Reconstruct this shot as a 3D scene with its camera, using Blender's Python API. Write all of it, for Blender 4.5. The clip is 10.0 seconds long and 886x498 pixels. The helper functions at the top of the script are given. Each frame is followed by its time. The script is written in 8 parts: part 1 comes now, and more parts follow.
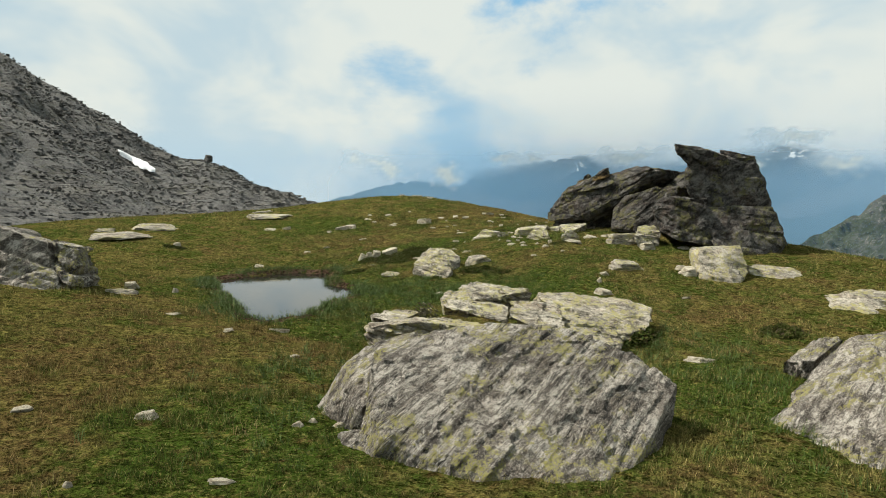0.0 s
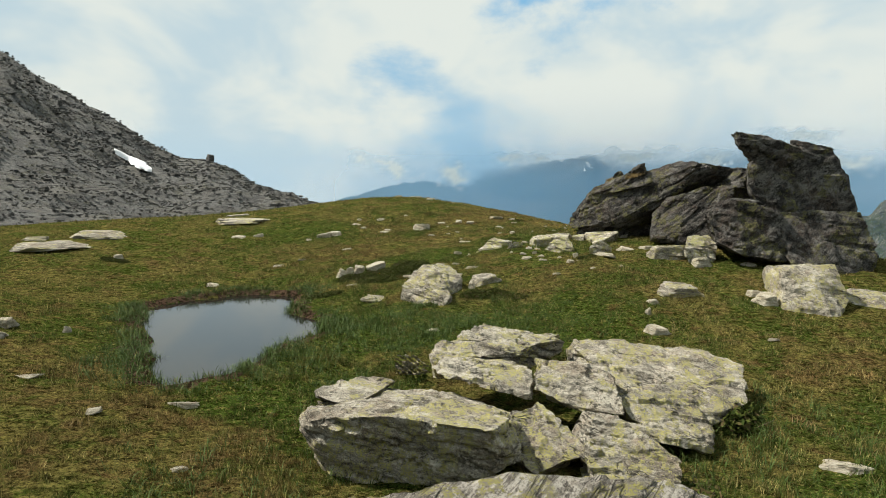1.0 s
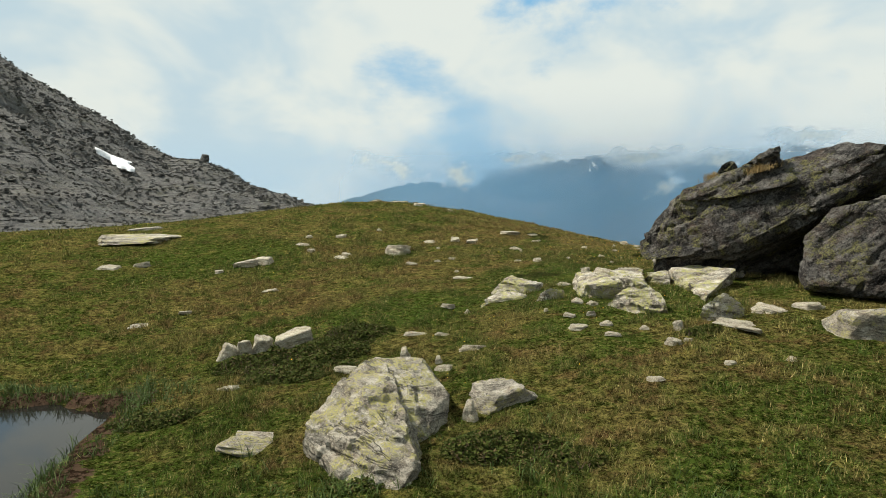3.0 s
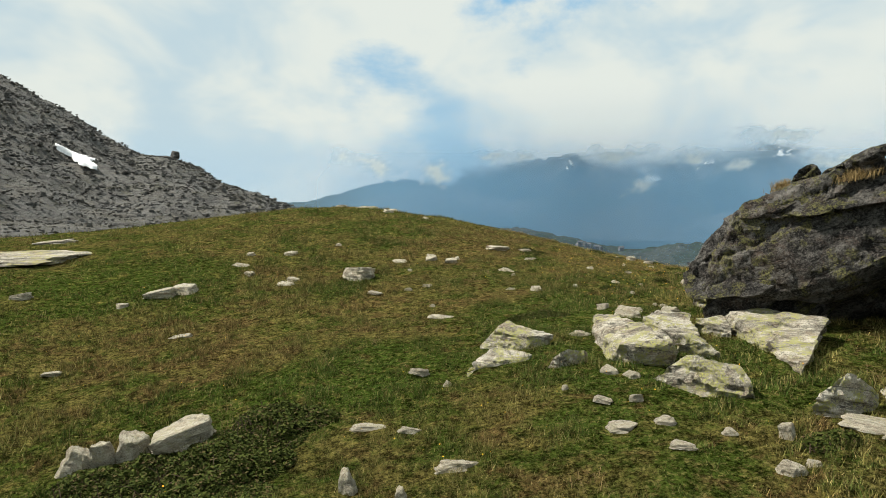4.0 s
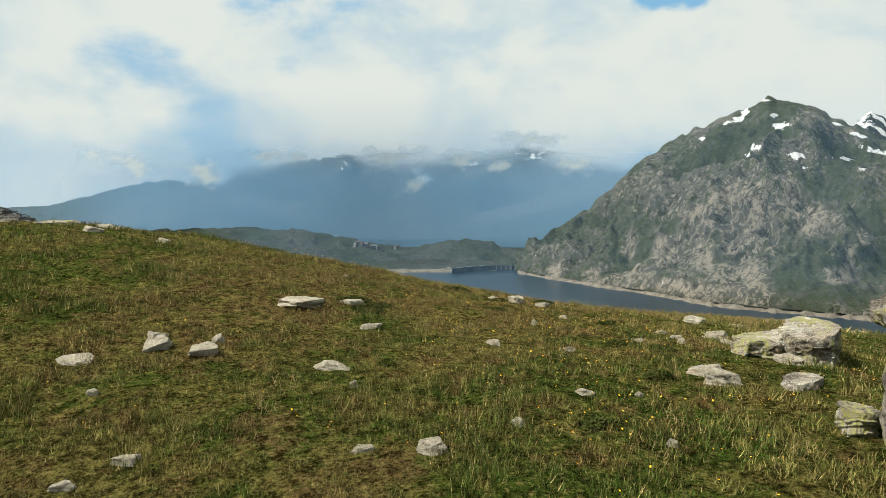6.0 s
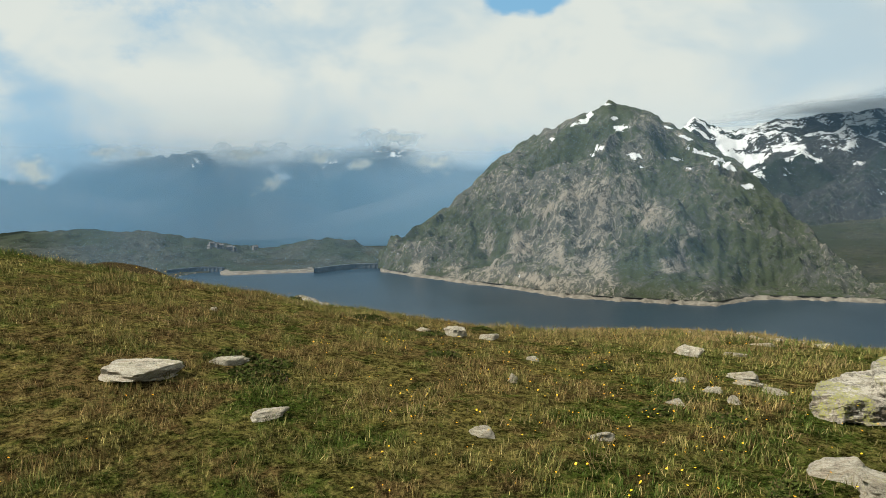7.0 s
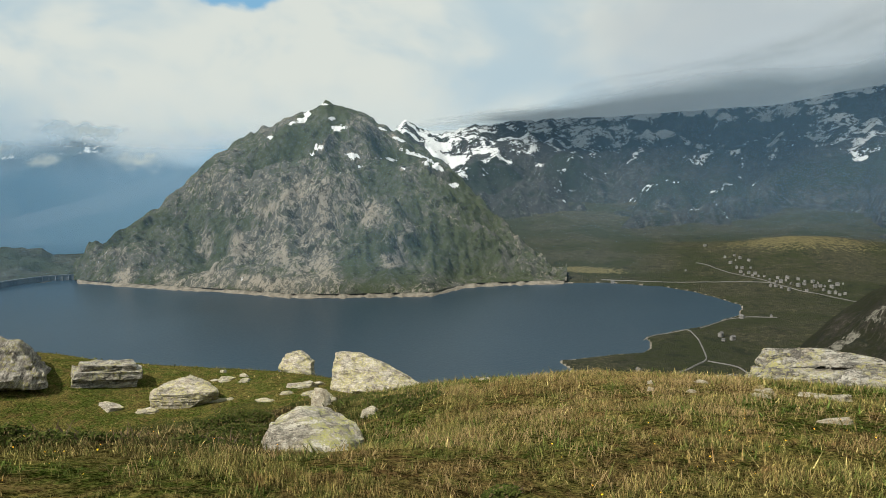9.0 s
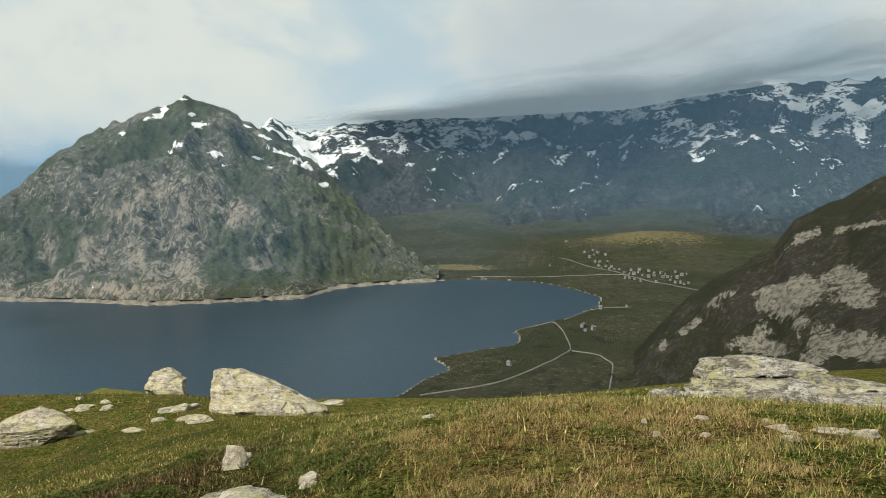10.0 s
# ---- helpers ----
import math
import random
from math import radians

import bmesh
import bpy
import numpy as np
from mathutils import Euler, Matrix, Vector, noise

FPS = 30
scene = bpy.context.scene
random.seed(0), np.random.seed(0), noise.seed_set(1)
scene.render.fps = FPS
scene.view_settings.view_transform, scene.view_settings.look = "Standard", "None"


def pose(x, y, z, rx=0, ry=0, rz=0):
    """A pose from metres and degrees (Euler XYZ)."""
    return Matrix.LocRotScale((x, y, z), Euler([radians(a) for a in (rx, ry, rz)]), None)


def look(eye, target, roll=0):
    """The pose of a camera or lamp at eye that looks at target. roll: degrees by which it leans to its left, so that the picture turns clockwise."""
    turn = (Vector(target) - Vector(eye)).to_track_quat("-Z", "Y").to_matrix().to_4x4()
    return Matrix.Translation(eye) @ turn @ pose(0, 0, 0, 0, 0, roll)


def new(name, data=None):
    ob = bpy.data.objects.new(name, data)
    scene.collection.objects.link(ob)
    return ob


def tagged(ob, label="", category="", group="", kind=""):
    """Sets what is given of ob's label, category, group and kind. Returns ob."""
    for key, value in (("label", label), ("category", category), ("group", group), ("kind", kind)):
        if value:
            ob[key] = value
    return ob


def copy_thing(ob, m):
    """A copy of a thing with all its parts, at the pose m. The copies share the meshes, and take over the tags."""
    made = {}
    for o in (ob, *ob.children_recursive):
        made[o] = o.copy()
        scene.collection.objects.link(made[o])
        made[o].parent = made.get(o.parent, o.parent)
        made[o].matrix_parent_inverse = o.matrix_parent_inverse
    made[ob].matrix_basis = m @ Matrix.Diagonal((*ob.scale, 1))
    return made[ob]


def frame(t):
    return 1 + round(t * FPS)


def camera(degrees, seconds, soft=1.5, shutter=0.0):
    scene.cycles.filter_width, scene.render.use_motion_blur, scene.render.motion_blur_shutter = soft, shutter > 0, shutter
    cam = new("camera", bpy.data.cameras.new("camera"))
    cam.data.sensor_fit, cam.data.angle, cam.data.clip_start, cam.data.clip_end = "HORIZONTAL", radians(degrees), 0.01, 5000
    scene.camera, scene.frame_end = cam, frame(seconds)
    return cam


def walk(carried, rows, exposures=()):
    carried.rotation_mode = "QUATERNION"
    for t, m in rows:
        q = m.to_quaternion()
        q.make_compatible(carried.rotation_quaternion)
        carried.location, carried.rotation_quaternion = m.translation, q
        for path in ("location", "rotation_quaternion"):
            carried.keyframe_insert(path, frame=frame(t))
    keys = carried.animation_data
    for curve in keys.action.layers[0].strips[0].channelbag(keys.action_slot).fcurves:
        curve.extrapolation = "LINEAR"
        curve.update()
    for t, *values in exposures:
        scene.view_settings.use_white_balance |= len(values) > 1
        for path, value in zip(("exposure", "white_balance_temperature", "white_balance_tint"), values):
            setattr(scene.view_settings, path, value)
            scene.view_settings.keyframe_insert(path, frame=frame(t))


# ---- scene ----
cam = camera(67.5, 10.0, soft=0.72)
PATH = [
    (0, (-1.154, -2.267, 2.131), (-0.935, -0.287, 1.958), 0.3),
    (0.5, (-0.872, -0.503, 2.142), (-0.662, 1.478, 1.969), 0.3),
    (1, (-0.591, 1.272, 2.148), (-0.391, 3.254, 1.975), 0.3),
    (1.5, (-0.326, 3.022, 2.164), (-0.133, 5.006, 1.991), 0.3),
    (2, (-0.045, 4.825, 2.182), (0.14, 6.809, 2.008), 0.3),
    (2.5, (0.223, 6.626, 2.198), (0.406, 8.61, 2.025), 0.3),
    (2.7, (0.354, 7.34, 2.193), (0.533, 9.325, 2.022), 0.2),
    (3.8, (0.668, 10.218, 2.373), (0.901, 12.197, 2.197), 0.3),
    (4, (0.806, 10.94, 2.391), (1.056, 12.916, 2.213), 0.3),
    (4.5, (1.073, 12.67, 2.417), (1.407, 14.633, 2.236), 0.3),
    (5, (1.321, 14.265, 2.415), (1.802, 16.198, 2.236), 0.2),
    (5.5, (1.554, 15.711, 2.41), (2.237, 17.582, 2.231), 0.2),
    (5.7, (1.655, 16.241, 2.399), (2.421, 18.08, 2.223), 0.1),
    (6.8, (2.333, 18.91, 2.364), (3.499, 20.526, 2.183), -0.2),
    (7, (2.482, 19.395, 2.349), (3.714, 20.959, 2.168), -0.2),
    (7.5, (2.855, 20.549, 2.322), (4.247, 21.973, 2.139), -0.2),
    (8, (3.271, 21.648, 2.34), (4.805, 22.919, 2.155), -0.4),
    (8.5, (3.749, 22.668, 2.355), (5.405, 23.775, 2.169), -0.4),
    (9, (4.268, 23.574, 2.384), (6.026, 24.511, 2.196), -0.4),
    (9.5, (4.777, 24.359, 2.43), (6.617, 25.119, 2.239), -0.5),
    (10, (5.292, 25.066, 2.486), (7.196, 25.647, 2.293), -0.5),
]
walk(cam, [(t, look(eye, target, roll)) for t, eye, target, roll in PATH], [(0, 0.58), (5.0, 0.60), (7.0, 0.50), (8.5, 0.42), (10, 0.46)])

# ---- light ----
SUN_AZ, SUN_EL = -70.0, 51.0      # degrees from +y to the right; height


def unit(az, el):
    a, e = radians(az), radians(el)
    return Vector((math.sin(a) * math.cos(e), math.cos(a) * math.cos(e), math.sin(e)))


sun = new("sun", bpy.data.lights.new("sun", "SUN"))
sun.data.energy, sun.data.angle, sun.data.color = 5.0, radians(0.6), (1.0, 0.955, 0.86)
sun.matrix_world = look(unit(SUN_AZ, SUN_EL) * 900, (0, 0, 0))


class Nodes:
    """Short hand for node trees."""

    def __init__(self, tree):
        self.tree = tree
        tree.nodes.clear()

    def add(self, kind, **props):
        n = self.tree.nodes.new(kind)
        for key, value in props.items():
            if key == "blend":
                n.blend_type = value
            elif key == "op":
                n.operation = value
            elif key == "data":
                n.data_type = value
            elif key == "clamp":
                n.use_clamp = value
        return n

    def link(self, a, b):
        self.tree.links.new(a, b)

    def put(self, socket, value):
        if isinstance(value, bpy.types.NodeSocket):
            self.link(value, socket)
        elif isinstance(value, (tuple, list)) and len(value) == 3 and socket.type == "RGBA":
            socket.default_value = (*value, 1)
        else:
            socket.default_value = value

    def math(self, op, a, b=0.0, c=0.0, clamp=False):
        n = self.add("ShaderNodeMath", op=op, clamp=clamp)
        for s, v in zip(n.inputs, (a, b, c)):
            self.put(s, v)
        return n.outputs[0]

    def vmath(self, op, a, b=(0, 0, 0)):
        n = self.add("ShaderNodeVectorMath", op=op)
        self.put(n.inputs[0], a)
        self.put(n.inputs[1], b)
        return n.outputs["Value" if op in ("DOT_PRODUCT", "LENGTH", "DISTANCE") else "Vector"]

    def ramp(self, value, lo, hi, a=0.0, b=1.0):
        n = self.add("ShaderNodeMapRange")
        n.interpolation_type = "SMOOTHSTEP"
        for s, v in zip(n.inputs, (value, lo, hi, a, b)):
            self.put(s, v)
        return n.outputs[0]

    def mix(self, fac, a, b, blend="MIX"):
        n = self.add("ShaderNodeMix", data="RGBA", blend=blend)
        self.put(n.inputs[0], fac)
        self.put(n.inputs[6], a)
        self.put(n.inputs[7], b)
        return n.outputs[2]

    def noise(self, vector, scale, detail=3.0, rough=0.55, distort=0.0):
        n = self.add("ShaderNodeTexNoise")
        self.put(n.inputs["Vector"], vector)
        for key, v in (("Scale", scale), ("Detail", detail), ("Roughness", rough), ("Distortion", distort)):
            n.inputs[key].default_value = v
        return n.outputs[0]

    def scaled(self, vector, scale, turn=(0, 0, 0)):
        n = self.add("ShaderNodeMapping")
        self.put(n.inputs["Vector"], vector)
        n.inputs["Scale"].default_value = scale
        n.inputs["Rotation"].default_value = [radians(v) for v in turn]
        return n.outputs[0]

    def noise3(self, vector, scale):
        n = self.add("ShaderNodeTexNoise")
        self.put(n.inputs["Vector"], vector)
        n.inputs["Scale"].default_value = scale
        return n.outputs["Color"]

    def layered(self, vector, scale, normal):
        """Space squeezed across layers whose normal is given, to draw bands along them."""
        n = self.add("ShaderNodeMapping")
        n.vector_type = "TEXTURE"
        self.put(n.inputs["Vector"], vector)
        n.inputs["Scale"].default_value = [1 / v for v in scale]
        n.inputs["Rotation"].default_value = Vector(normal).to_track_quat("Z", "Y").to_euler()
        return n.outputs[0]


# The sky: clear blue above, broken cumulus over most of it.
world = bpy.data.worlds.new("world")
scene.world = world
world.use_nodes = True
w = Nodes(world.node_tree)
way = w.add("ShaderNodeTexCoord").outputs["Generated"]
sky = w.add("ShaderNodeTexSky")
sky.sky_type, sky.sun_disc = "NISHITA", False
sky.sun_elevation, sky.sun_rotation = radians(SUN_EL), radians(SUN_AZ)
sky.altitude, sky.dust_density = 1900, 1.5
blue = w.mix(1.0, sky.outputs[0], (0.085, 0.085, 0.085), "MULTIPLY")
apart = w.add("ShaderNodeSeparateXYZ")
w.link(way, apart.inputs[0])
up = apart.outputs[2]
flat = w.scaled(way, (1.0, 1.0, 1.7))
big = w.noise(flat, 3.4, 10.0, 0.56, 0.25)
small = w.noise(flat, 10.0, 9.0, 0.62, 0.1)
cover = w.math("ADD", w.math("MULTIPLY", big, 1.25), w.math("MULTIPLY", small, 0.35))


drift = w.vmath("ADD", w.vmath("MULTIPLY", w.noise3(way, 4.5), (0.26, 0.26, 0.20)), (-0.13, -0.13, -0.10))
drift2 = w.vmath("ADD", w.vmath("MULTIPLY", w.noise3(way, 17.0), (0.06, 0.06, 0.05)), (-0.03, -0.03, -0.025))
frayed = w.vmath("ADD", way, drift2)
torn = w.vmath("ADD", frayed, drift)


def gap(az, el, wide, amount):
    """A break in the cloud, or with a negative amount a bank of it, round one direction."""
    d = w.vmath("DISTANCE", w.scaled(torn if wide > 0.1 else frayed, (1, 1, 1.5)), (unit(az, el).x, unit(az, el).y, unit(az, el).z * 1.5))
    return w.ramp(d, wide, wide * 0.25, 0.0, amount)


for az, el, wide, amount in ((5, 6, 0.24, 0.12), (8, 3.0, 0.14, 0.12), (-9, 1.5, 0.24, -0.2), (2, 11, 0.10, 0.10), (14, 18, 0.08, 0.45), (10, 14, 0.1, 0.1),
                             (46, 16.5, 0.10, 0.85), (33, 3.0, 0.18, 0.06), (38, 0.0, 0.2, 0.06), (-16, 9, 0.30, -0.30), (18, 7, 0.14, -0.20), (27, 9, 0.2, -0.16),
                             (60, 12, 0.40, -0.30), (90, 14, 0.40, -0.30), (20, 0.0, 0.2, 0.12)):
    cover = w.math("SUBTRACT", cover, gap(az, el, wide, amount))
white = w.ramp(cover, 0.50, 0.78)
shade = w.noise(flat, 4.5, 4.0, 0.55, 0.3)
bright = w.mix(w.ramp(shade, 0.34, 0.60), (0.54, 0.68, 0.74), (0.78, 0.83, 0.775))
haze = w.mix(w.ramp(up, 0.10, 0.28), (0.40, 0.62, 0.77), (0.26, 0.56, 0.82))
clear = w.mix(0.85, blue, haze)
out = w.add("ShaderNodeOutputWorld")
back = w.add("ShaderNodeBackground")
heavy = w.vmath("DISTANCE", w.scaled(torn, (1, 1, 2.6)), (unit(88, 10).x, unit(88, 10).y, unit(88, 10).z * 2.6))
bright = w.mix(w.ramp(heavy, 0.42, 0.10, 0.0, 0.85), bright, (0.53, 0.60, 0.63))
w.put(back.inputs[0], w.mix(white, clear, bright))
back.inputs[1].default_value = 0.66
w.link(back.outputs[0], out.inputs[0])


# ---- materials ----
def material(name, rough=0.9, metal=0.0, spec=0.3):
    m = bpy.data.materials.new(name)
    m.use_nodes = True
    n = Nodes(m.node_tree)
    bsdf, out = n.add("ShaderNodeBsdfPrincipled"), n.add("ShaderNodeOutputMaterial")
    bsdf.inputs["Roughness"].default_value, bsdf.inputs["Metallic"].default_value = rough, metal
    bsdf.inputs["Specular IOR Level"].default_value = spec
    n.link(bsdf.outputs[0], out.inputs[0])
    n.bsdf, n.mat, n.out = bsdf, m, out
    n.where = n.add("ShaderNodeNewGeometry").outputs["Position"]
    n.local = n.add("ShaderNodeTexCoord").outputs["Object"]
    return n


def bump(n, height, strength, distance):
    b = n.add("ShaderNodeBump")
    n.put(b.inputs["Height"], height)
    b.inputs["Strength"].default_value, b.inputs["Distance"].default_value = strength, distance
    n.link(b.outputs[0], n.bsdf.inputs["Normal"])


def island(n):
    return n.add("ShaderNodeNewGeometry").outputs["Random Per Island"]


def chance(n):
    return n.add("ShaderNodeObjectInfo").outputs["Random"]


def spots(n, places, start=0.0):
    """Soft round areas on the lawn, broken up by noise: x, y, radius, amount."""
    flat = n.scaled(n.where, (1, 1, 0))
    flat = n.vmath("ADD", flat, n.scaled(n.noise3(n.where, 0.8), (1.6, 1.6, 0)))
    total = start
    for x, y, r, amount in places:
        d = n.vmath("DISTANCE", flat, (x + 0.8, y + 0.8, 0))
        total = n.math("ADD", total, n.ramp(d, r, r * 0.3, 0.0, amount))
    return total


WET = ((-2.1, 3.5, 1.9, 0.9), (-1.4, 8.5, 1.6, 0.8), (-2.6, 12.5, 3.4, 0.75), (3.4, 4.9, 1.9, 0.9), (2.4, 11.2, 1.8, 0.8), (0.9, 11.0, 1.5, 1.0), (-0.6, 11.6, 1.6, 1.0), (0.9, 17.5, 1.5, 0.85),
       (-0.4, 17.0, 1.2, 0.5), (3.2, 18.6, 1.5, 0.7), (3.2, 16.2, 1.6, 0.6), (-3.0, 21.6, 2.2, 0.7), (9.6, 30.0, 3.2, 0.6), (12.6, 31.0, 2.6, 0.5))
BARE = ((-4.4, 5.4, 2.3, 0.8), (-4.2, 2.9, 1.5, 1.0), (-2.7, 7.3, 1.4, 0.6), (-4.6, 8.8, 2.0, 0.5), (5.3, 9.0, 1.6, 0.5), (-1.5, 18.9, 1.6, 0.7), (1.4, 19.9, 1.4, 0.55),
        (-0.6, 17.9, 0.9, 0.5), (2.5, 22.9, 1.6, 0.6), (2.9, 20.0, 1.0, 0.5), (12.0, 25.6, 2.6, 0.7), (9.5, 23.6, 1.6, 0.5), (5.6, 23.4, 2.4, 0.6), (7.6, 25.2, 2.0, 0.6), (4.6, 26.0, 1.9, 0.8), (3.2, 24.2, 1.6, 0.7))

HEATH = ((14.5, 78, 14.0, 1.0), (16.5, 64, 11.0, 1.0), (2, 86, 14, 1.0), (9.8, 29.8, 3.6, 0.46), (13.2, 31.5, 3.4, 0.44), (7.6, 27.6, 2.2, 0.40), (6.2, 30.0, 2.6, 0.42))


def turf_colour(n, lush, dry, brown):
    """Green, straw and brown patches of an alpine lawn, by place; shared by the soil and the blades."""
    p = n.where
    wet, bare = spots(n, WET), spots(n, BARE)
    lean = n.math("SUBTRACT", n.math("MULTIPLY", bare, 0.12), n.math("MULTIPLY", wet, 0.20))
    a = n.math("ADD", n.noise(p, 0.9, 9.0, 0.70, 0.4), lean)
    c = n.mix(n.ramp(a, 0.43, 0.58), lush, dry)
    b = n.math("ADD", n.noise(n.vmath("ADD", p, (31, 7, 3)), 1.9, 9.0, 0.74, 0.3), lean)
    c = n.mix(n.ramp(b, 0.50, 0.62), c, brown)
    c = n.mix(n.ramp(n.noise(n.vmath("ADD", p, (5, 77, 9)), 4.5, 6.0, 0.72), 0.50, 0.64, 0.0, 0.8), c, lush)
    c = n.mix(n.ramp(wet, 0.35, 0.95, 0.0, 0.5), c, (lush[0], lush[1] * 1.18, lush[2]))
    c = n.mix(n.ramp(n.noise(n.vmath("ADD", p, (3, 41, 6)), 3.2, 6.0, 0.72, 0.3), 0.55, 0.66, 0.0, 0.65), c, (dry[0] * 1.45, dry[1] * 1.35, dry[2] * 1.3))
    c = n.mix(n.ramp(n.noise(n.vmath("ADD", p, (73, 4, 26)), 3.8, 6.0, 0.72, 0.3), 0.56, 0.66, 0.0, 0.7), c, (brown[0] * 0.9, brown[1] * 0.72, brown[2] * 0.85))
    c = n.mix(n.ramp(n.noise(n.vmath("ADD", p, (13, 24, 56)), 4.6, 5.0, 0.72, 0.3), 0.57, 0.66, 0.0, 0.7), c, (lush[0] * 0.45, lush[1] * 0.55, lush[2] * 0.6))
    return n.mix(n.ramp(spots(n, HEATH), 0.25, 0.6), c, (0.030, 0.020, 0.011))


def tuft_shading(n, c, low, high):
    """Paints the shading of the tufts into the colour: lighter crowns, darker gaps, a hand's width apart and finer."""
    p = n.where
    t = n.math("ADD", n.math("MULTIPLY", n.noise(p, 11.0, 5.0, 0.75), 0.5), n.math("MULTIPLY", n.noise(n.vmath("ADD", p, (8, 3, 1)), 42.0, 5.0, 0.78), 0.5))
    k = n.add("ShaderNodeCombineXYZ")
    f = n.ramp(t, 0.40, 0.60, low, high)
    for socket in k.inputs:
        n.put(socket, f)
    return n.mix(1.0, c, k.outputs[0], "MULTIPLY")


n = material("turf", 1.0, spec=0.0)
c = turf_colour(n, (0.042, 0.060, 0.010), (0.108, 0.092, 0.026), (0.098, 0.068, 0.025))
# dark specks paint the small shadows between stems into the soil colour
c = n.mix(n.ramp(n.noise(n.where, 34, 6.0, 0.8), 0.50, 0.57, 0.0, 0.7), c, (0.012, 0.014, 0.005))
c = n.mix(n.ramp(n.noise(n.where, 21, 6.0, 0.78), 0.53, 0.60, 0.0, 0.6), c, (0.17, 0.140, 0.048))
mud = n.add("ShaderNodeAttribute")
mud.attribute_name = "mud"
muddy = n.ramp(n.math("ADD", mud.outputs["Fac"], n.math("MULTIPLY", n.math("SUBTRACT", n.noise(n.where, 3.5, 5.0, 0.7), 0.5), 2.2)), 0.45, 0.6)
c = n.mix(muddy, tuft_shading(n, c, 0.25, 2.3), n.mix(n.ramp(n.noise(n.where, 14, 5.0, 0.7), 0.45, 0.55), (0.030, 0.019, 0.012), (0.120, 0.076, 0.050)))
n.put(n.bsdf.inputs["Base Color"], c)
bump(n, n.math("ADD", n.noise(n.where, 40, 6.0, 0.78), n.noise(n.where, 12, 4.0, 0.7)), 1.0, 0.10)
TURF = n.mat

n = material("grass_blade", 0.8, spec=0.08)
c = turf_colour(n, (0.047, 0.075, 0.014), (0.155, 0.134, 0.042), (0.146, 0.098, 0.038))
r = island(n)
c = n.mix(n.ramp(n.math("FRACT", n.math("MULTIPLY", r, 7.3)), 0.60, 0.75, 0.0, 0.6), c, (0.105, 0.064, 0.024))
c = n.mix(n.ramp(r, 0.76, 1.0, 0.0, 0.75), c, (0.275, 0.222, 0.088))
c = n.mix(n.ramp(r, 0.35, 0.0, 0.0, 0.75), c, (0.024, 0.044, 0.006))
n.put(n.bsdf.inputs["Base Color"], tuft_shading(n, c, 0.38, 2.45))
BLADE = n.mat

n = material("straw_blade", 0.8, spec=0.2)
n.put(n.bsdf.inputs["Base Color"], n.mix(island(n), (0.34, 0.240, 0.112), (0.17, 0.118, 0.045)))
STRAW = n.mat

n = material("sedge_blade", 0.7, spec=0.25)
n.put(n.bsdf.inputs["Base Color"], n.mix(island(n), (0.032, 0.058, 0.008), (0.080, 0.120, 0.020)))
SEDGE = n.mat

n = material("petal", 0.6)
n.put(n.bsdf.inputs["Base Color"], n.mix(island(n), (0.75, 0.50, 0.01), (0.80, 0.36, 0.01)))
PETAL = n.mat

n = material("shrub_leaf", 0.8, spec=0.05)
n.put(n.bsdf.inputs["Base Color"], n.mix(n.ramp(n.math("FRACT", n.math("MULTIPLY", island(n), 5.7)), 0.70, 0.95, 0.0, 0.9), n.mix(island(n), (0.020, 0.031, 0.006), (0.066, 0.078, 0.016)), (0.105, 0.075, 0.035)))
LEAF = n.mat

n = material("twig", 0.9)
n.put(n.bsdf.inputs["Base Color"], n.mix(n.noise(n.local, 30), (0.05, 0.03, 0.02), (0.12, 0.08, 0.05)))
TWIG = n.mat


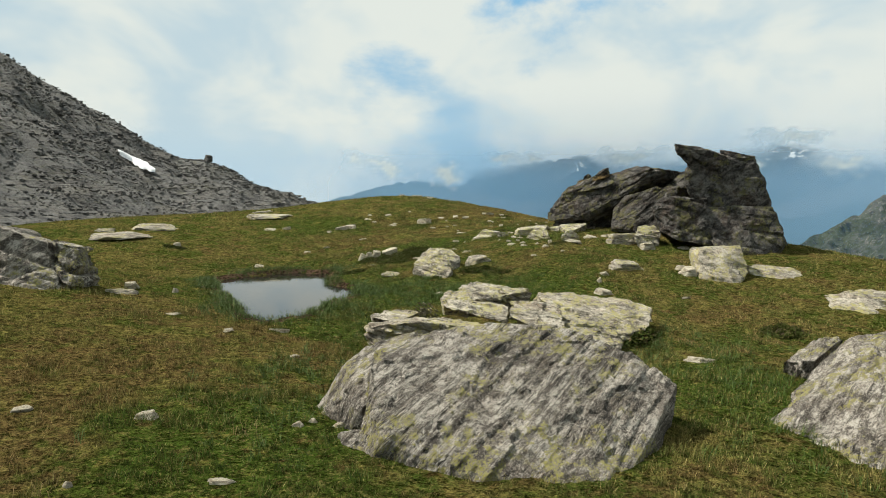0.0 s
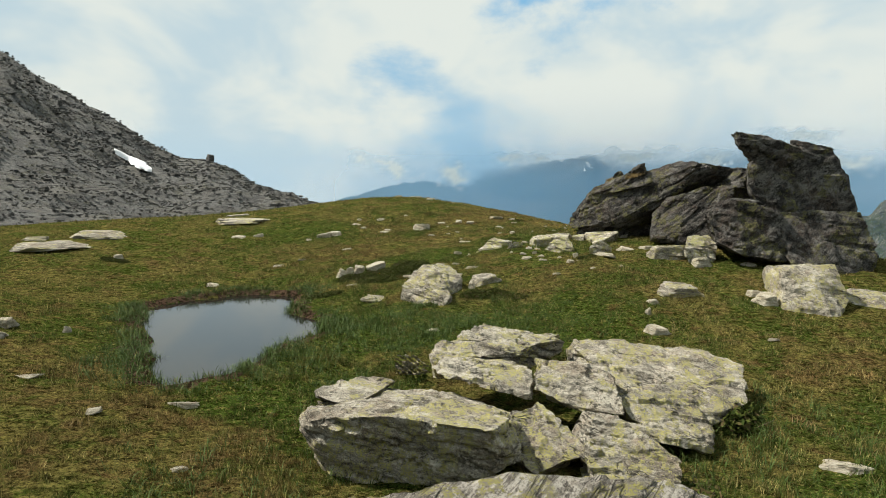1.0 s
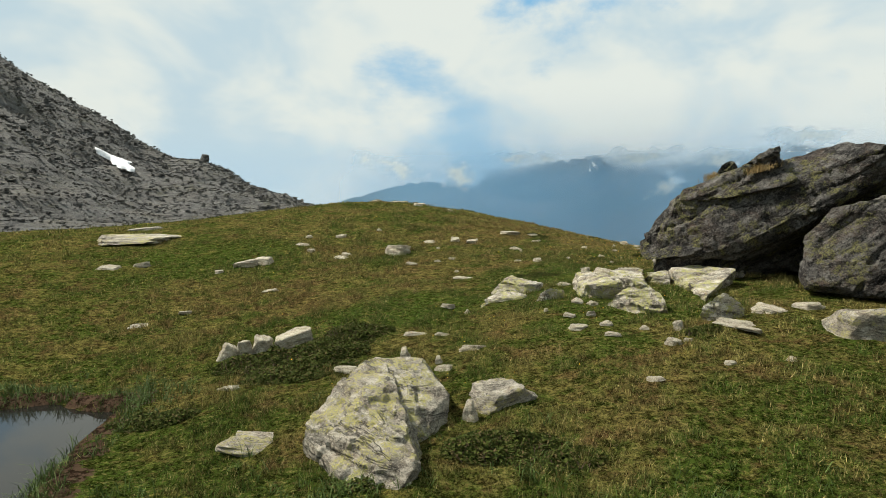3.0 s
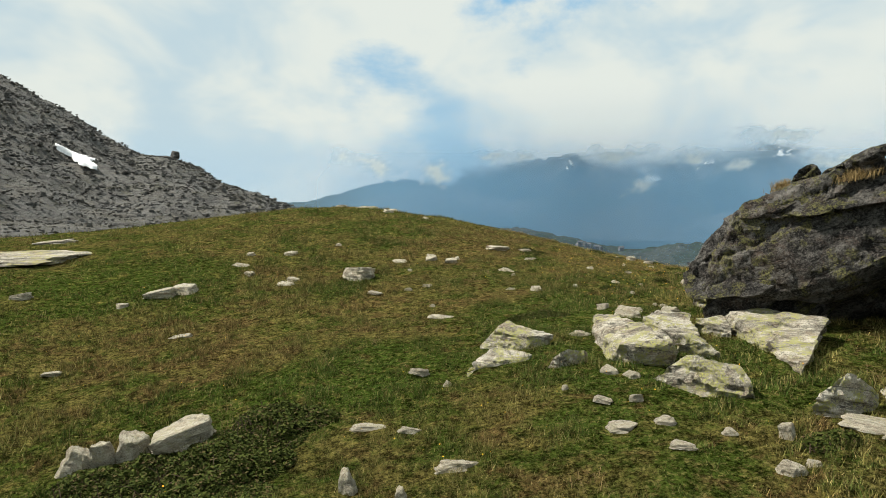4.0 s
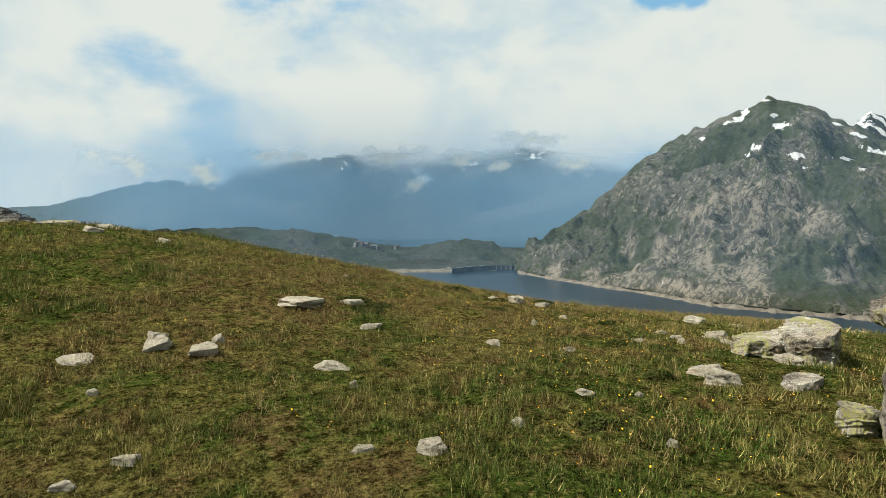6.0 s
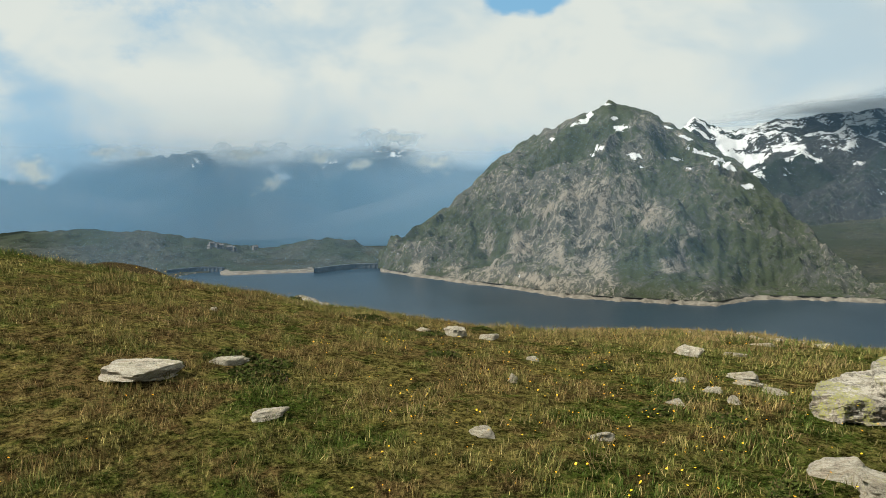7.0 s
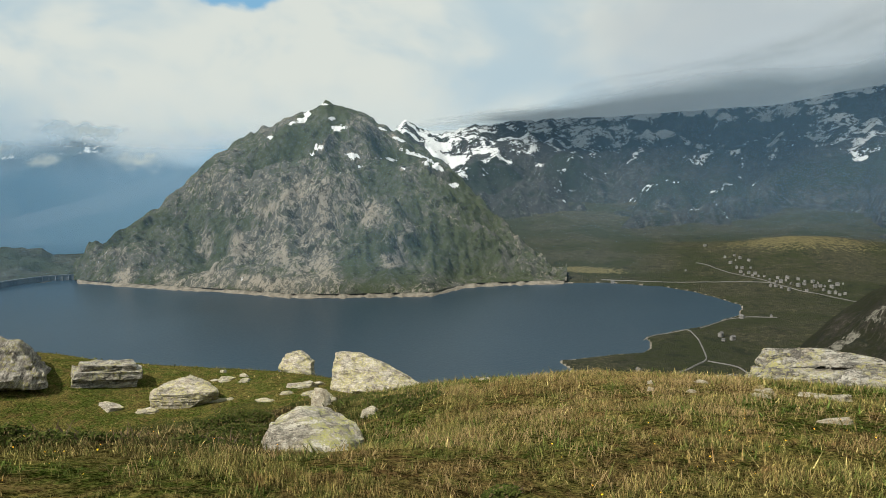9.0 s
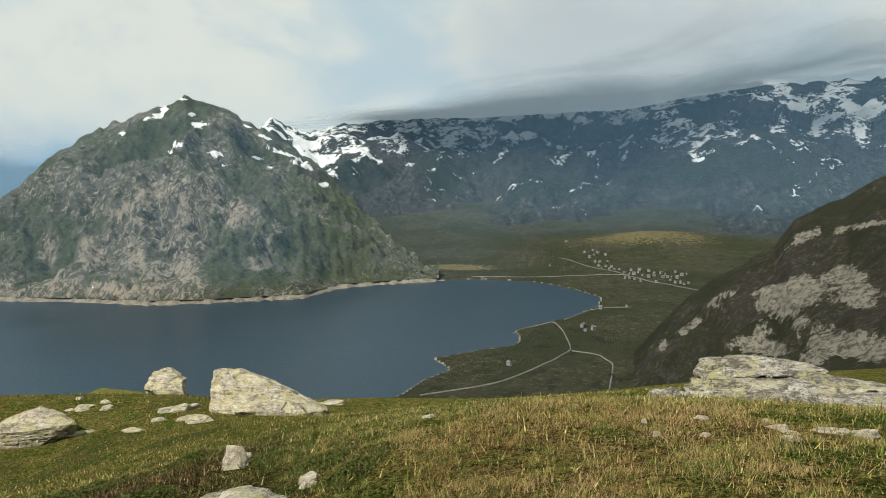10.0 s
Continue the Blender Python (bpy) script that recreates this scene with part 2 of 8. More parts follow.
def stone(name, dark, mid, pale, lichen, amount, streak, grain=1.0, space="local", wide=0.0, warm=(0.20, 0.145, 0.10), bands=0.5, pepper=0.6, lines=0.3, tail=0.55):
    """Weathered gneiss: mottled grey with a warm cast, faint bands along one dip, salt-and-pepper grain, thin crusts of lichen."""
    n = material(name, 0.92, spec=0.2)
    p = n.local if space == "local" else n.where
    p = n.vmath("ADD", p, n.vmath("MULTIPLY", chance_vector(n), (40, 40, 40))) if space == "local" else p
    bent = n.vmath("ADD", p, n.vmath("MULTIPLY", n.noise3(p, 1.1 * grain), (0.05 / grain, 0.05 / grain, 0.05 / grain)))
    band = n.noise(n.layered(bent, (0.8 * grain, 0.8 * grain, 7.5 * grain), streak), 1.4, 9.0, 0.74)
    broad = n.noise(n.layered(bent, (0.55 * grain, 0.55 * grain, 3.2 * grain), streak), 1.6, 5.0, 0.6, 0.2)
    thin = n.noise(n.layered(bent, (5 * grain, 5 * grain, 26 * grain), streak), 1.6, 6.0, 0.75, 0.2)
    hair = n.noise(n.layered(bent, (1.3 * grain, 1.3 * grain, 26 * grain), streak), 1.0, 8.0, 0.72)
    blot = n.noise(p, 2.4 * grain, 10.0, 0.76, 0.2)
    patch = n.noise(n.vmath("ADD", p, (9, 4, 21)), 1.1 * grain, 6.0, 0.68, 0.3)
    speck = n.noise(p, 60 * grain, 5.0, 0.8)
    coarse = n.noise(p, 17 * grain, 7.0, 0.78)
    fissure = n.noise(n.layered(bent, (0.6 * grain, 0.6 * grain, 4.5 * grain), streak), 1.1, 4.0, 0.62, 0.9)
    mottle = n.noise(n.layered(bent, (5.5 * grain, 5.5 * grain, 9.0 * grain), streak), 1.0, 9.0, 0.80, 0.4)
    rust = n.noise(n.vmath("ADD", p, (17, 31, 5)), 4.2 * grain, 7.0, 0.78, 0.3)
    crack = n.math("MULTIPLY", n.ramp(n.math("ABSOLUTE", n.math("SUBTRACT", fissure, 0.5)), 0.012, 0.002), n.ramp(n.noise(p, 1.4 * grain, 3.0), 0.47, 0.58))
    c = n.mix(n.ramp(patch, 0.44, 0.58, 0.0, 0.65), mid, warm)
    c = n.mix(n.ramp(blot, 0.48, 0.57), c, pale)
    c = n.mix(n.ramp(broad, tail, tail + 0.06, 0.0, bands), c, dark)
    c = n.mix(n.ramp(broad, 0.48, 0.38, 0.0, bands), c, pale)
    c = n.mix(n.ramp(band, tail, tail + 0.06, 0.0, bands), c, dark)
    c = n.mix(n.ramp(band, 0.48, 0.40, 0.0, bands), c, pale)
    c = n.mix(n.ramp(rust, 0.54, 0.62, 0.0, 0.6), c, warm)
    c = n.mix(n.ramp(hair, tail, tail + 0.06, 0.0, lines), c, dark)
    c = n.mix(n.ramp(thin, tail, tail + 0.06, 0.0, bands * 0.8), c, dark)
    c = n.mix(n.ramp(mottle, 0.47, 0.40, 0.0, 0.7), c, pale)
    c = n.mix(n.ramp(mottle, tail, tail + 0.06, 0.0, 0.9), c, dark)
    c = n.mix(n.ramp(blot, 0.44, 0.37, 0.0, 0.85), c, dark)
    c = n.mix(n.ramp(coarse, tail, tail + 0.06, 0.0, 0.75), c, dark)
    c = n.mix(n.ramp(speck, tail, tail + 0.06, 0.0, pepper), c, dark)
    c = n.mix(n.ramp(speck, 0.46, 0.40, 0.0, 0.8 * pepper), c, pale)
    crust = n.math("MULTIPLY", n.ramp(n.noise(p, 8.5 * grain, 8.0, 0.76), 0.51 - wide * 0.4, 0.54 - wide * 0.4), n.ramp(n.noise(n.vmath("ADD", p, (3, 50, 7)), 1.5 * grain, 4.0, 0.6), 0.50 - wide, 0.56 - wide))
    c = n.mix(n.math("MULTIPLY", crust, amount), c, n.mix(n.ramp(speck, 0.4, 0.6), lichen, mid))
    c = n.mix(n.math("MULTIPLY", crack, 0.7), c, (0.012, 0.011, 0.010))
    n.put(n.bsdf.inputs["Base Color"], c)
    h = n.math("SUBTRACT", n.math("ADD", n.math("MULTIPLY", band, 0.9), n.math("ADD", n.math("ADD", n.math("MULTIPLY", coarse, 0.75), n.math("ADD", n.math("MULTIPLY", mottle, -1.1), n.math("MULTIPLY", speck, 0.22))), n.math("ADD", n.math("MULTIPLY", blot, 1.2), n.math("MULTIPLY", hair, -0.6 * lines)))), n.math("MULTIPLY", crack, 0.8))
    bump(n, h, 0.8, 0.075 / grain)
    return n.mat


def chance_vector(n):
    x = n.add("ShaderNodeCombineXYZ")
    r = chance(n)
    n.put(x.inputs[0], r)
    n.put(x.inputs[1], n.math("FRACT", n.math("MULTIPLY", r, 7.31)))
    n.put(x.inputs[2], n.math("FRACT", n.math("MULTIPLY", r, 3.77)))
    return x.outputs[0]


GNEISS = stone("banded_gneiss", (0.060, 0.051, 0.042), (0.205, 0.182, 0.150), (0.47, 0.43, 0.365), (0.300, 0.275, 0.060), 0.95, (-0.70, 0.46, 0.53), wide=0.02, bands=0.8, warm=(0.185, 0.150, 0.115), pepper=0.6, lines=0.75, tail=0.53)
DARK = stone("dark_schist", (0.008, 0.0072, 0.0065), (0.041, 0.037, 0.034), (0.180, 0.168, 0.150), (0.200, 0.190, 0.050), 0.65, (-0.55, -0.1, 0.83), 0.8, warm=(0.100, 0.068, 0.048), wide=0.03, bands=0.5, lines=0.4, tail=0.525)
PALE = stone("pale_stone", (0.175, 0.153, 0.110), (0.385, 0.345, 0.262), (0.585, 0.532, 0.415), (0.400, 0.375, 0.130), 0.55, (0.15, 0.1, 0.98), 2.2, warm=(0.46, 0.36, 0.26), bands=0.4)
LICHEN = stone("lichened_gneiss", (0.090, 0.078, 0.060), (0.315, 0.286, 0.226), (0.60, 0.552, 0.447), (0.40, 0.39, 0.085), 0.95, (0.2, 0.3, 0.93), 1.2, wide=0.06, warm=(0.34, 0.255, 0.17), bands=0.6, lines=0.5, tail=0.54)
BLOCK = stone("pale_gneiss", (0.080, 0.070, 0.055), (0.285, 0.257, 0.203), (0.53, 0.48, 0.385), (0.430, 0.390, 0.085), 0.85, (0.15, -0.1, 0.98), 1.2, wide=0.055, warm=(0.28, 0.215, 0.15), bands=0.55, lines=0.45, tail=0.54)
KNOB = stone("lichened_schist", (0.055, 0.047, 0.038), (0.23, 0.205, 0.165), (0.44, 0.40, 0.325), (0.38, 0.36, 0.07), 0.9, (-0.5, -0.1, 0.85), 1.1, wide=0.05, warm=(0.16, 0.11, 0.075), bands=0.5, tail=0.54)
LEDGE = stone("layered_ledge", (0.060, 0.054, 0.045), (0.270, 0.250, 0.205), (0.470, 0.440, 0.370), (0.400, 0.365, 0.080), 0.8, (0.05, 0.1, 0.99), 1.0, wide=0.02, warm=(0.30, 0.23, 0.15), bands=0.9, lines=0.8, tail=0.53)
SCREE = stone("scree", (0.052, 0.051, 0.049), (0.098, 0.096, 0.090), (0.152, 0.148, 0.138), (0.100, 0.096, 0.046), 0.6, (0, 0.2, 0.98), 0.12, "where", warm=(0.16, 0.145, 0.118))


n = material("snow", 0.6, spec=0.3)
n.put(n.bsdf.inputs["Base Color"], n.mix(n.noise(n.where, 0.08, 4.0), (0.66, 0.67, 0.68), (0.86, 0.86, 0.85)))
SNOW = n.mat

n = material("pond_water", 0.03, spec=0.5)
n.put(n.bsdf.inputs["Base Color"], (0.012, 0.012, 0.010))
n.bsdf.inputs["IOR"].default_value = 1.33
bump(n, n.noise(n.where, 3.0, 2.0), 0.02, 0.02)
POND = n.mat

n = material("lake_water", 0.28, spec=0.22)
n.put(n.bsdf.inputs["Base Color"], n.mix(n.noise(n.scaled(n.where, (0.4, 1, 1), (0, 0, 30)), 0.006, 4.0), (0.010, 0.022, 0.034), (0.016, 0.032, 0.046)))
n.bsdf.inputs["IOR"].default_value = 1.33
bump(n, n.noise(n.where, 0.25, 3.0), 0.25, 1.0)
LAKE = n.mat


def slope_material(name, grass, rock, pale, size=1.0, patch=None, spread=0.5, streaks=1.0):
    """A far mountainside: turf, broken rock in streaks down the fall line, pale scree, and snow, scree or a painted
    sunlit spot where the mesh holds it.
    """
    n = material(name, 1.0, spec=0.05)
    p = n.where
    streak = n.noise(n.scaled(p, (0.040 / size, 0.040 / size, 0.016 / size)), 1.0, 10.0, 0.80, 0.8)
    fine = n.noise(p, 0.075 / size, 8.0, 0.78)
    wide = n.noise(p, 0.0045 / size, 4.0, 0.6)
    tone = n.add("ShaderNodeAttribute")
    tone.attribute_name = "tone"
    lean = n.math("MULTIPLY", tone.outputs["Fac"], 0.055)
    c = n.mix(n.ramp(n.math("ADD", lean, n.math("ADD", n.math("MULTIPLY", streak, 0.7), n.math("MULTIPLY", wide, 0.5))), 0.54 + 0.04 * spread, 0.66), grass, rock)
    c = n.mix(n.ramp(fine, 0.51, 0.60, 0.0, 0.7), c, rock)
    c = n.mix(n.math("MULTIPLY", n.ramp(n.math("ADD", lean, n.noise(n.scaled(p, (0.09 / size, 0.09 / size, 0.040 / size)), 1.0, 10.0, 0.82, 0.8)), 0.51, 0.59, 0.0, streaks), n.ramp(n.math("ADD", wide, lean), 0.42, 0.54)), c, pale)
    c = n.mix(n.ramp(n.noise(n.vmath("ADD", p, (500, 90, 40)), 0.03 / size, 8.0, 0.78), 0.54, 0.60, 0.0, 0.7), c, (0.020, 0.024, 0.018))
    if patch:
        a = n.add("ShaderNodeAttribute")
        a.attribute_name = "patch"
        m = n.ramp(n.math("ADD", a.outputs["Fac"], n.math("MULTIPLY", n.math("SUBTRACT", fine, 0.5), 1.7)), 0.47, 0.55)
        if patch[0] < 0.5:
            patch = n.mix(n.ramp(n.noise(p, 0.22, 8.0, 0.8), 0.48, 0.55, 0.0, 0.75), patch, rock)
        c = n.mix(m, c, patch)
    n.put(n.bsdf.inputs["Base Color"], c)
    bump(n, n.math("ADD", fine, streak), 0.9, 12.0 * size)
    return n.mat


WHITE = (0.74, 0.75, 0.74)
MOUNT = slope_material("mountain_slope", (0.054, 0.066, 0.033), (0.094, 0.095, 0.080), (0.275, 0.243, 0.190), patch=WHITE)
# RANGE and VALLEY colours are darkened to paint in shade from the clouds
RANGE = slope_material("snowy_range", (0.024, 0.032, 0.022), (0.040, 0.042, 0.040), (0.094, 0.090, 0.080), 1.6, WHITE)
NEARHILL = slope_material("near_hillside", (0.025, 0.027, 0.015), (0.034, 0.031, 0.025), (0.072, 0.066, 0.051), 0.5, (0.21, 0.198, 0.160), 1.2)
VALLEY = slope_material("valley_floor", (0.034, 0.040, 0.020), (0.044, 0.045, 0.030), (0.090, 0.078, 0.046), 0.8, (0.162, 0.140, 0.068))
HILLS = slope_material("low_hills", (0.042, 0.054, 0.032), (0.056, 0.062, 0.052), (0.110, 0.108, 0.090), 0.8)

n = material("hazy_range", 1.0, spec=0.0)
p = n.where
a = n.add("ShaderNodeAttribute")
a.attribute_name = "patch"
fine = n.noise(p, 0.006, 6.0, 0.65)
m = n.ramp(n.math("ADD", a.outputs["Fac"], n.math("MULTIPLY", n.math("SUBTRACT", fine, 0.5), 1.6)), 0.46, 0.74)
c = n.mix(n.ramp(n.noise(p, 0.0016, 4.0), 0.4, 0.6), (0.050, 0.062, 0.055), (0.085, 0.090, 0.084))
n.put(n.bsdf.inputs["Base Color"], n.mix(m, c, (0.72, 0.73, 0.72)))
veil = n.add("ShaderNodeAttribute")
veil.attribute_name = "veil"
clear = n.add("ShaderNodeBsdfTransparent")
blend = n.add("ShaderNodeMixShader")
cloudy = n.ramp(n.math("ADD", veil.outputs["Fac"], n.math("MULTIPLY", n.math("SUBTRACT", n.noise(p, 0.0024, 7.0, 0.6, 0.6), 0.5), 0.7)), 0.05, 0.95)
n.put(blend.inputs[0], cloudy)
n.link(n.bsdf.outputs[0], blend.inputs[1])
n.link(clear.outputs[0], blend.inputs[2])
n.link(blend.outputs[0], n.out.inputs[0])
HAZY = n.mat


def plain(name, a, b, scale, rough=0.9, relief=0.0):
    n = material(name, rough)
    f = n.noise(n.where, scale, 5.0, 0.65)
    n.put(n.bsdf.inputs["Base Color"], n.mix(n.ramp(f, 0.35, 0.65), a, b))
    if relief:
        bump(n, f, 0.5, relief)
    return n.mat


SHORE = plain("pale_shore", (0.085, 0.074, 0.056), (0.165, 0.146, 0.114), 0.08)
CONCRETE = plain("dam_concrete", (0.060, 0.072, 0.081), (0.102, 0.115, 0.119), 0.05)
ROAD = plain("gravel_road", (0.075, 0.073, 0.067), (0.115, 0.111, 0.100), 0.1)
WALL = plain("house_wall", (0.11, 0.106, 0.098), (0.21, 0.20, 0.186), 0.2)
ROOF = plain("slate_roof", (0.075, 0.074, 0.073), (0.125, 0.12, 0.115), 0.3)

n = material("cloud", 1.0, spec=0.0)
p = n.where
n.put(n.bsdf.inputs["Base Color"], (0.56, 0.68, 0.76))
blend, clear = n.add("ShaderNodeMixShader"), n.add("ShaderNodeBsdfTransparent")
veil = n.add("ShaderNodeAttribute")
veil.attribute_name = "veil"
n.put(blend.inputs[0], n.ramp(n.math("ADD", veil.outputs["Fac"], n.math("MULTIPLY", n.math("SUBTRACT", n.noise(p, 0.0013, 4.0, 0.5, 0.6), 0.5), 1.3)), 0.0, 1.0))
thin = n.add("ShaderNodeBsdfTranslucent")
n.put(thin.inputs[0], (0.62, 0.70, 0.76))
body = n.add("ShaderNodeMixShader")
body.inputs[0].default_value = 0.10
n.link(n.bsdf.outputs[0], body.inputs[1])
n.link(thin.outputs[0], body.inputs[2])
n.link(body.outputs[0], blend.inputs[1])
n.link(clear.outputs[0], blend.inputs[2])
n.link(blend.outputs[0], n.out.inputs[0])
CLOUD = n.mat

# blue distance haze between the near hills and the far ones, painted as see-through sheets
n = material("painted_haze", 1.0, spec=0.0)
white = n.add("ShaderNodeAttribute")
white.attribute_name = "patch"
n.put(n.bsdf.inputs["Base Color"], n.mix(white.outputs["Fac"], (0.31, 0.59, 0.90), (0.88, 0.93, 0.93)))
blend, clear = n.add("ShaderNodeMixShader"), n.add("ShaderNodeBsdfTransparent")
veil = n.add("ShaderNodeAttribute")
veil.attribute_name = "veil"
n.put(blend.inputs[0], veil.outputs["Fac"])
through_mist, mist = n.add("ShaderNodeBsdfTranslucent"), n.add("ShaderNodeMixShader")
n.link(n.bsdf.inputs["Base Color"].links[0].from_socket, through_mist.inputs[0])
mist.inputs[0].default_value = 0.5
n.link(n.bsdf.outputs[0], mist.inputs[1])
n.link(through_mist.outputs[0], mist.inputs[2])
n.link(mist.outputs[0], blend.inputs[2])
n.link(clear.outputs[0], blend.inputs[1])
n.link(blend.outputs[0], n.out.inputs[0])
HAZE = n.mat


# ---- building helpers ----
def hashed(ix, iy, iz, seed):
    h = (ix * 374761393 + iy * 668265263 + iz * 2147483647 + seed * 974711) & 0xFFFFFFFF
    h = ((h ^ (h >> 13)) * 1274126177) & 0xFFFFFFFF
    return ((h ^ (h >> 16)) & 0xFFFF) / 32767.5 - 1.0


def vnoise(p, seed=0):
    """Smooth value noise in -1..1 at rows of x, y, z."""
    p = np.asarray(p, float)
    i = np.floor(p).astype(np.int64)
    f = p - i
    f = f * f * (3 - 2 * f)
    out = 0
    for dx in (0, 1):
        for dy in (0, 1):
            for dz in (0, 1):
                wt = (f[:, 0] if dx else 1 - f[:, 0]) * (f[:, 1] if dy else 1 - f[:, 1]) * (f[:, 2] if dz else 1 - f[:, 2])
                out = out + wt * hashed(i[:, 0] + dx, i[:, 1] + dy, i[:, 2] + dz, seed)
    return out


def fbm(p, octaves=4, seed=0, gain=0.5):
    p = np.asarray(p, float)
    out, amp = 0, 1.0
    for k in range(octaves):
        out = out + amp * vnoise(p * 2.03**k + 17.3 * k, seed + k)
        amp *= gain
    return out


def flat3(x, y, scale):
    return np.stack([x * scale, y * scale, 0 * x], -1)


def mesh_of(name, verts, faces, mat=None, smooth=True):
    me = bpy.data.meshes.new(name)
    verts, faces = np.asarray(verts, np.float32), np.asarray(faces, np.int32)
    k = faces.shape[1]
    me.vertices.add(len(verts))
    me.vertices.foreach_set("co", verts.ravel())
    me.loops.add(faces.size)
    me.loops.foreach_set("vertex_index", faces.ravel())
    me.polygons.add(len(faces))
    me.polygons.foreach_set("loop_start", np.arange(0, faces.size, k, dtype=np.int32))
    me.polygons.foreach_set("use_smooth", np.full(len(faces), smooth))
    me.update(calc_edges=True)
    if mat:
        me.materials.append(mat)
    return me


def grid_faces(rows, cols):
    a = (np.arange(rows - 1)[:, None] * cols + np.arange(cols - 1)).ravel()
    return np.stack([a, a + 1, a + cols + 1, a + cols], -1)


def attribute(me, name, values):
    me.attributes.new(name, "FLOAT", "POINT").data.foreach_set("value", np.asarray(values, np.float32))


def part(name, bm, mat, parent, label=""):
    me = bpy.data.meshes.new(name)
    bm.to_mesh(me)
    bm.free()
    me.materials.append(mat)
    ob = new(name, me)
    ob.parent = parent
    return tagged(ob, label)


def cut_stone(name, seed, flat, level, mat, cuts=11, rough=0.05):
    """An angular stone about one metre wide: a ball cut by planes, with layers and worn edges; its middle lies at nought."""
    rnd = random.Random(seed)
    bm = bmesh.new()
    bmesh.ops.create_icosphere(bm, subdivisions=level, radius=1.0)
    me = bpy.data.meshes.new(name)
    bm.to_mesh(me)
    bm.free()
    v = np.empty(len(me.vertices) * 3)
    me.vertices.foreach_get("co", v)
    v = v.reshape(-1, 3)
    v /= np.linalg.norm(v, axis=1)[:, None]
    r = np.full(len(v), 1.3)
    tilt = rnd.uniform(-0.25, 0.25), rnd.uniform(-0.25, 0.25)
    planes = [((tilt[0], tilt[1], 1), rnd.uniform(0.42, 0.55)), ((tilt[0], tilt[1], -1), 0.6)]
    for k in range(cuts):
        a = 2 * math.pi * (k + rnd.uniform(-0.35, 0.35)) / cuts
        planes.append(((math.cos(a), math.sin(a), rnd.uniform(-0.1, 0.8)), rnd.uniform(0.55, 0.95)))
    for normal, h in planes:
        nv = np.array(normal) / np.linalg.norm(normal)
        d = v @ nv
        r = np.where(d > 0.02, np.minimum(r, h / np.maximum(d, 0.02)), r)
    v = v * r[:, None]
    v += rough * fbm(v * 2.3 + seed, 5, seed, 0.6)[:, None] * v
    ledge = np.floor(v[:, 2] * 5 + 0.6 * fbm(v * 1.5 + seed, 2, seed + 5)) * 3.7
    v[:, :2] *= (1 + 1.1 * rough * np.round(2 * vnoise(np.stack([ledge, v[:, 0] * 1.6, v[:, 1] * 1.6], -1), seed + 6)))[:, None]
    v += 0.6 * rough * (1 - 2 * np.abs(vnoise(v * 4.1 + seed, seed + 3)))[:, None] * v
    lo, hi = v.min(0), v.max(0)
    v = (v - (lo + hi) / 2) / (hi - lo) * (1, 1, 1)
    me.vertices.foreach_set("co", v.ravel())
    me.polygons.foreach_set("use_smooth", np.full(len(me.polygons), True))
    me.materials.append(mat)
    me.update()
    me.set_sharp_from_angle(angle=radians(16))
    return me


# ---- the land ----
SWELLS = [
    -0.01, 0.02, 0.04, -0.05, -0.1, -0.05, -0, 0, 0,
    -0.08, -0.06, 0.08, 0.1, -0.02, -0.1, 0.01, 0, 0,
    -0.15, 0.11, -0.08, -0.06, 0.09, -0.18, 0.12, 0, 0,
    -0.04, 0.91, 0.2, -0.32, -0.18, 0.02, 0.3, 0, 0,
    -0.03, 0.02, -0.8, 0.48, 0.6, 0.51, 0.23, -0.01, -0,
    0.17, 0.54, 0.47, -0.25, 0.2, 0.31, 0.09, -0.09, -0.01,
    0.07, 0.26, 0.1, 0.64, 0.45, 0.16, 0.76, -0.15, -0.02,
    0.18, 0.37, 0.19, 0.83, 0.71, -0.53, 0.57, -0.04, -0,
    0.08, 0.18, 0.41, 0.64, 0.29, -0.07, 0.03, 0.02, -0.02,
]

# broad swells of the slope beyond the brink
BRINK = [
    0.47, -0.68, 0.42, -1.16, -1.43,
    -1.07, 0.02, -0.57, -1.02, 0.14,
    -1.5, -2.14, 0.82, 0.12, 0.21,
    -1.24, 1.93, 0.57, -0.21, -0.06,
    0.21, 0.52, -3.08, -0.62, -0,
    0.91, -0.39, -0.18, -0.02, -0,
]


def soft(s, k):
    return np.logaddexp(0, s / k) * k


def inside(px, py, ring):
    """Signed distance to a ring of corners: above nought inside."""
    ring = np.asarray(ring, float)
    best, odd = np.full(px.shape, 1e9), np.zeros(px.shape, bool)
    for (ax, ay), (bx, by) in zip(ring, np.roll(ring, -1, 0)):
        ex, ey = bx - ax, by - ay
        t = np.clip(((px - ax) * ex + (py - ay) * ey) / (ex * ex + ey * ey), 0, 1)
        best = np.minimum(best, np.hypot(px - ax - t * ex, py - ay - t * ey))
        odd ^= ((ay > py) != (by > py)) & (px < (bx - ax) * (py - ay) / (by - ay + 1e-12) + ax)
    return np.where(odd, best, -best)


POND_RING = [(-4.35, 11.9), (-4.75, 13.6), (-4.3, 14.8), (-3.4, 15.3), (-2.2, 15.1), (-2.15, 13.8), (-2.1, 13.1), (-1.6, 12.4),
             (-1.45, 11.4), (-1.9, 10.1), (-2.3, 8.95), (-2.85, 8.65), (-3.45, 9.3), (-3.85, 10.9)]
POND_Z = -0.03


def pond_depth(x, y):
    wob = 0.16 * fbm(flat3(x, y, 1.7), 3, 5)
    return inside(x, y, POND_RING) + wob


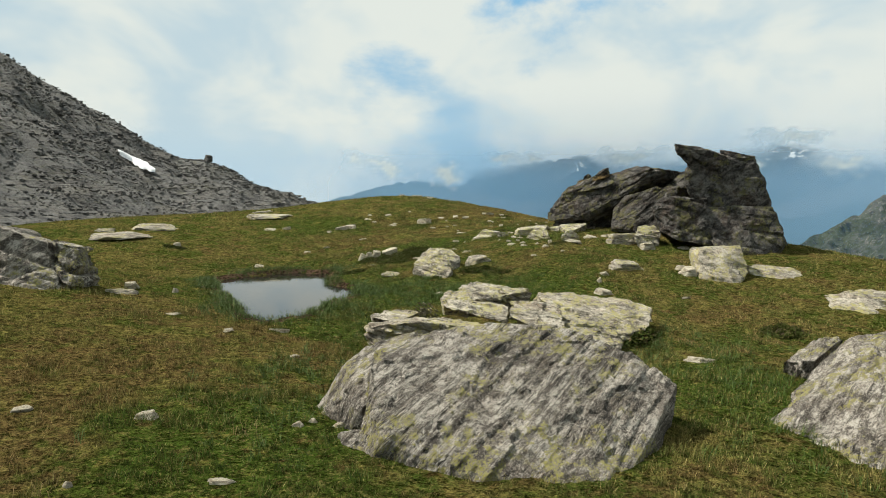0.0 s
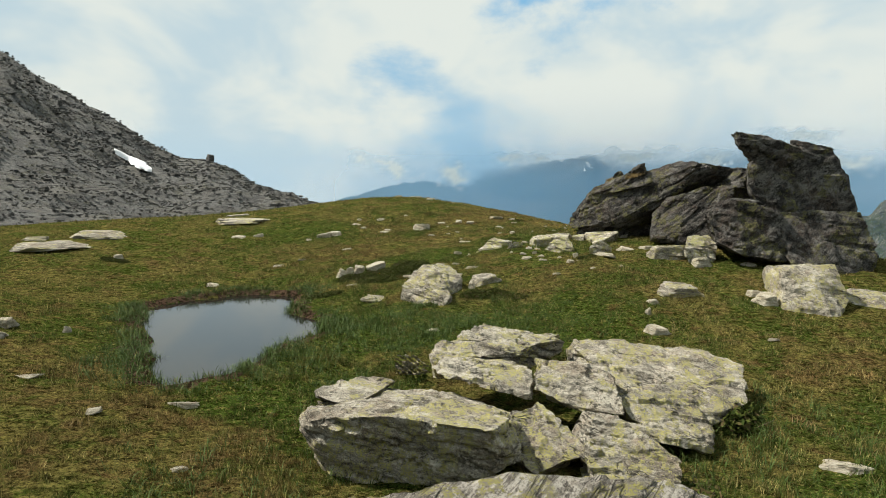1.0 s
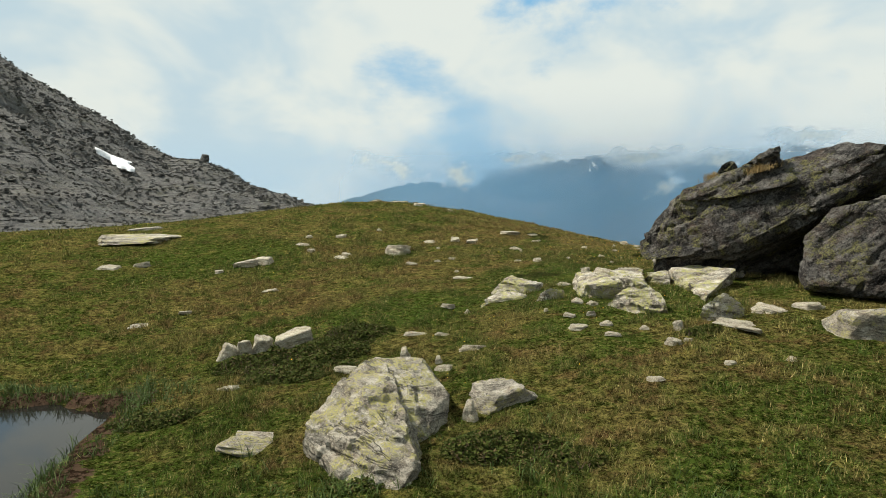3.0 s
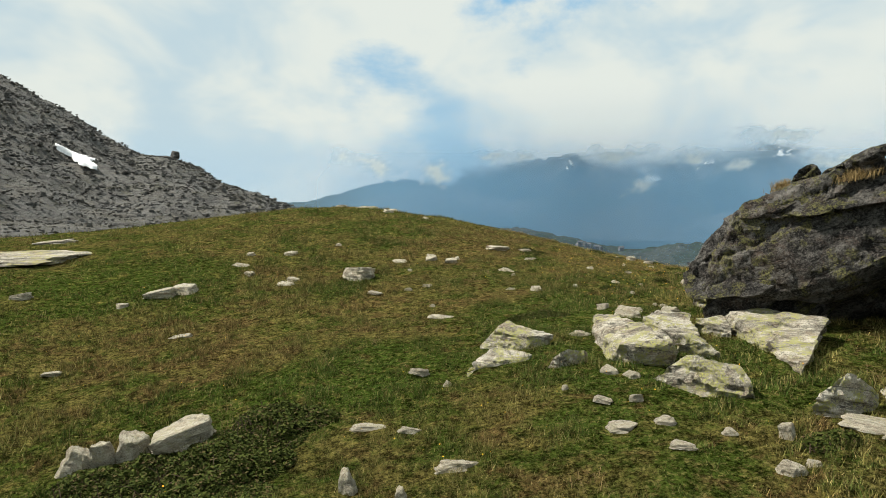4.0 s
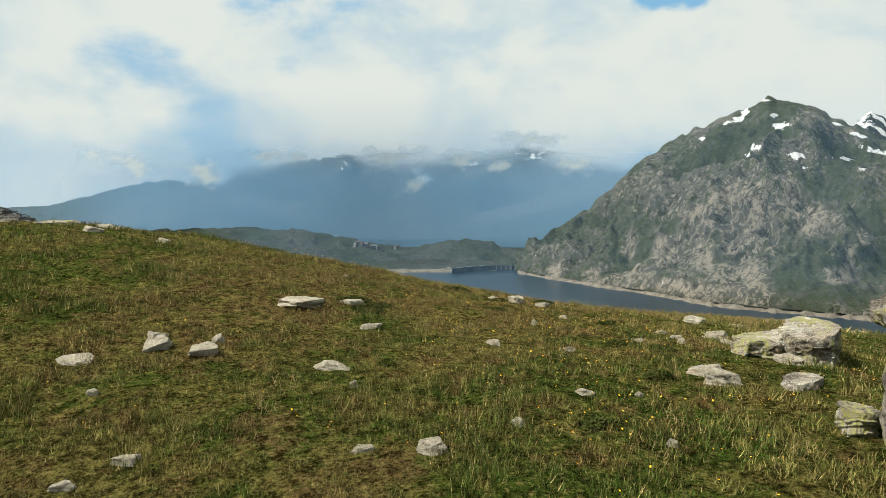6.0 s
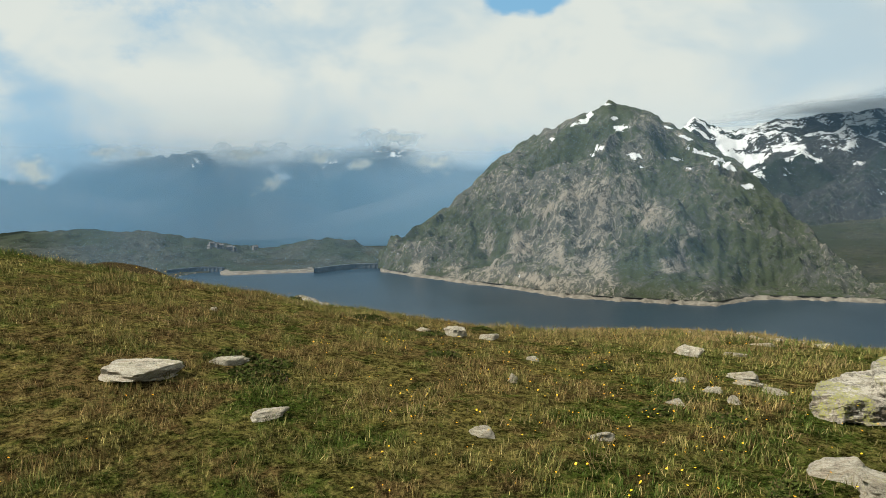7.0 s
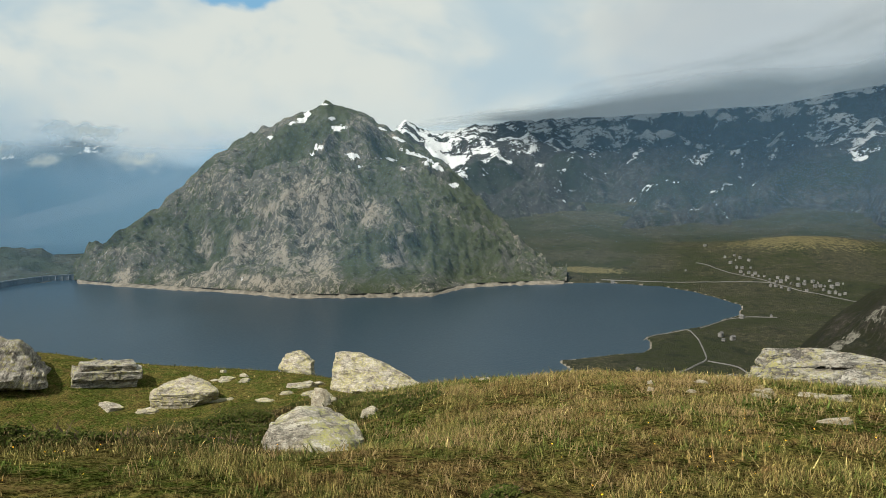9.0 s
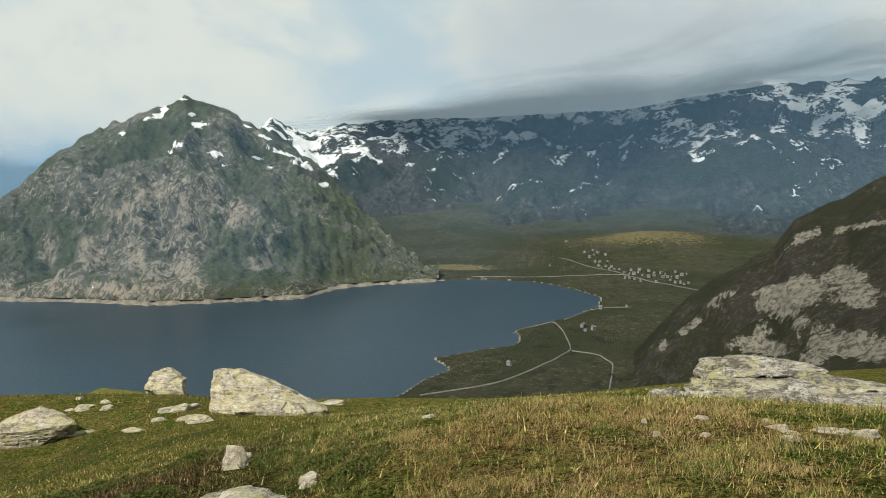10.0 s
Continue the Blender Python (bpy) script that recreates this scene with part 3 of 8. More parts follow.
def land(x, y, detail=True):
    """The height of the meadow and the hillside under it."""
    x, y = np.asarray(x, float), np.asarray(y, float)
    s = 0.8 * x + 0.35 * y - 16
    z = -0.29 * soft(s, 4) - 0.13 * soft(y - 34, 3) / (1 + np.exp(np.clip((x - 11) / 3, -50, 50))) + 0.012 * soft(-6 - x, 2)
    z = z - 0.28 * soft(s - 38, 8) - 0.25 * soft(y - 75, 10)
    for k, amp in enumerate(SWELLS):
        cx, cy = -15 + 5 * (k % 9), -5 + 5 * (k // 9)
        z = z + amp * np.exp(-((x - cx) ** 2 + (y - cy) ** 2) / 35.28)
    for k, amp in enumerate(BRINK):
        z = z + amp * np.exp(-((x - 13 - 9 * (k % 5)) ** 2 + (y - (31, 40, 49, 58, 67, 77)[k // 5]) ** 2) / 64)
    z = z - 0.34 * np.exp(-((x - 9.5) ** 2 + (y - 27.8) ** 2) / 2.2)
    # a spur farther down the hill
    z = z + 9.0 * np.exp(-((x - 14) / 16) ** 2 - ((y - 92) / 22) ** 2)
    if detail:
        near = np.exp(-((x - 3) / 30) ** 2 - ((y - 16) / 30) ** 2)
        z = z + near * (0.035 * fbm(flat3(x, y, 0.9), 3, 2) + 0.022 * fbm(flat3(x, y, 3.1), 3, 3))
        box = (x > -7) & (x < 1) & (y > 6) & (y < 18)
        d = np.full(x.shape, -9.0)
        d[box] = pond_depth(x[box], y[box])
        k = np.clip((d + 0.9) / 0.9, 0, 1)
        z = z * (1 - k) + (POND_Z + 0.10) * k
        z = z - 0.33 * np.clip((d + 0.06) / 0.35, 0, 1)
    return np.maximum(z, -197.0)


def land1(x, y):
    return float(land(np.array([x]), np.array([y]))[0])


def spaced(lo, hi, step, far_lo, far_hi, grow):
    mid = list(np.arange(lo, hi + 1e-6, step))
    a, d = [mid[0]], step
    while a[-1] > far_lo:
        d *= grow
        a.append(a[-1] - d)
    b, d = [mid[-1]], step
    while b[-1] < far_hi:
        d *= grow
        b.append(b[-1] + d)
    return np.array(a[:0:-1] + mid + b[1:])


gx, gy = spaced(-8, 13, 0.15, -420, 520, 1.07), spaced(0, 30, 0.15, -300, 520, 1.07)
X, Y = np.meshgrid(gx, gy)
Z = land(X.ravel(), Y.ravel())
ground = new("ground", mesh_of("ground", np.stack([X.ravel(), Y.ravel(), Z], -1), grid_faces(len(gy), len(gx)), TURF))
near = (X.ravel() > -9) & (X.ravel() < 3) & (Y.ravel() > 4) & (Y.ravel() < 20)
mud = np.zeros(X.size)
mud[near] = np.exp(-((pond_depth(X.ravel()[near], Y.ravel()[near]) + 0.10) / 0.17) ** 2)
attribute(ground.data, "mud", mud)
tagged(ground, "short alpine lawn with green, straw and brown patches", "ground", kind="structure")

ring = np.array(POND_RING)
rim = ring + 0.3 * (ring - ring.mean(0)) / np.linalg.norm(ring - ring.mean(0), axis=1)[:, None]
me = bpy.data.meshes.new("pond_water")
me.from_pydata([(x, y, POND_Z) for x, y in rim], [], [list(range(len(rim)))[::-1]])
me.materials.append(POND)
pond = new("pond_water", me)
tagged(pond, "small dark still pond mirroring the cloudy sky", "pond", kind="structure")

# ---- the distance ----
HUB = np.array([5.0, 24.0, 2.4])    # bearings and heights below are taken from here
LAKE_Z = -200.0


def at_bearing(az, r):
    return HUB[0] + np.sin(np.radians(az)) * r, HUB[1] + np.cos(np.radians(az)) * r


def relief(x, y, z, size, seed, octaves=5):
    """Gullies and ribs: ridged noise, one part of it drawn out down the slope."""
    p = np.stack([x / size, y / size, z / (size * 2.5)], -1)
    r = 1 - 2 * np.abs(fbm(p, octaves, seed))
    return r


def mountain(name, az0, az1, step, foot, ridge, crest, foot_z, rows, power, rough, size, mat, seed, snow=None, jag=0.0, hub=HUB, veil=None, back=0.35, ribs=0.0, tone=None):
    """A mountain given by bearings: the distance of its foot and of its ridge, and the height of its skyline in degrees.
    It rises from foot to ridge and falls away behind."""
    az = np.arange(az0, az1 + step / 2, step)
    interp = lambda table: np.interp(az, [a for a, _ in table], [b for _, b in table])  # noqa: E731
    f, g = interp(foot), interp(ridge)
    e, teeth = interp(crest), jag * fbm(np.stack([az * 1.7, 0 * az, 0 * az], -1), 5, seed + 50)
    fz = np.full(len(az), float(foot_z)) if np.isscalar(foot_z) else interp(foot_z)
    top = hub[2] + g * np.tan(np.radians(e))
    u = np.linspace(0, 1 + back, rows)[:, None]
    r = f + u * (g - f)
    v = np.minimum(u, 1.0)
    rise = v**power
    z = fz + (top - fz) * rise + np.radians(teeth) * g * v**9 - np.maximum(u - 1, 0) * (g - f) * 0.6
    x, y = hub[0] + np.sin(np.radians(az)) * r, hub[1] + np.cos(np.radians(az)) * r
    xf, yf, zf = x.ravel(), y.ravel(), z.ravel()
    n = relief(xf, yf, zf, size, seed).reshape(z.shape)
    fine = fbm(np.stack([xf, yf, zf], -1) / (size * 0.13), 4, seed + 9).reshape(z.shape)
    if ribs:
        bent = az + 0 * z + 0.8 * n
        n = 0.85 * n + 0.3 * (1 - 2 * np.abs(fbm(np.stack([(bent * ribs).ravel(), (v * 1.1 + 0 * z).ravel(), 0 * xf + seed], -1), 4, seed + 20, 0.55))).reshape(z.shape)
    belt = np.clip(v * 6, 0, 1) * np.clip((1 - v) * 5, 0.06, 1)
    z = z + belt * rough * (n - 0.35) + belt * rough * 0.13 * fine
    me = mesh_of(name, np.stack([xf, yf, z.ravel()], -1), grid_faces(rows, len(az)), mat)
    el = np.degrees(np.arctan2(z - hub[2], np.hypot(x - hub[0], y - hub[1])))
    full = np.broadcast_to(az, z.shape)
    if snow:
        attribute(me, "patch", snow(full, el, n, fine, v, x, y, z).ravel())
    if tone:
        attribute(me, "tone", tone(full, el, n, fine, v).ravel())
    if veil:
        attribute(me, "veil", veil(full, el, fine, v).ravel())
    return new(name, me)


def blob(az, el, a, e, wa, we, lean=0.0):
    """A ragged spot round one bearing and height, its long side leaning."""
    p = np.stack([az.ravel() * 1.1, el.ravel() * 2.2, 0 * az.ravel() + a], -1)
    da = az - a + 0.55 * wa * fbm(p / max(wa, 0.4), 4, 71).reshape(az.shape)
    de = el - e + 0.7 * we * fbm(p / max(we, 0.25) * 0.6, 4, 72).reshape(az.shape)
    c, s = math.cos(radians(lean)), math.sin(radians(lean))
    return np.exp(-(((da * c + de * s) / wa) ** 2 + ((de * c - da * s) / we) ** 2))


def peak_snow(az, el, n, fine, v, x, y, z):
    out = 0.0
    for a, e, wa, we, lean in ((50.3, 5.95, 1.2, 0.24, 34), (53.2, 5.0, 0.55, 0.35, 0), (52.6, 5.75, 0.35, 0.13, 0), (47.6, 4.1, 0.35, 0.12, 0),
                               (51.4, 3.35, 0.4, 0.16, 0), (50.9, 2.8, 0.35, 0.12, 0), (54.4, 2.65, 0.8, 0.18, -15), (54.9, 1.7, 0.3, 0.22, 0),
                               (57.5, 2.3, 0.8, 0.12, -10), (58.4, 1.6, 0.4, 0.12, 0), (59.9, 2.6, 1.6, 0.28, -30), (61.3, 1.7, 0.8, 0.2, -25),
                               (63.0, 0.1, 0.35, 0.3, -40), (58.2, 4.0, 0.5, 0.12, -25), (56.8, 4.9, 0.3, 0.08, -20), (51.8, 6.9, 0.35, 0.06, 0)):
        out = np.maximum(out, blob(az, el, a, e, wa, we, lean))
    return out * (1.0 + 0.35 * n) + 0.26 * fine


def peak_tone(az, el, n, fine, v):
    """Bare pale rock on the steep front, turf on the western flank and the shoulder, where cloud shade is painted in
    too.
    """
    bare = 0.45 * np.exp(-((az - 51 - 0.5 * el) / 6.5) ** 2 - ((el + 3.5) / 3.6) ** 2)
    for a, e, wa, we, lean in ((36.1, -6.9, 0.7, 0.5, 50), (39.0, -7.4, 1.2, 0.6, 30), (42.3, -5.4, 0.8, 1.5, 0), (44.9, -4.6, 1.0, 1.2, 30), (46.8, -2.0, 1.6, 0.5, 42),
                               (49.7, -0.2, 1.5, 0.5, 40), (51.8, -2.1, 0.8, 2.2, 0), (55.7, -2.4, 1.2, 1.1, 0), (51.2, -6.5, 1.8, 1.1, 20), (46.8, -8.0, 2.6, 0.7, 0),
                               (57.5, -6.5, 1.3, 0.6, 0), (48.3, -5.6, 0.8, 1.3, 20), (53.9, -0.4, 0.5, 1.2, -20), (58.6, -4.6, 0.6, 1.5, -30)):
        bare = np.maximum(bare, 1.5 * blob(az, el, a, e, wa, we, lean))
    # the term at bearing 65.5 darkens turf and paints cloud shade on the right flank
    green = np.exp(-((az - 39) / 3.5) ** 2 - ((el + 3.5) / 2.5) ** 2) + 1.1 * np.exp(-((az - 65.5) / 4.5) ** 2) + 0.9 * np.exp(-((az - 47) / 4) ** 2 - ((el - 2.5) / 2) ** 2)
    green = green + 0.9 * blob(az, el, 55.0, -5.6, 2.2, 1.0, 0) + 0.8 * blob(az, el, 49.0, -3.4, 0.8, 1.6, 25) + 0.8 * blob(az, el, 43.0, -2.0, 2.5, 0.8, 40)
    return 1.1 * bare - 0.8 * green + 0.35 * n + 0.15 * fine


peak = mountain("mountain", 32.6, 72.6, 0.1,
                [(32.6, 1640), (35.4, 1540), (40.2, 1415), (44.1, 1340), (48.6, 1250), (52.5, 1225), (57, 1222), (61, 1225), (64, 1330), (71, 1385), (72.6, 1390)],
                [(32.6, 1720), (36, 1900), (45, 2050), (53, 2100), (62, 2050), (72.6, 1600)],
                [(32.6, -7.0), (33.5, -5.1), (35.9, -3.2), (38.3, -1.8), (42, 1.6), (43.5, 3.0), (46.8, 4.8), (49.5, 5.85), (51.6, 6.80), (52.2, 7.12), (53.1, 6.90), (54.3, 6.62), (54.9, 6.25), (55.5, 6.12),
                 (56.7, 5.3), (58.3, 4.5), (60, 3.5), (62, 2.2), (64, 0.3), (66, -1.9), (68, -4.2), (70.8, -7.0), (72.6, -8.0)],
                LAKE_Z + 6, 250, 0.86, 48, 170, MOUNT, 11, peak_snow, 0.20, ribs=0.28, tone=peak_tone)
tagged(peak, "grey-green rocky mountain with streaks of scree and snow patches", "mountain", kind="structure")


def range_snow(az, el, n, fine, v, x, y, z):
    line = np.interp(az, [56, 60, 66, 72, 80, 88, 95, 126], [2.2, 1.2, 1.9, 2.6, 3.3, 4.3, 3.6, 3.2])
    q = np.stack([x.ravel(), y.ravel(), z.ravel() * 0.6], -1)
    strip = (1 - 2 * np.abs(fbm(q / 230, 5, 77, 0.6))).reshape(z.shape)
    fleck = fbm(q / 60, 4, 78, 0.6).reshape(z.shape)
    high = np.clip((el - line) / 2.2, -1.2, 1.0)
    return 0.30 + 0.17 * high + 0.30 * (strip - 0.35) + 0.26 * fleck + 0.60 * blob(az, el, 83.5, 6.0, 4.0, 0.6, -3) + 0.35 * blob(az, el, 61.5, 2.6, 2.4, 0.5, -30)


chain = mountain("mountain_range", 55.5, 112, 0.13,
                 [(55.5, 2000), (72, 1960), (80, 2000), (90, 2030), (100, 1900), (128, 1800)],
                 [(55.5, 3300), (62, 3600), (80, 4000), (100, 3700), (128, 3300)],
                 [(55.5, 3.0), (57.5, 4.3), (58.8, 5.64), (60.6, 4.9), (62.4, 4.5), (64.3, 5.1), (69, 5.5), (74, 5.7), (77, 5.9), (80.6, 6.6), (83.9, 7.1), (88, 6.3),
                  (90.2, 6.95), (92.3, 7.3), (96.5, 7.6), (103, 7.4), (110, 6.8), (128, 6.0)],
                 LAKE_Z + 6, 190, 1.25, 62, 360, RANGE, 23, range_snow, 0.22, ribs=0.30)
tagged(chain, "dark mountain range with streaks of snow under cloud", "mountain range", kind="structure")


def side_scree(az, el, n, fine, v, x, y, z):
    out = 0.0
    for a, e, wa, we, lean in ((101, -9.0, 2.4, 1.6, 20), (104.5, -8.2, 2.2, 1.8, 0), (98.6, -12.5, 2.2, 1.4, 25), (104, -12, 3, 1.5, 0), (101.6, -4.2, 1.8, 0.35, 32), (105.5, -3.2, 2.0, 0.3, 20),
                               (93.5, -11.5, 1.5, 0.4, 35), (96, -9.2, 1.6, 0.3, 35), (91.5, -13.2, 0.8, 0.4, 35)):
        out = np.maximum(out, blob(az, el, a, e, wa, we, lean))
    return out * 0.95 + 0.16 * fine


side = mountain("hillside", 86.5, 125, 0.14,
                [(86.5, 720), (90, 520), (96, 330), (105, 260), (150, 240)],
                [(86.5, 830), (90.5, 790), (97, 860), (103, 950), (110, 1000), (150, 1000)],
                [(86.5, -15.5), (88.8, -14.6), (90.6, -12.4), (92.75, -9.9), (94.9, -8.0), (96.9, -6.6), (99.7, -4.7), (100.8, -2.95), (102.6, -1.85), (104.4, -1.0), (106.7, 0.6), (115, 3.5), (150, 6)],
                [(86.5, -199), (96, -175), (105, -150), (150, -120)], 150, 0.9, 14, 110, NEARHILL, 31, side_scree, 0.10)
tagged(side, "dark heath hillside with pale scree patches", "hillside", kind="structure")

LAKE_RING = [at_bearing(a, r) for a, r in ((10, 1400), (16, 1640), (17.7, 1700), (20, 1720), (26.8, 1650), (33, 1700), (44, 1500), (52, 1420), (60, 1420), (64, 1420), (71, 1385), (75.8, 1420), (80.2, 1385),
                                            (84.5, 1290), (86.0, 1225), (86.4, 1110), (83.6, 1010), (79.7, 905), (79.2, 825), (74.5, 790), (71.8, 765), (73.2, 715), (68.7, 622), (60, 560), (40, 600), (10, 900))]


def valley(x, y):
    """The height of the valley floor, and how far inside the lake's outline a place lies."""
    x, y = np.asarray(x, float), np.asarray(y, float)
    d = inside(x, y, LAKE_RING) + 9 * fbm(flat3(x, y, 0.02), 3, 4)
    out = np.clip(-d / 120, 0, 1)
    r, a = np.hypot(x - HUB[0], y - HUB[1]), np.degrees(np.arctan2(x - HUB[0], y - HUB[1]))
    z = LAKE_Z + np.where(d > 0, -np.minimum(d * 0.15, 8), np.minimum(-d * 0.16, 3.0)) + out * (4 + 5 * fbm(flat3(x, y, 0.006), 4, 8))
    z = z + np.where((d < 0) & (a > 62), 0.06 * np.clip(r - 1560, 0, None) + 45 * np.clip((r - 1700) / 900, 0, 1) ** 1.6 * (1 + 0.5 * fbm(flat3(x, y, 0.004), 4, 18)), 0) + 34 * np.exp(-((a - 91) / 5.5) ** 2 - ((r - 1930) / 170) ** 2)
    return z, d


az = np.arange(8, 118.1, 0.16)
rr = np.geomspace(330, 2700, 180)[:, None]
vx, vy = at_bearing(az, rr)
vz, d = valley(vx.ravel(), vy.ravel())
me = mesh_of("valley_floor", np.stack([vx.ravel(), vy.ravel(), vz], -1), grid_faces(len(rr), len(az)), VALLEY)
A, R = (az + 0 * vx).ravel(), (rr + 0 * vx).ravel()
# the spot at bearing 90 paints a sunlit slope into the valley's colour
attribute(me, "patch", 0.66 * np.exp(-((A - 90) / 8) ** 2 - ((R - 1910) / 160) ** 2) + 0.8 * np.exp(-((A - 74) / 4.5) ** 2 - ((R - 1560) / 60) ** 2))
me.materials.append(SHORE)
mid = np.zeros(len(me.polygons), np.int32)
dd = d[grid_faces(len(rr), len(az))].mean(1)
mid[(dd < 1.5) & (dd > -1.5)] = 1
me.polygons.foreach_set("material_index", mid)
tagged(new("valley_floor", me), "green valley floor with pale shore beside the lake", "valley floor", kind="structure")

lake_az = np.arange(4, 96.1, 2.0)
lx, ly = at_bearing(lake_az, np.array([[520.0], [900.0], [1300.0], [1760.0]]))
lake = new("lake_water", mesh_of("lake_water", np.stack([lx.ravel(), ly.ravel(), 0 * lx.ravel() + LAKE_Z], -1), grid_faces(4, len(lake_az)), LAKE))
tagged(lake, "deep blue mountain lake with a rippled surface", "lake", kind="structure")

# the pale drawdown strip along the foot of the mountain
az = np.arange(32.8, 72.4, 0.1)
f = np.interp(az, [32.6, 35.4, 40.2, 44.1, 48.6, 52.5, 57, 61, 64, 71, 72.6], [1640, 1540, 1415, 1340, 1250, 1225, 1222, 1225, 1330, 1385, 1390])
f = f + 7 * fbm(np.stack([az * 2.2, 0 * az, 0 * az], -1), 4, 3)
rows = [(f - 26, 0 * az + LAKE_Z - 3), (f - 8, 0 * az + LAKE_Z + 1.5), (f + 4 + 5 * fbm(np.stack([az * 3, 0 * az, 0 * az], -1), 3, 6), 0 * az + LAKE_Z + 6), (f + 40, 0 * az + LAKE_Z + 4)]
v = np.concatenate([np.stack([*at_bearing(az, r), z], -1) for r, z in rows])
tagged(new("lake_shore", mesh_of("lake_shore", v, grid_faces(4, len(az)), SHORE)), "pale stony strip of bare lake shore", "shore", kind="structure")


def far_snow(az, el, n, fine, v, x, y, z):
    ragged = (1 - 2.2 * np.abs(fbm(np.stack([az.ravel() * 1.1, el.ravel() * 2.4, 0 * az.ravel()], -1), 5, 83, 0.65))).reshape(az.shape)
    spots = 0.75 * blob(az, el, 17.4, 2.0, 1.3, 0.7, -25) + 0.6 * blob(az, el, 13.5, 1.9, 2.2, 0.4, 10) + 0.65 * blob(az, el, 29, 2.3, 2.4, 0.5, 10) + 0.65 * blob(az, el, 34, 2.9, 1.8, 0.6, 0)
    return 0.14 + spots * np.clip(ragged, 0, 1) + 0.15 * fine


def far_veil(az, el, fine, v):
    top = np.interp(az, [-12, -2, 3, 8, 12, 16, 20, 25, 29, 33, 37, 42, 50], [0.2, 0.4, 1.0, 0.9, 1.5, 2.3, 1.9, 1.7, 2.2, 2.9, 1.6, 0.9, 0.8])
    return 0.45 + 1.7 * np.clip((7 - az) / 6, 0, 1) + np.clip((el - top) * 0.4, -0.6, 0.8) + 0.9 * blob(az, el, 24.0, 0.6, 1.1, 0.6, 35) + 0.55 * blob(az, el, 7.5, 1.1, 1.0, 0.8, -40) - 0.6 * blob(az, el, 17.6, 2.2, 1.3, 0.7, -20) - 0.35 * blob(az, el, 34.5, 3.2, 1.6, 0.5, 0)


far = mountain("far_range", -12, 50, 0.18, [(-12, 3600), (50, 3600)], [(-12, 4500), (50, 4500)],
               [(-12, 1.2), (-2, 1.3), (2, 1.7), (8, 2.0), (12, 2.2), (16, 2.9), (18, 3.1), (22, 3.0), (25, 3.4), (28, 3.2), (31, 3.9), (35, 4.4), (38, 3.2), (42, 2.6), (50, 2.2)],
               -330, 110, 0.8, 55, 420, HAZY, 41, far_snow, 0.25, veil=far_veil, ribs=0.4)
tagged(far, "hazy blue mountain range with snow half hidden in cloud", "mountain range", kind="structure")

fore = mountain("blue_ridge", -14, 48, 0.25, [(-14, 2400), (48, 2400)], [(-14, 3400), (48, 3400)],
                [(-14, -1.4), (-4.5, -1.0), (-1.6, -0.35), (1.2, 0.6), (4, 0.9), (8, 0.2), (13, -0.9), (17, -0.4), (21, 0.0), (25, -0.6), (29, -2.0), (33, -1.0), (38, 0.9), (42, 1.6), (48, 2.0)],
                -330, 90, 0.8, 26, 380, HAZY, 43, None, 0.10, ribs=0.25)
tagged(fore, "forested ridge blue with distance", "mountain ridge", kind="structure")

low = mountain("low_hills", -8, 33.6, 0.16, [(-8, 1780), (16, 1760), (27, 1700), (33.6, 1720)], [(-8, 2300), (10, 2300), (33.6, 2150)],
               [(-8, -3.0), (10.5, -3.0), (15.2, -3.4), (19.4, -4.3), (23.5, -5.0), (26.2, -4.4), (28.4, -4.1), (30.7, -4.45), (31.6, -5.0), (33.6, -5.2)],
               LAKE_Z + 3, 100, 0.8, 16, 150, HILLS, 47, None, 0.12)
tagged(low, "low green hills beyond the dam", "hills", kind="structure")

# the scree slope
HUB_L = np.array([-1.0, 0.0, 2.15])
talus = mountain("scree_slope", -75, -3.4, 0.16, [(-75, 60), (-30, 58), (-16, 60), (-8, 64), (-3.4, 72)], [(-75, 190), (-27, 200), (-14, 185), (-8, 150), (-3.4, 110)],
                 [(-75, 16), (-40, 14.5), (-26.9, 9.5), (-25, 8.15), (-22.5, 6.7), (-19.9, 5.2), (-18, 3.85), (-15.6, 2.55), (-13.5, 2.4), (-11.3, 1.5), (-10, 0.6), (-7.3, -0.3), (-5, -0.95), (-3.4, -1.6)],
                 [(-75, -1.5), (-27, -1.2), (-8, -1.6), (-3.4, -2.2)], 110, 1.15, 2.0, 26, SCREE, 53, None, 0.05, hub=HUB_L)
tagged(talus, "steep slope of grey scree blocks", "scree slope", kind="structure")

tv = np.empty(len(talus.data.vertices) * 3)
talus.data.vertices.foreach_get("co", tv)
tv = tv.reshape(-1, 3)
tf = np.empty(len(talus.data.polygons) * 4, np.int32)
talus.data.polygons.foreach_get("vertices", tf)
tf = tf.reshape(-1, 4)
ta, te = np.degrees(np.arctan2(tv[:, 0] - HUB_L[0], tv[:, 1] - HUB_L[1])), np.degrees(np.arctan2(tv[:, 2] - HUB_L[2], np.hypot(tv[:, 0] - HUB_L[0], tv[:, 1] - HUB_L[1])))


def on_scree(az, el):
    """The place on the scree seen at a bearing and height."""
    cols = talus_az
    k = int(np.argmin(np.abs(cols - az)))
    column = tv.reshape(-1, len(cols), 3)[:, k]
    r = np.hypot(column[:, 0] - HUB_L[0], column[:, 1] - HUB_L[1])
    e = np.degrees(np.arctan2(column[:, 2] - HUB_L[2], r))
    dist = np.interp(el, np.maximum.accumulate(e[:80]), r[:80])
    return HUB_L[0] + math.sin(radians(az)) * dist, HUB_L[1] + math.cos(radians(az)) * dist, HUB_L[2] + dist * math.tan(radians(el))


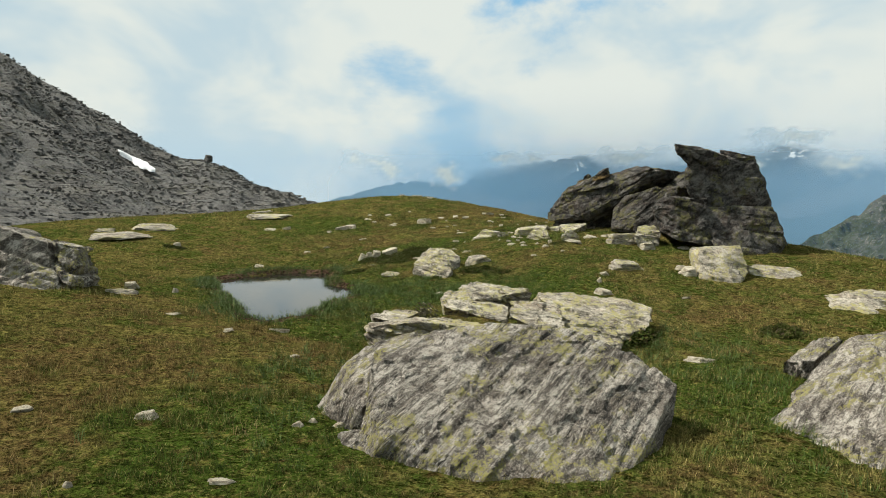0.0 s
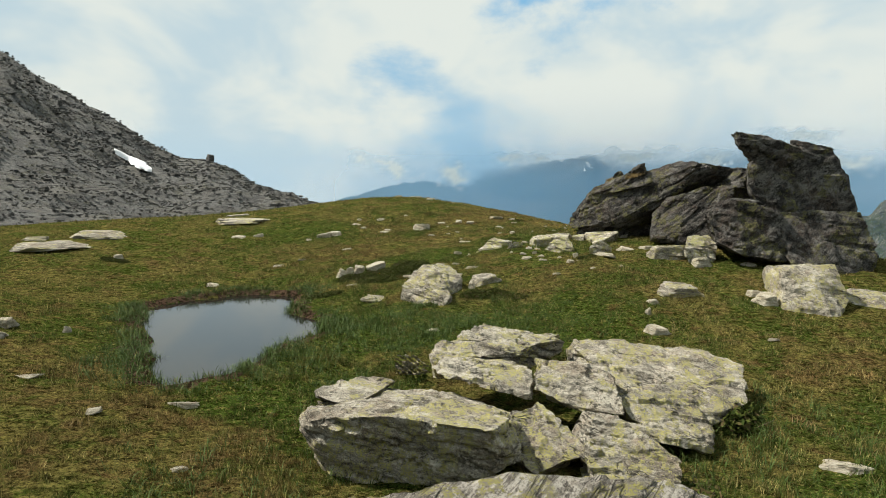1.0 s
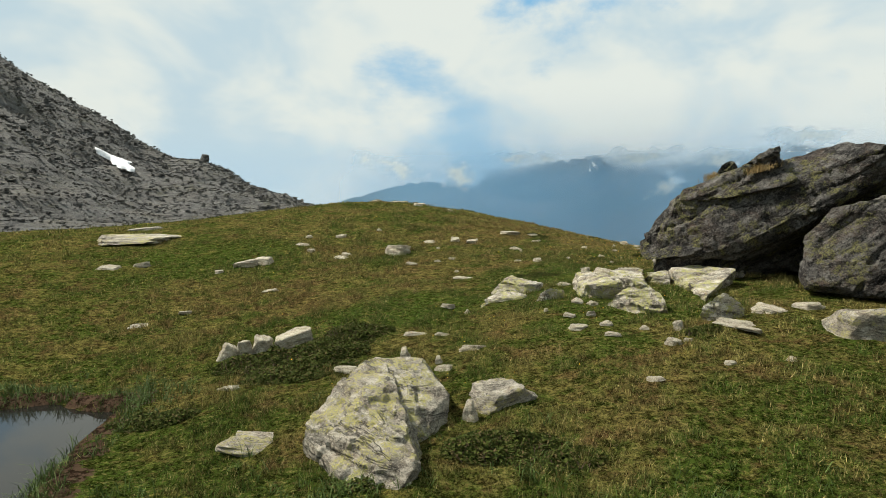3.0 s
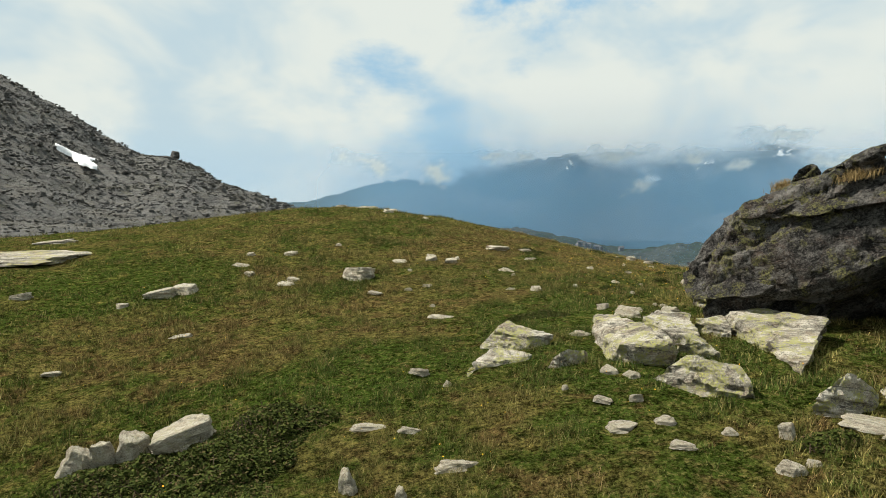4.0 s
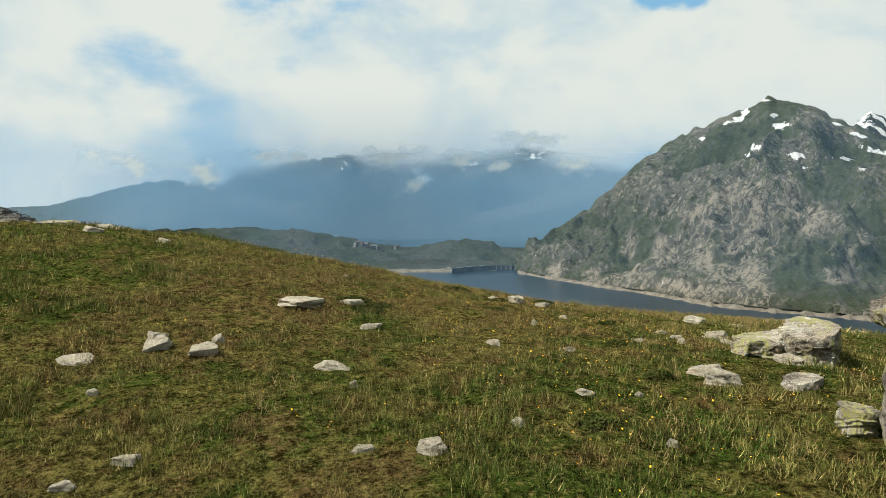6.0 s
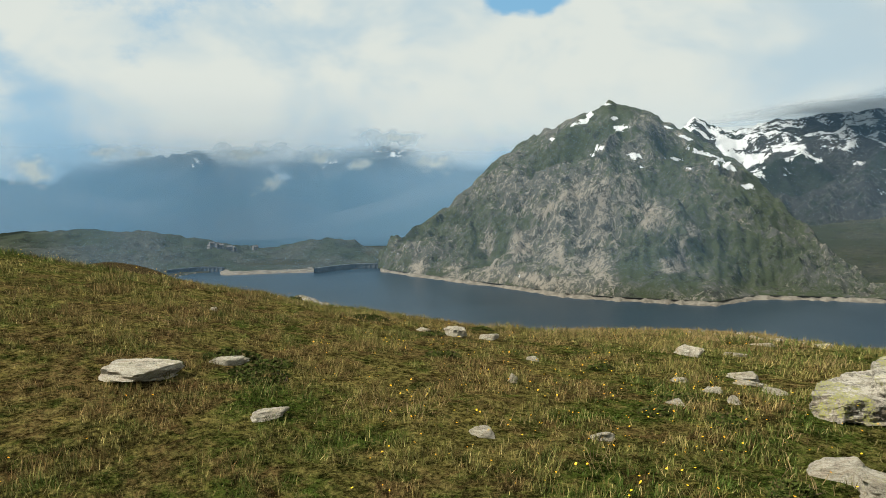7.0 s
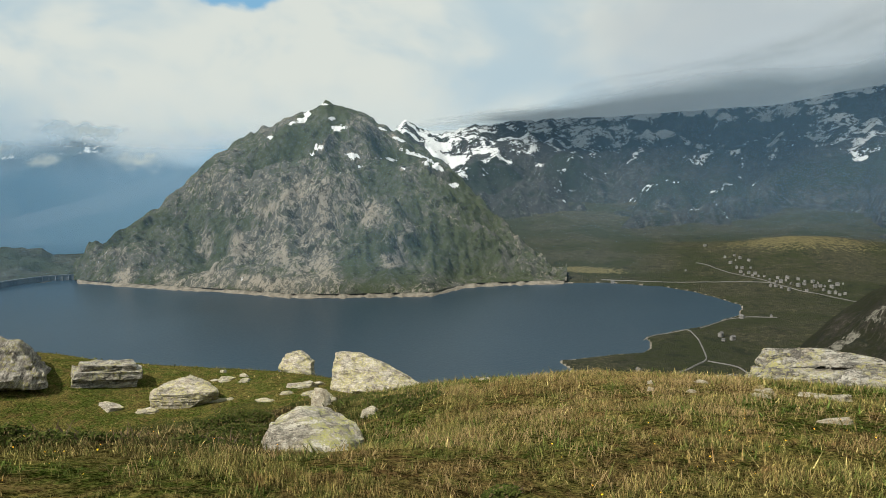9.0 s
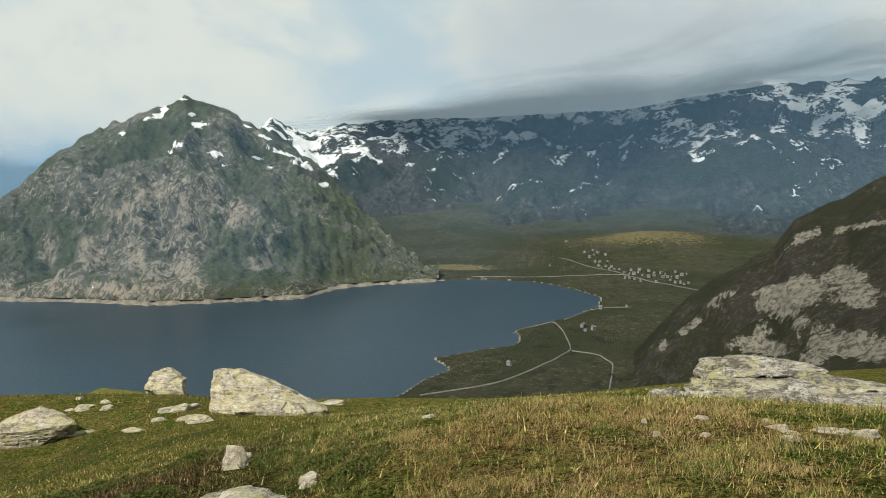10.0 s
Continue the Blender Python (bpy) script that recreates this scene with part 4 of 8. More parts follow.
talus_az = np.arange(-75, -3.4 + 0.08, 0.16)
wob = [vnoise(np.array([[k * 0.37, side, 0.5]]), 9)[0] for side in (0, 5) for k in range(40)]
rows = []
for k in range(40):
    t = k / 39
    az, el = -20.0 + 2.6 * t, 2.85 - 1.45 * t
    half = 0.05 + 0.30 * math.sin(math.pi * min(t * 1.05, 1)) ** 0.7 * (0.35 + 0.65 * t) * (1 - 0.75 * math.exp(-((t - 0.36) / 0.06) ** 2))
    for u in np.linspace(-1, 1, 7):
        wave = half * (1 + 0.5 * wob[k + (40 if u > 0 else 0)])
        x, y, z = on_scree(az + 0.5 * wave * u, el + wave * u)
        rows.append((x + 0.3, y - 1.2, z + 0.55 - 0.5 * abs(u) ** 3))
tagged(new("snow_patch", mesh_of("snow_patch", rows, grid_faces(40, 7), SNOW)), "long white snow patch lying on grey scree", "snow patch", kind="structure")
ids = np.where((np.abs(ta + 18.3) < 1.6) & (np.abs(te - (2.65 - 1.45 * (ta + 19.6) / 2.6)) < 0.22))[0]

# loose blocks all over the scree
rs = np.random.RandomState(3)
pick = rs.choice(np.where((ta > -36) & (te < 11))[0], 45000)
size = np.exp(rs.normal(-0.45, 0.5, len(pick))) * 0.33
size = np.where(np.isin(pick, ids), 0.0, size).clip(0, 2.6)
size = size * np.clip(np.hypot(tv[pick, 0], tv[pick, 1]) / 130, 0.4, 1.2)
cube = np.array([(x, y, z) for x in (-1, 1) for y in (-1, 1) for z in (-1, 1)], float) * 0.5
cf = np.array([(0, 1, 3, 2), (4, 6, 7, 5), (0, 4, 5, 1), (2, 3, 7, 6), (1, 5, 7, 3)])
body = cube[None] * (1 + rs.uniform(-0.35, 0.25, (len(pick), 8, 3))) * size[:, None, None] * rs.uniform(0.5, 1.5, (len(pick), 1, 3)) * (1, 1, 0.55)
ang = rs.uniform(0, 6.28, len(pick))
tip = rs.normal(0, 0.25, len(pick))
c, s_ = np.cos(ang)[:, None], np.sin(ang)[:, None]
bx, by, bz = body[..., 0] * c - body[..., 1] * s_, body[..., 0] * s_ + body[..., 1] * c, body[..., 2]
by, bz = by * np.cos(tip)[:, None] - bz * np.sin(tip)[:, None], by * np.sin(tip)[:, None] + bz * np.cos(tip)[:, None]
where = tv[pick] + rs.normal(0, 0.5, (len(pick), 3)) * (1, 1, 0)
bv = (np.stack([bx, by, bz], -1) + where[:, None]).reshape(-1, 3)
bf = (cf[None] + 8 * np.arange(len(pick))[:, None, None]).reshape(-1, 4)
tagged(new("scree_blocks", mesh_of("scree_blocks", bv, bf, SCREE, False)), "countless loose grey blocks of scree", "scree", kind="stuff")
knob = cut_stone("stone", 77, 0, 4, SCREE, 8)
kr = 186.0
ob = new("boulder", knob)
ob.location = (HUB_L[0] + math.sin(radians(-13.3)) * kr, HUB_L[1] + math.cos(radians(-13.3)) * kr, HUB_L[2] + kr * math.tan(radians(2.55)))
ob.scale = (2.6, 2.4, 2.2)
tagged(ob, "lone dark boulder on the skyline of the scree", "rock")


# ---- works of man in the valley ----
def on_valley(az, el):
    """The place on the valley floor seen at a bearing and a dip."""
    r = (HUB[2] - LAKE_Z - 5) / math.tan(radians(-el))
    return at_bearing(az, r)


def ribbon(name, label, points, wide, mat):
    pts = []
    for (a, b) in zip(points, points[1:]):
        for k in range(12):
            pts.append((a[0] + (b[0] - a[0]) * k / 12, a[1] + (b[1] - a[1]) * k / 12))
    xy = np.array([on_valley(a, e) for a, e in pts])
    for _ in range(6):
        xy[1:-1] = (xy[:-2] + 2 * xy[1:-1] + xy[2:]) / 4
    go = np.gradient(xy, axis=0)
    go /= np.linalg.norm(go, axis=1)[:, None] + 1e-9
    off = np.stack([-go[:, 1], go[:, 0]], -1)
    v = []
    for k in (-0.5, -0.42, 0.42, 0.5):
        q = xy + off * wide * k
        z = valley(q[:, 0], q[:, 1])[0] + (1.1 if abs(k) < 0.45 else -0.6)
        v.append(np.stack([q[:, 0], q[:, 1], z], -1))
    return tagged(new(name, mesh_of(name, np.concatenate(v), grid_faces(4, len(xy)), mat)), label, "road", kind="structure")


ribbon("road_shore", "pale road beside the lake", [(78.6, -12.6), (80.6, -11.9), (82.6, -11.7), (83.4, -12.6), (84.1, -14.0), (82.5, -15.0), (77.2, -17.0), (70.2, -17.9)], 1.7, ROAD)
ribbon("road_bend", "pale gravel road bending up the valley", [(84.1, -14.1), (86.4, -14.3), (87.6, -15.0), (87.4, -16.4), (87.2, -17.8)], 1.7, ROAD)
ribbon("road_village", "pale road leading through the village", [(83.0, -6.7), (84.5, -7.0), (86.3, -7.35), (89, -7.9), (92.3, -8.25), (95, -8.8)], 2.0, ROAD)
ribbon("road_causeway", "pale causeway along the end of the lake", [(75.5, -7.85), (79, -7.95), (82, -7.9), (86, -7.8), (89, -7.8)], 2.0, ROAD)
ribbon("road_farm", "narrow track past scattered farms", [(83.4, -11.6), (85.4, -10.5), (87, -10.35), (89.2, -10.3)], 1.7, ROAD)


def box(bm, lo, hi):
    r = bmesh.ops.create_cube(bm, size=1.0)["verts"]
    for vtx in r:
        vtx.co = [lo[k] + (vtx.co[k] + 0.5) * (hi[k] - lo[k]) for k in range(3)]


def house():
    """A stone house with a pitched slate roof, two rows of windows and a chimney."""
    ob = new("house")
    bm = bmesh.new()
    pts = [bm.verts.new(p) for p in ((-6, -4, -3), (6, -4, -3), (6, 4, -3), (-6, 4, -3), (-6, -4, 6), (6, -4, 6), (6, 4, 6), (-6, 4, 6), (-6, 0, 9), (6, 0, 9))]
    for f in ((0, 1, 5, 4), (2, 3, 7, 6), (1, 2, 6, 9, 5), (3, 0, 4, 8, 7)):
        bm.faces.new([pts[k] for k in f])
    part("wall", bm, WALL, ob)
    bm = bmesh.new()
    for s in (-1, 1):
        a = [(-6.8, s * 4.8, 5.4), (6.8, s * 4.8, 5.4), (6.8, 0, 9.1), (-6.8, 0, 9.1)]
        lo = [bm.verts.new(p) for p in a]
        hi = [bm.verts.new((p[0], p[1], p[2] + 0.4)) for p in a]
        bm.faces.new(lo), bm.faces.new(hi)
        for k in range(4):
            bm.faces.new((lo[k], lo[(k + 1) % 4], hi[(k + 1) % 4], hi[k]))
    roof = part("roof", bm, ROOF, ob)
    bm = bmesh.new()
    box(bm, (2.5, -0.5, 8), (3.5, 0.5, 10.6))
    part("chimney", bm, WALL, roof)
    for x in (-4, -1.2, 1.8, 4.2):
        for z in (1.2, 3.9):
            bm = bmesh.new()
            box(bm, (x - 0.5, -4.06, z), (x + 0.5, -3.95, z + 1.3))
            part("window", bm, ROOF, ob)
    return ob


first = house()
rs = random.Random(9)
spots = []
while len(spots) < 46:
    u = rs.random()
    az = 85.2 + 8.0 * u + rs.uniform(-0.3, 0.3)
    el = (-6.5 - 1.3 * min(u * 2.5, 1) - 0.35 * max(0, u - 0.4)) + rs.uniform(-0.25, 0.45)
    if all(abs(az - a) > 0.28 or abs(el - e) > 0.16 for a, e in spots):
        spots.append((az, el))
spots += [(85.2, -12.55), (85.9, -12.4), (85.0, -12.2), (88.6, -10.3), (78.7, -15.4), (86.5, -10.5), (75.6, -8.15), (76.4, -8.0), (82.2, -7.2), (83.6, -5.9)]
for k, (az, el) in enumerate(spots):
    x, y = on_valley(az, el)
    z = float(valley(np.array([x]), np.array([y]))[0][0])
    m = Matrix.Translation((x, y, z + 1.5)) @ Matrix.Rotation(rs.uniform(0, 6.28), 4, "Z")
    ob = copy_thing(first, m) if k else first
    if not k:
        ob.matrix_basis = m
    ob.scale = [rs.uniform(0.30, 0.58)] * 3
    tagged(ob, "pale stone house with a slate roof in the valley", "house", "houses of the village")


def dam(name, label, az0, r0, az1, r1, wide, sag):
    """A curved concrete wall with a walkway and a row of pillars."""
    ob = new(name)
    n = 40
    t = np.linspace(0, 1, n)
    x, y = at_bearing(az0 + (az1 - az0) * t, r0 + (r1 - r0) * t + sag * np.sin(np.pi * t))
    go = np.gradient(np.stack([x, y], -1), axis=0)
    go /= np.linalg.norm(go, axis=1)[:, None]
    off = np.stack([-go[:, 1], go[:, 0]], -1) * wide
    prof = [(-1.0, -12), (-0.4, 11), (-0.6, 11.2), (-0.6, 12.8), (0.6, 12.8), (0.6, 11.2), (0.4, 11), (1.4, -12)]
    v = np.concatenate([np.stack([x + off[:, 0] * a, y + off[:, 1] * a, 0 * x + LAKE_Z + b], -1) for a, b in prof])
    body = new("wall", mesh_of("wall", v, grid_faces(len(prof), n), CONCRETE, False))
    body.parent = ob
    for k in range(2, n - 1, 3):
        for s in (-1, 1):
            bm = bmesh.new()
            cx, cy = x[k] + s * off[k, 0] * 0.55, y[k] + s * off[k, 1] * 0.55
            box(bm, (cx - 1.6, cy - 1.6, LAKE_Z - 10), (cx + 1.6, cy + 1.6, LAKE_Z + 10.5))
            part("buttress", bm, CONCRETE, ob)
    return tagged(ob, label, "dam")


dam("dam", "dark concrete dam closing the far end of the lake", 27.2, 1610, 32.9, 1690, 5, 30)
dam("dam", "long low concrete dam beside a pale spit", 15.5, 1690, 19.8, 1700, 5, 25)

# the spit between the dams
sa = np.linspace(19.4, 27.4, 60)
sr = np.linspace(-1, 1, 16)[:, None]
px_, py_ = at_bearing(sa, 1700 + sr * 75)
hz = LAKE_Z - 4 + 15 * np.clip(1 - sr**2, 0, 1) ** 0.6 * np.clip(np.sin(np.pi * (sa - 19.4) / 8.0), 0, 1) ** 0.35 + 2.0 * fbm(flat3(px_.ravel(), py_.ravel(), 0.03), 3, 2).reshape(px_.shape)
me = mesh_of("spit", np.stack([px_.ravel(), py_.ravel(), hz.ravel()], -1), grid_faces(16, 60), HILLS)
me.materials.append(SHORE)
zz = hz.ravel()[grid_faces(16, 60)].mean(1)
me.polygons.foreach_set("material_index", (zz < LAKE_Z + 6).astype(np.int32))
tagged(new("spit", me), "low grassy spit with a pale shore", "spit", kind="structure")

for k in range(9):
    az, el = 18.5 + rs.uniform(0, 4.5), -4.9 + rs.uniform(-0.15, 0.35)
    r = 2050
    x, y = at_bearing(az, r)
    ob = copy_thing(first, Matrix.Translation((x, y, HUB[2] + r * math.tan(radians(el)))) @ Matrix.Rotation(rs.uniform(0, 6), 4, "Z"))
    ob.scale = (1.2, 1.2, 1.2)
    tagged(ob, "pale house on the hills beyond the dam", "house", "houses beyond the dam")

# ---- the cloud bank over the range ----
ca = np.arange(58, 140, 0.8)
cr = np.linspace(0, 1, 48)[:, None]
near = np.interp(ca, [58, 66, 74, 80, 86, 92, 100, 110, 140], [3600, 2900, 2250, 1850, 1600, 1500, 1350, 1200, 1100])
r = near + cr * (4850 - near)
x, y = at_bearing(ca, r)
base = 345 + np.interp(ca, [58, 82, 90, 96, 104, 140], [0, 0, 20, 75, 110, 120]) + 60 * cr + 15 * fbm(flat3(x.ravel(), y.ravel(), 0.0020), 4, 61).reshape(x.shape)
edge = np.clip(1 - np.minimum(np.minimum(cr * 2.2, (1 - cr) * 8), np.clip((ca - 56) / 18, 0, 1)), 0, 1) + 0 * x
me = mesh_of("cloud_bank", np.stack([x.ravel(), y.ravel(), base.ravel()], -1), grid_faces(48, len(ca))[:, ::-1], CLOUD)
attribute(me, "veil", 0.05 + 0.95 * edge.ravel() + 0.22 * np.clip((ca - 88) / 10 + 0 * x, 0, 1).ravel())
tagged(new("cloud_bank", me), "dark flat-based cloud bank over the mountains", "cloud", kind="structure")


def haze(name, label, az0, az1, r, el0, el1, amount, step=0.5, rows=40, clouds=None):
    """A see-through sheet that paints haze across the distance: amount by bearing and height above the eye."""
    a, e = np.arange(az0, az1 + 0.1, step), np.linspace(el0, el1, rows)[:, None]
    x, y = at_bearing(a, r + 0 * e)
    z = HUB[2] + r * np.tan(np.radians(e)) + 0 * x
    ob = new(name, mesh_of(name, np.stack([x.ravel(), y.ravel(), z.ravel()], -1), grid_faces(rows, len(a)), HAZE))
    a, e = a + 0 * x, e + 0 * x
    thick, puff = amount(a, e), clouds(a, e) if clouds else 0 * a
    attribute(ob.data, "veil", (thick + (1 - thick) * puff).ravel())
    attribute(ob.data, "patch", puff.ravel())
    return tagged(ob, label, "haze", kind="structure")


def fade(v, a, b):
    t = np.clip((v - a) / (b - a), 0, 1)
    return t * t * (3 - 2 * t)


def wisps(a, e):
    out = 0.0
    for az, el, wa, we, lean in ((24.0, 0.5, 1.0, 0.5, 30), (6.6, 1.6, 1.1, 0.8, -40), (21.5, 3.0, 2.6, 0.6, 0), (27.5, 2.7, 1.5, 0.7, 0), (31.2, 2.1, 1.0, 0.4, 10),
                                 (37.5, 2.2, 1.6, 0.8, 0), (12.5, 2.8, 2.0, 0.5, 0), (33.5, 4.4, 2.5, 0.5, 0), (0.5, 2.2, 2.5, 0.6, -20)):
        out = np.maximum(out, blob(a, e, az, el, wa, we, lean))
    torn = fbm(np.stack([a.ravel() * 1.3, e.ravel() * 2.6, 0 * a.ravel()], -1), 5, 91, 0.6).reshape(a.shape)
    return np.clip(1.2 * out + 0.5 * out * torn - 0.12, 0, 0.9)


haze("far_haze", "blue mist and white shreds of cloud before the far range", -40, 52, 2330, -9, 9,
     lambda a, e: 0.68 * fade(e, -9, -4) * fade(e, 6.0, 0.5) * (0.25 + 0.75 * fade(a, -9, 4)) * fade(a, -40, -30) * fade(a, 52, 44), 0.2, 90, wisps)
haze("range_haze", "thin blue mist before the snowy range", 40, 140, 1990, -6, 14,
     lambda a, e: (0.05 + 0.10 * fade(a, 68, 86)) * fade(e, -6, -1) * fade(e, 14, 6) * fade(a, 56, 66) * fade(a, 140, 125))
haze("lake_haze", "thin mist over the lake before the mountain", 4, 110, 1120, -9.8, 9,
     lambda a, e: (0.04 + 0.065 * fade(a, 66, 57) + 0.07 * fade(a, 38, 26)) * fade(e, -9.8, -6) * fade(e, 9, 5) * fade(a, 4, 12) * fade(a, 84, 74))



# ---- rocks ----
def voxelled(hulls, size):
    """The union of convex bodies as one even mesh: vertices and quads."""
    bm = bmesh.new()
    for pts in hulls:
        vs = [bm.verts.new(p) for p in pts]
        res = bmesh.ops.convex_hull(bm, input=vs)
        bmesh.ops.delete(bm, geom=[g for g in res["geom_interior"] if isinstance(g, bmesh.types.BMVert)], context="VERTS")
    me = bpy.data.meshes.new("rough_form")
    bm.to_mesh(me)
    bm.free()
    ob = new("rough_form", me)
    mod = ob.modifiers.new("even", "REMESH")
    if len(hulls) == 1:
        span = max(max(p[k] for p in hulls[0]) - min(p[k] for p in hulls[0]) for k in range(3))
        mod.mode, mod.scale, mod.sharpness, mod.use_remove_disconnected = "SHARP", 0.92, 1.0, False
        mod.octree_depth = max(5, min(8, round(math.log2(span / (size * 1.05)))))
    else:
        mod.mode, mod.voxel_size, mod.adaptivity = "VOXEL", size, 0.0
    ev = ob.evaluated_get(bpy.context.evaluated_depsgraph_get())
    made = bpy.data.meshes.new_from_object(ev)
    bpy.data.objects.remove(ob)
    bpy.data.meshes.remove(me)
    return made


def outcrop(name, label, mat, size, strata, rough, *hulls):
    """Several slabs that lie on one another, each a part of the one outcrop."""
    base = np.array([p for h in hulls for p in h])
    ob = new(name)
    ob.location = (base[:, 0].mean(), base[:, 1].mean(), base[:, 2].min())
    for h in hulls:
        piece = boulder("slab", "", mat, size, strata, rough, h)
        piece.location = piece.location - ob.location
        piece.parent = ob
        del piece["category"]
    return tagged(ob, label, "rock")


def boulder(name, label, mat, size, strata, rough, *hulls):
    """A large rock: joined blocks with worn edges, ledges across the layers and a broken skin."""
    if len(hulls) > 1:
        return outcrop(name, label, mat, size, strata, rough, *hulls)
    base = np.array([p for h in hulls for p in h])
    mid = np.array([base[:, 0].mean(), base[:, 1].mean(), base[:, 2].min()])
    me = voxelled([[tuple(np.array(p) - mid) for p in h] for h in hulls], size)
    me.name = name
    n = len(me.vertices)
    v, nm = np.empty(n * 3), np.empty(n * 3)
    me.vertices.foreach_get("co", v)
    me.vertices.foreach_get("normal", nm)
    v, nm = v.reshape(-1, 3), nm.reshape(-1, 3)
    across = np.array(strata[:3]) / np.linalg.norm(strata[:3])
    period, depth = strata[3], strata[4]
    rs = np.random.RandomState(int(abs(mid[0] * 131 + mid[1] * 37)) % 9999)
    one = np.cross(across, (0.3, 1.0, 0.2))
    one /= np.linalg.norm(one)
    two = np.cross(across, one)
    # flat breaks along the joints and across the corners
    for k in range(11):
        way = (one, two, across)[k % 3] * rs.choice((-1, 1)) + rs.normal(0, 0.35, 3)
        way /= np.linalg.norm(way)
        reach = v @ way
        limit = reach.max() - rs.uniform(0.004, 0.045) * (reach.max() - reach.min())
        v = v - np.maximum(reach - limit, 0)[:, None] * way
    me.vertices.foreach_set("co", v.ravel())
    me.update()
    nm = np.empty(n * 3)
    me.vertices.foreach_get("normal", nm)
    nm = nm.reshape(-1, 3)
    q = v + mid
    # layers of uneven thickness, each stepped in or out block by block
    for scale, amount in ((1.0, 1.0), (0.43, 0.55)):
        bend = q @ across + 0.5 * period * fbm(q * (0.16 / period), 3, 3)
        ph = bend / (period * scale)
        ph = ph + 0.33 * np.sin(1.9 * ph) + 0.2 * np.sin(0.7 * ph + 1.0)
        layer, part_of = np.floor(ph), ph - np.floor(ph)
        broken = np.stack([layer * 7.7 + 0.5, q @ one * (0.22 / period), q @ two * (0.22 / period)], -1)
        out = np.round(2.5 * vnoise(broken, 4)) / 2.5
        gap_here = np.clip(vnoise(np.stack([layer * 3.1, q @ one * (0.3 / period), q @ two * (0.3 / period)], -1), 8) + 0.65, 0, 1)
        groove = np.exp(-(np.minimum(part_of, 1 - part_of) / 0.10) ** 2) * gap_here
        side = np.clip(1.2 - np.abs(nm @ across), 0, 1)
        v = v + nm * (side * depth * scale * amount * (0.95 * out - 1.2 * groove))[:, None]
    # broken facets: each vertex belongs to the nearest of many seeds, flattened along the layers
    lo, hi = v.min(0), v.max(0)
    count = int(np.clip(np.prod(np.maximum(hi - lo, 0.1)) ** (2 / 3) / (8 * rough) ** 2 * 6, 14, 140))
    seeds = rs.uniform(lo, hi, (count, 3))
    squash = lambda p: p + (p @ across)[:, None] * across * 0.9  # noqa: E731
    a, b = squash(v + 0.4 * rough * np.stack([fbm(q * (0.2 / rough) + k, 2, 40 + k) for k in (0, 1, 2)], -1)), squash(seeds)
    near = np.concatenate([np.argmin(((c[:, None] - b[None]) ** 2).sum(2), 1) for c in np.array_split(a, max(1, len(a) // 20000))])
    lift, slant = rs.normal(0, 0.8, count), rs.normal(0, 0.13, (count, 3))
    cell = rough * lift[near] + ((v - seeds[near]) * slant[near]).sum(1)
    crag = 1 - 2 * np.abs(vnoise(q * (0.16 / rough), 21))
    move = rough * (0.26 * fbm(q * (0.5 / rough), 5, 12, 0.65) + 0.26 * crag - 0.15) + 0.5 * np.clip(cell, -1.3 * rough, 0.9 * rough)
    v = v + nm * move[:, None]
    me.vertices.foreach_set("co", v.ravel())
    me.polygons.foreach_set("use_smooth", np.full(len(me.polygons), True))
    me.materials.clear()
    me.materials.append(mat)
    me.update()
    me.set_sharp_from_angle(angle=radians(18))
    ob = new(name, me)
    ob.location = mid
    return tagged(ob, label, "rock")


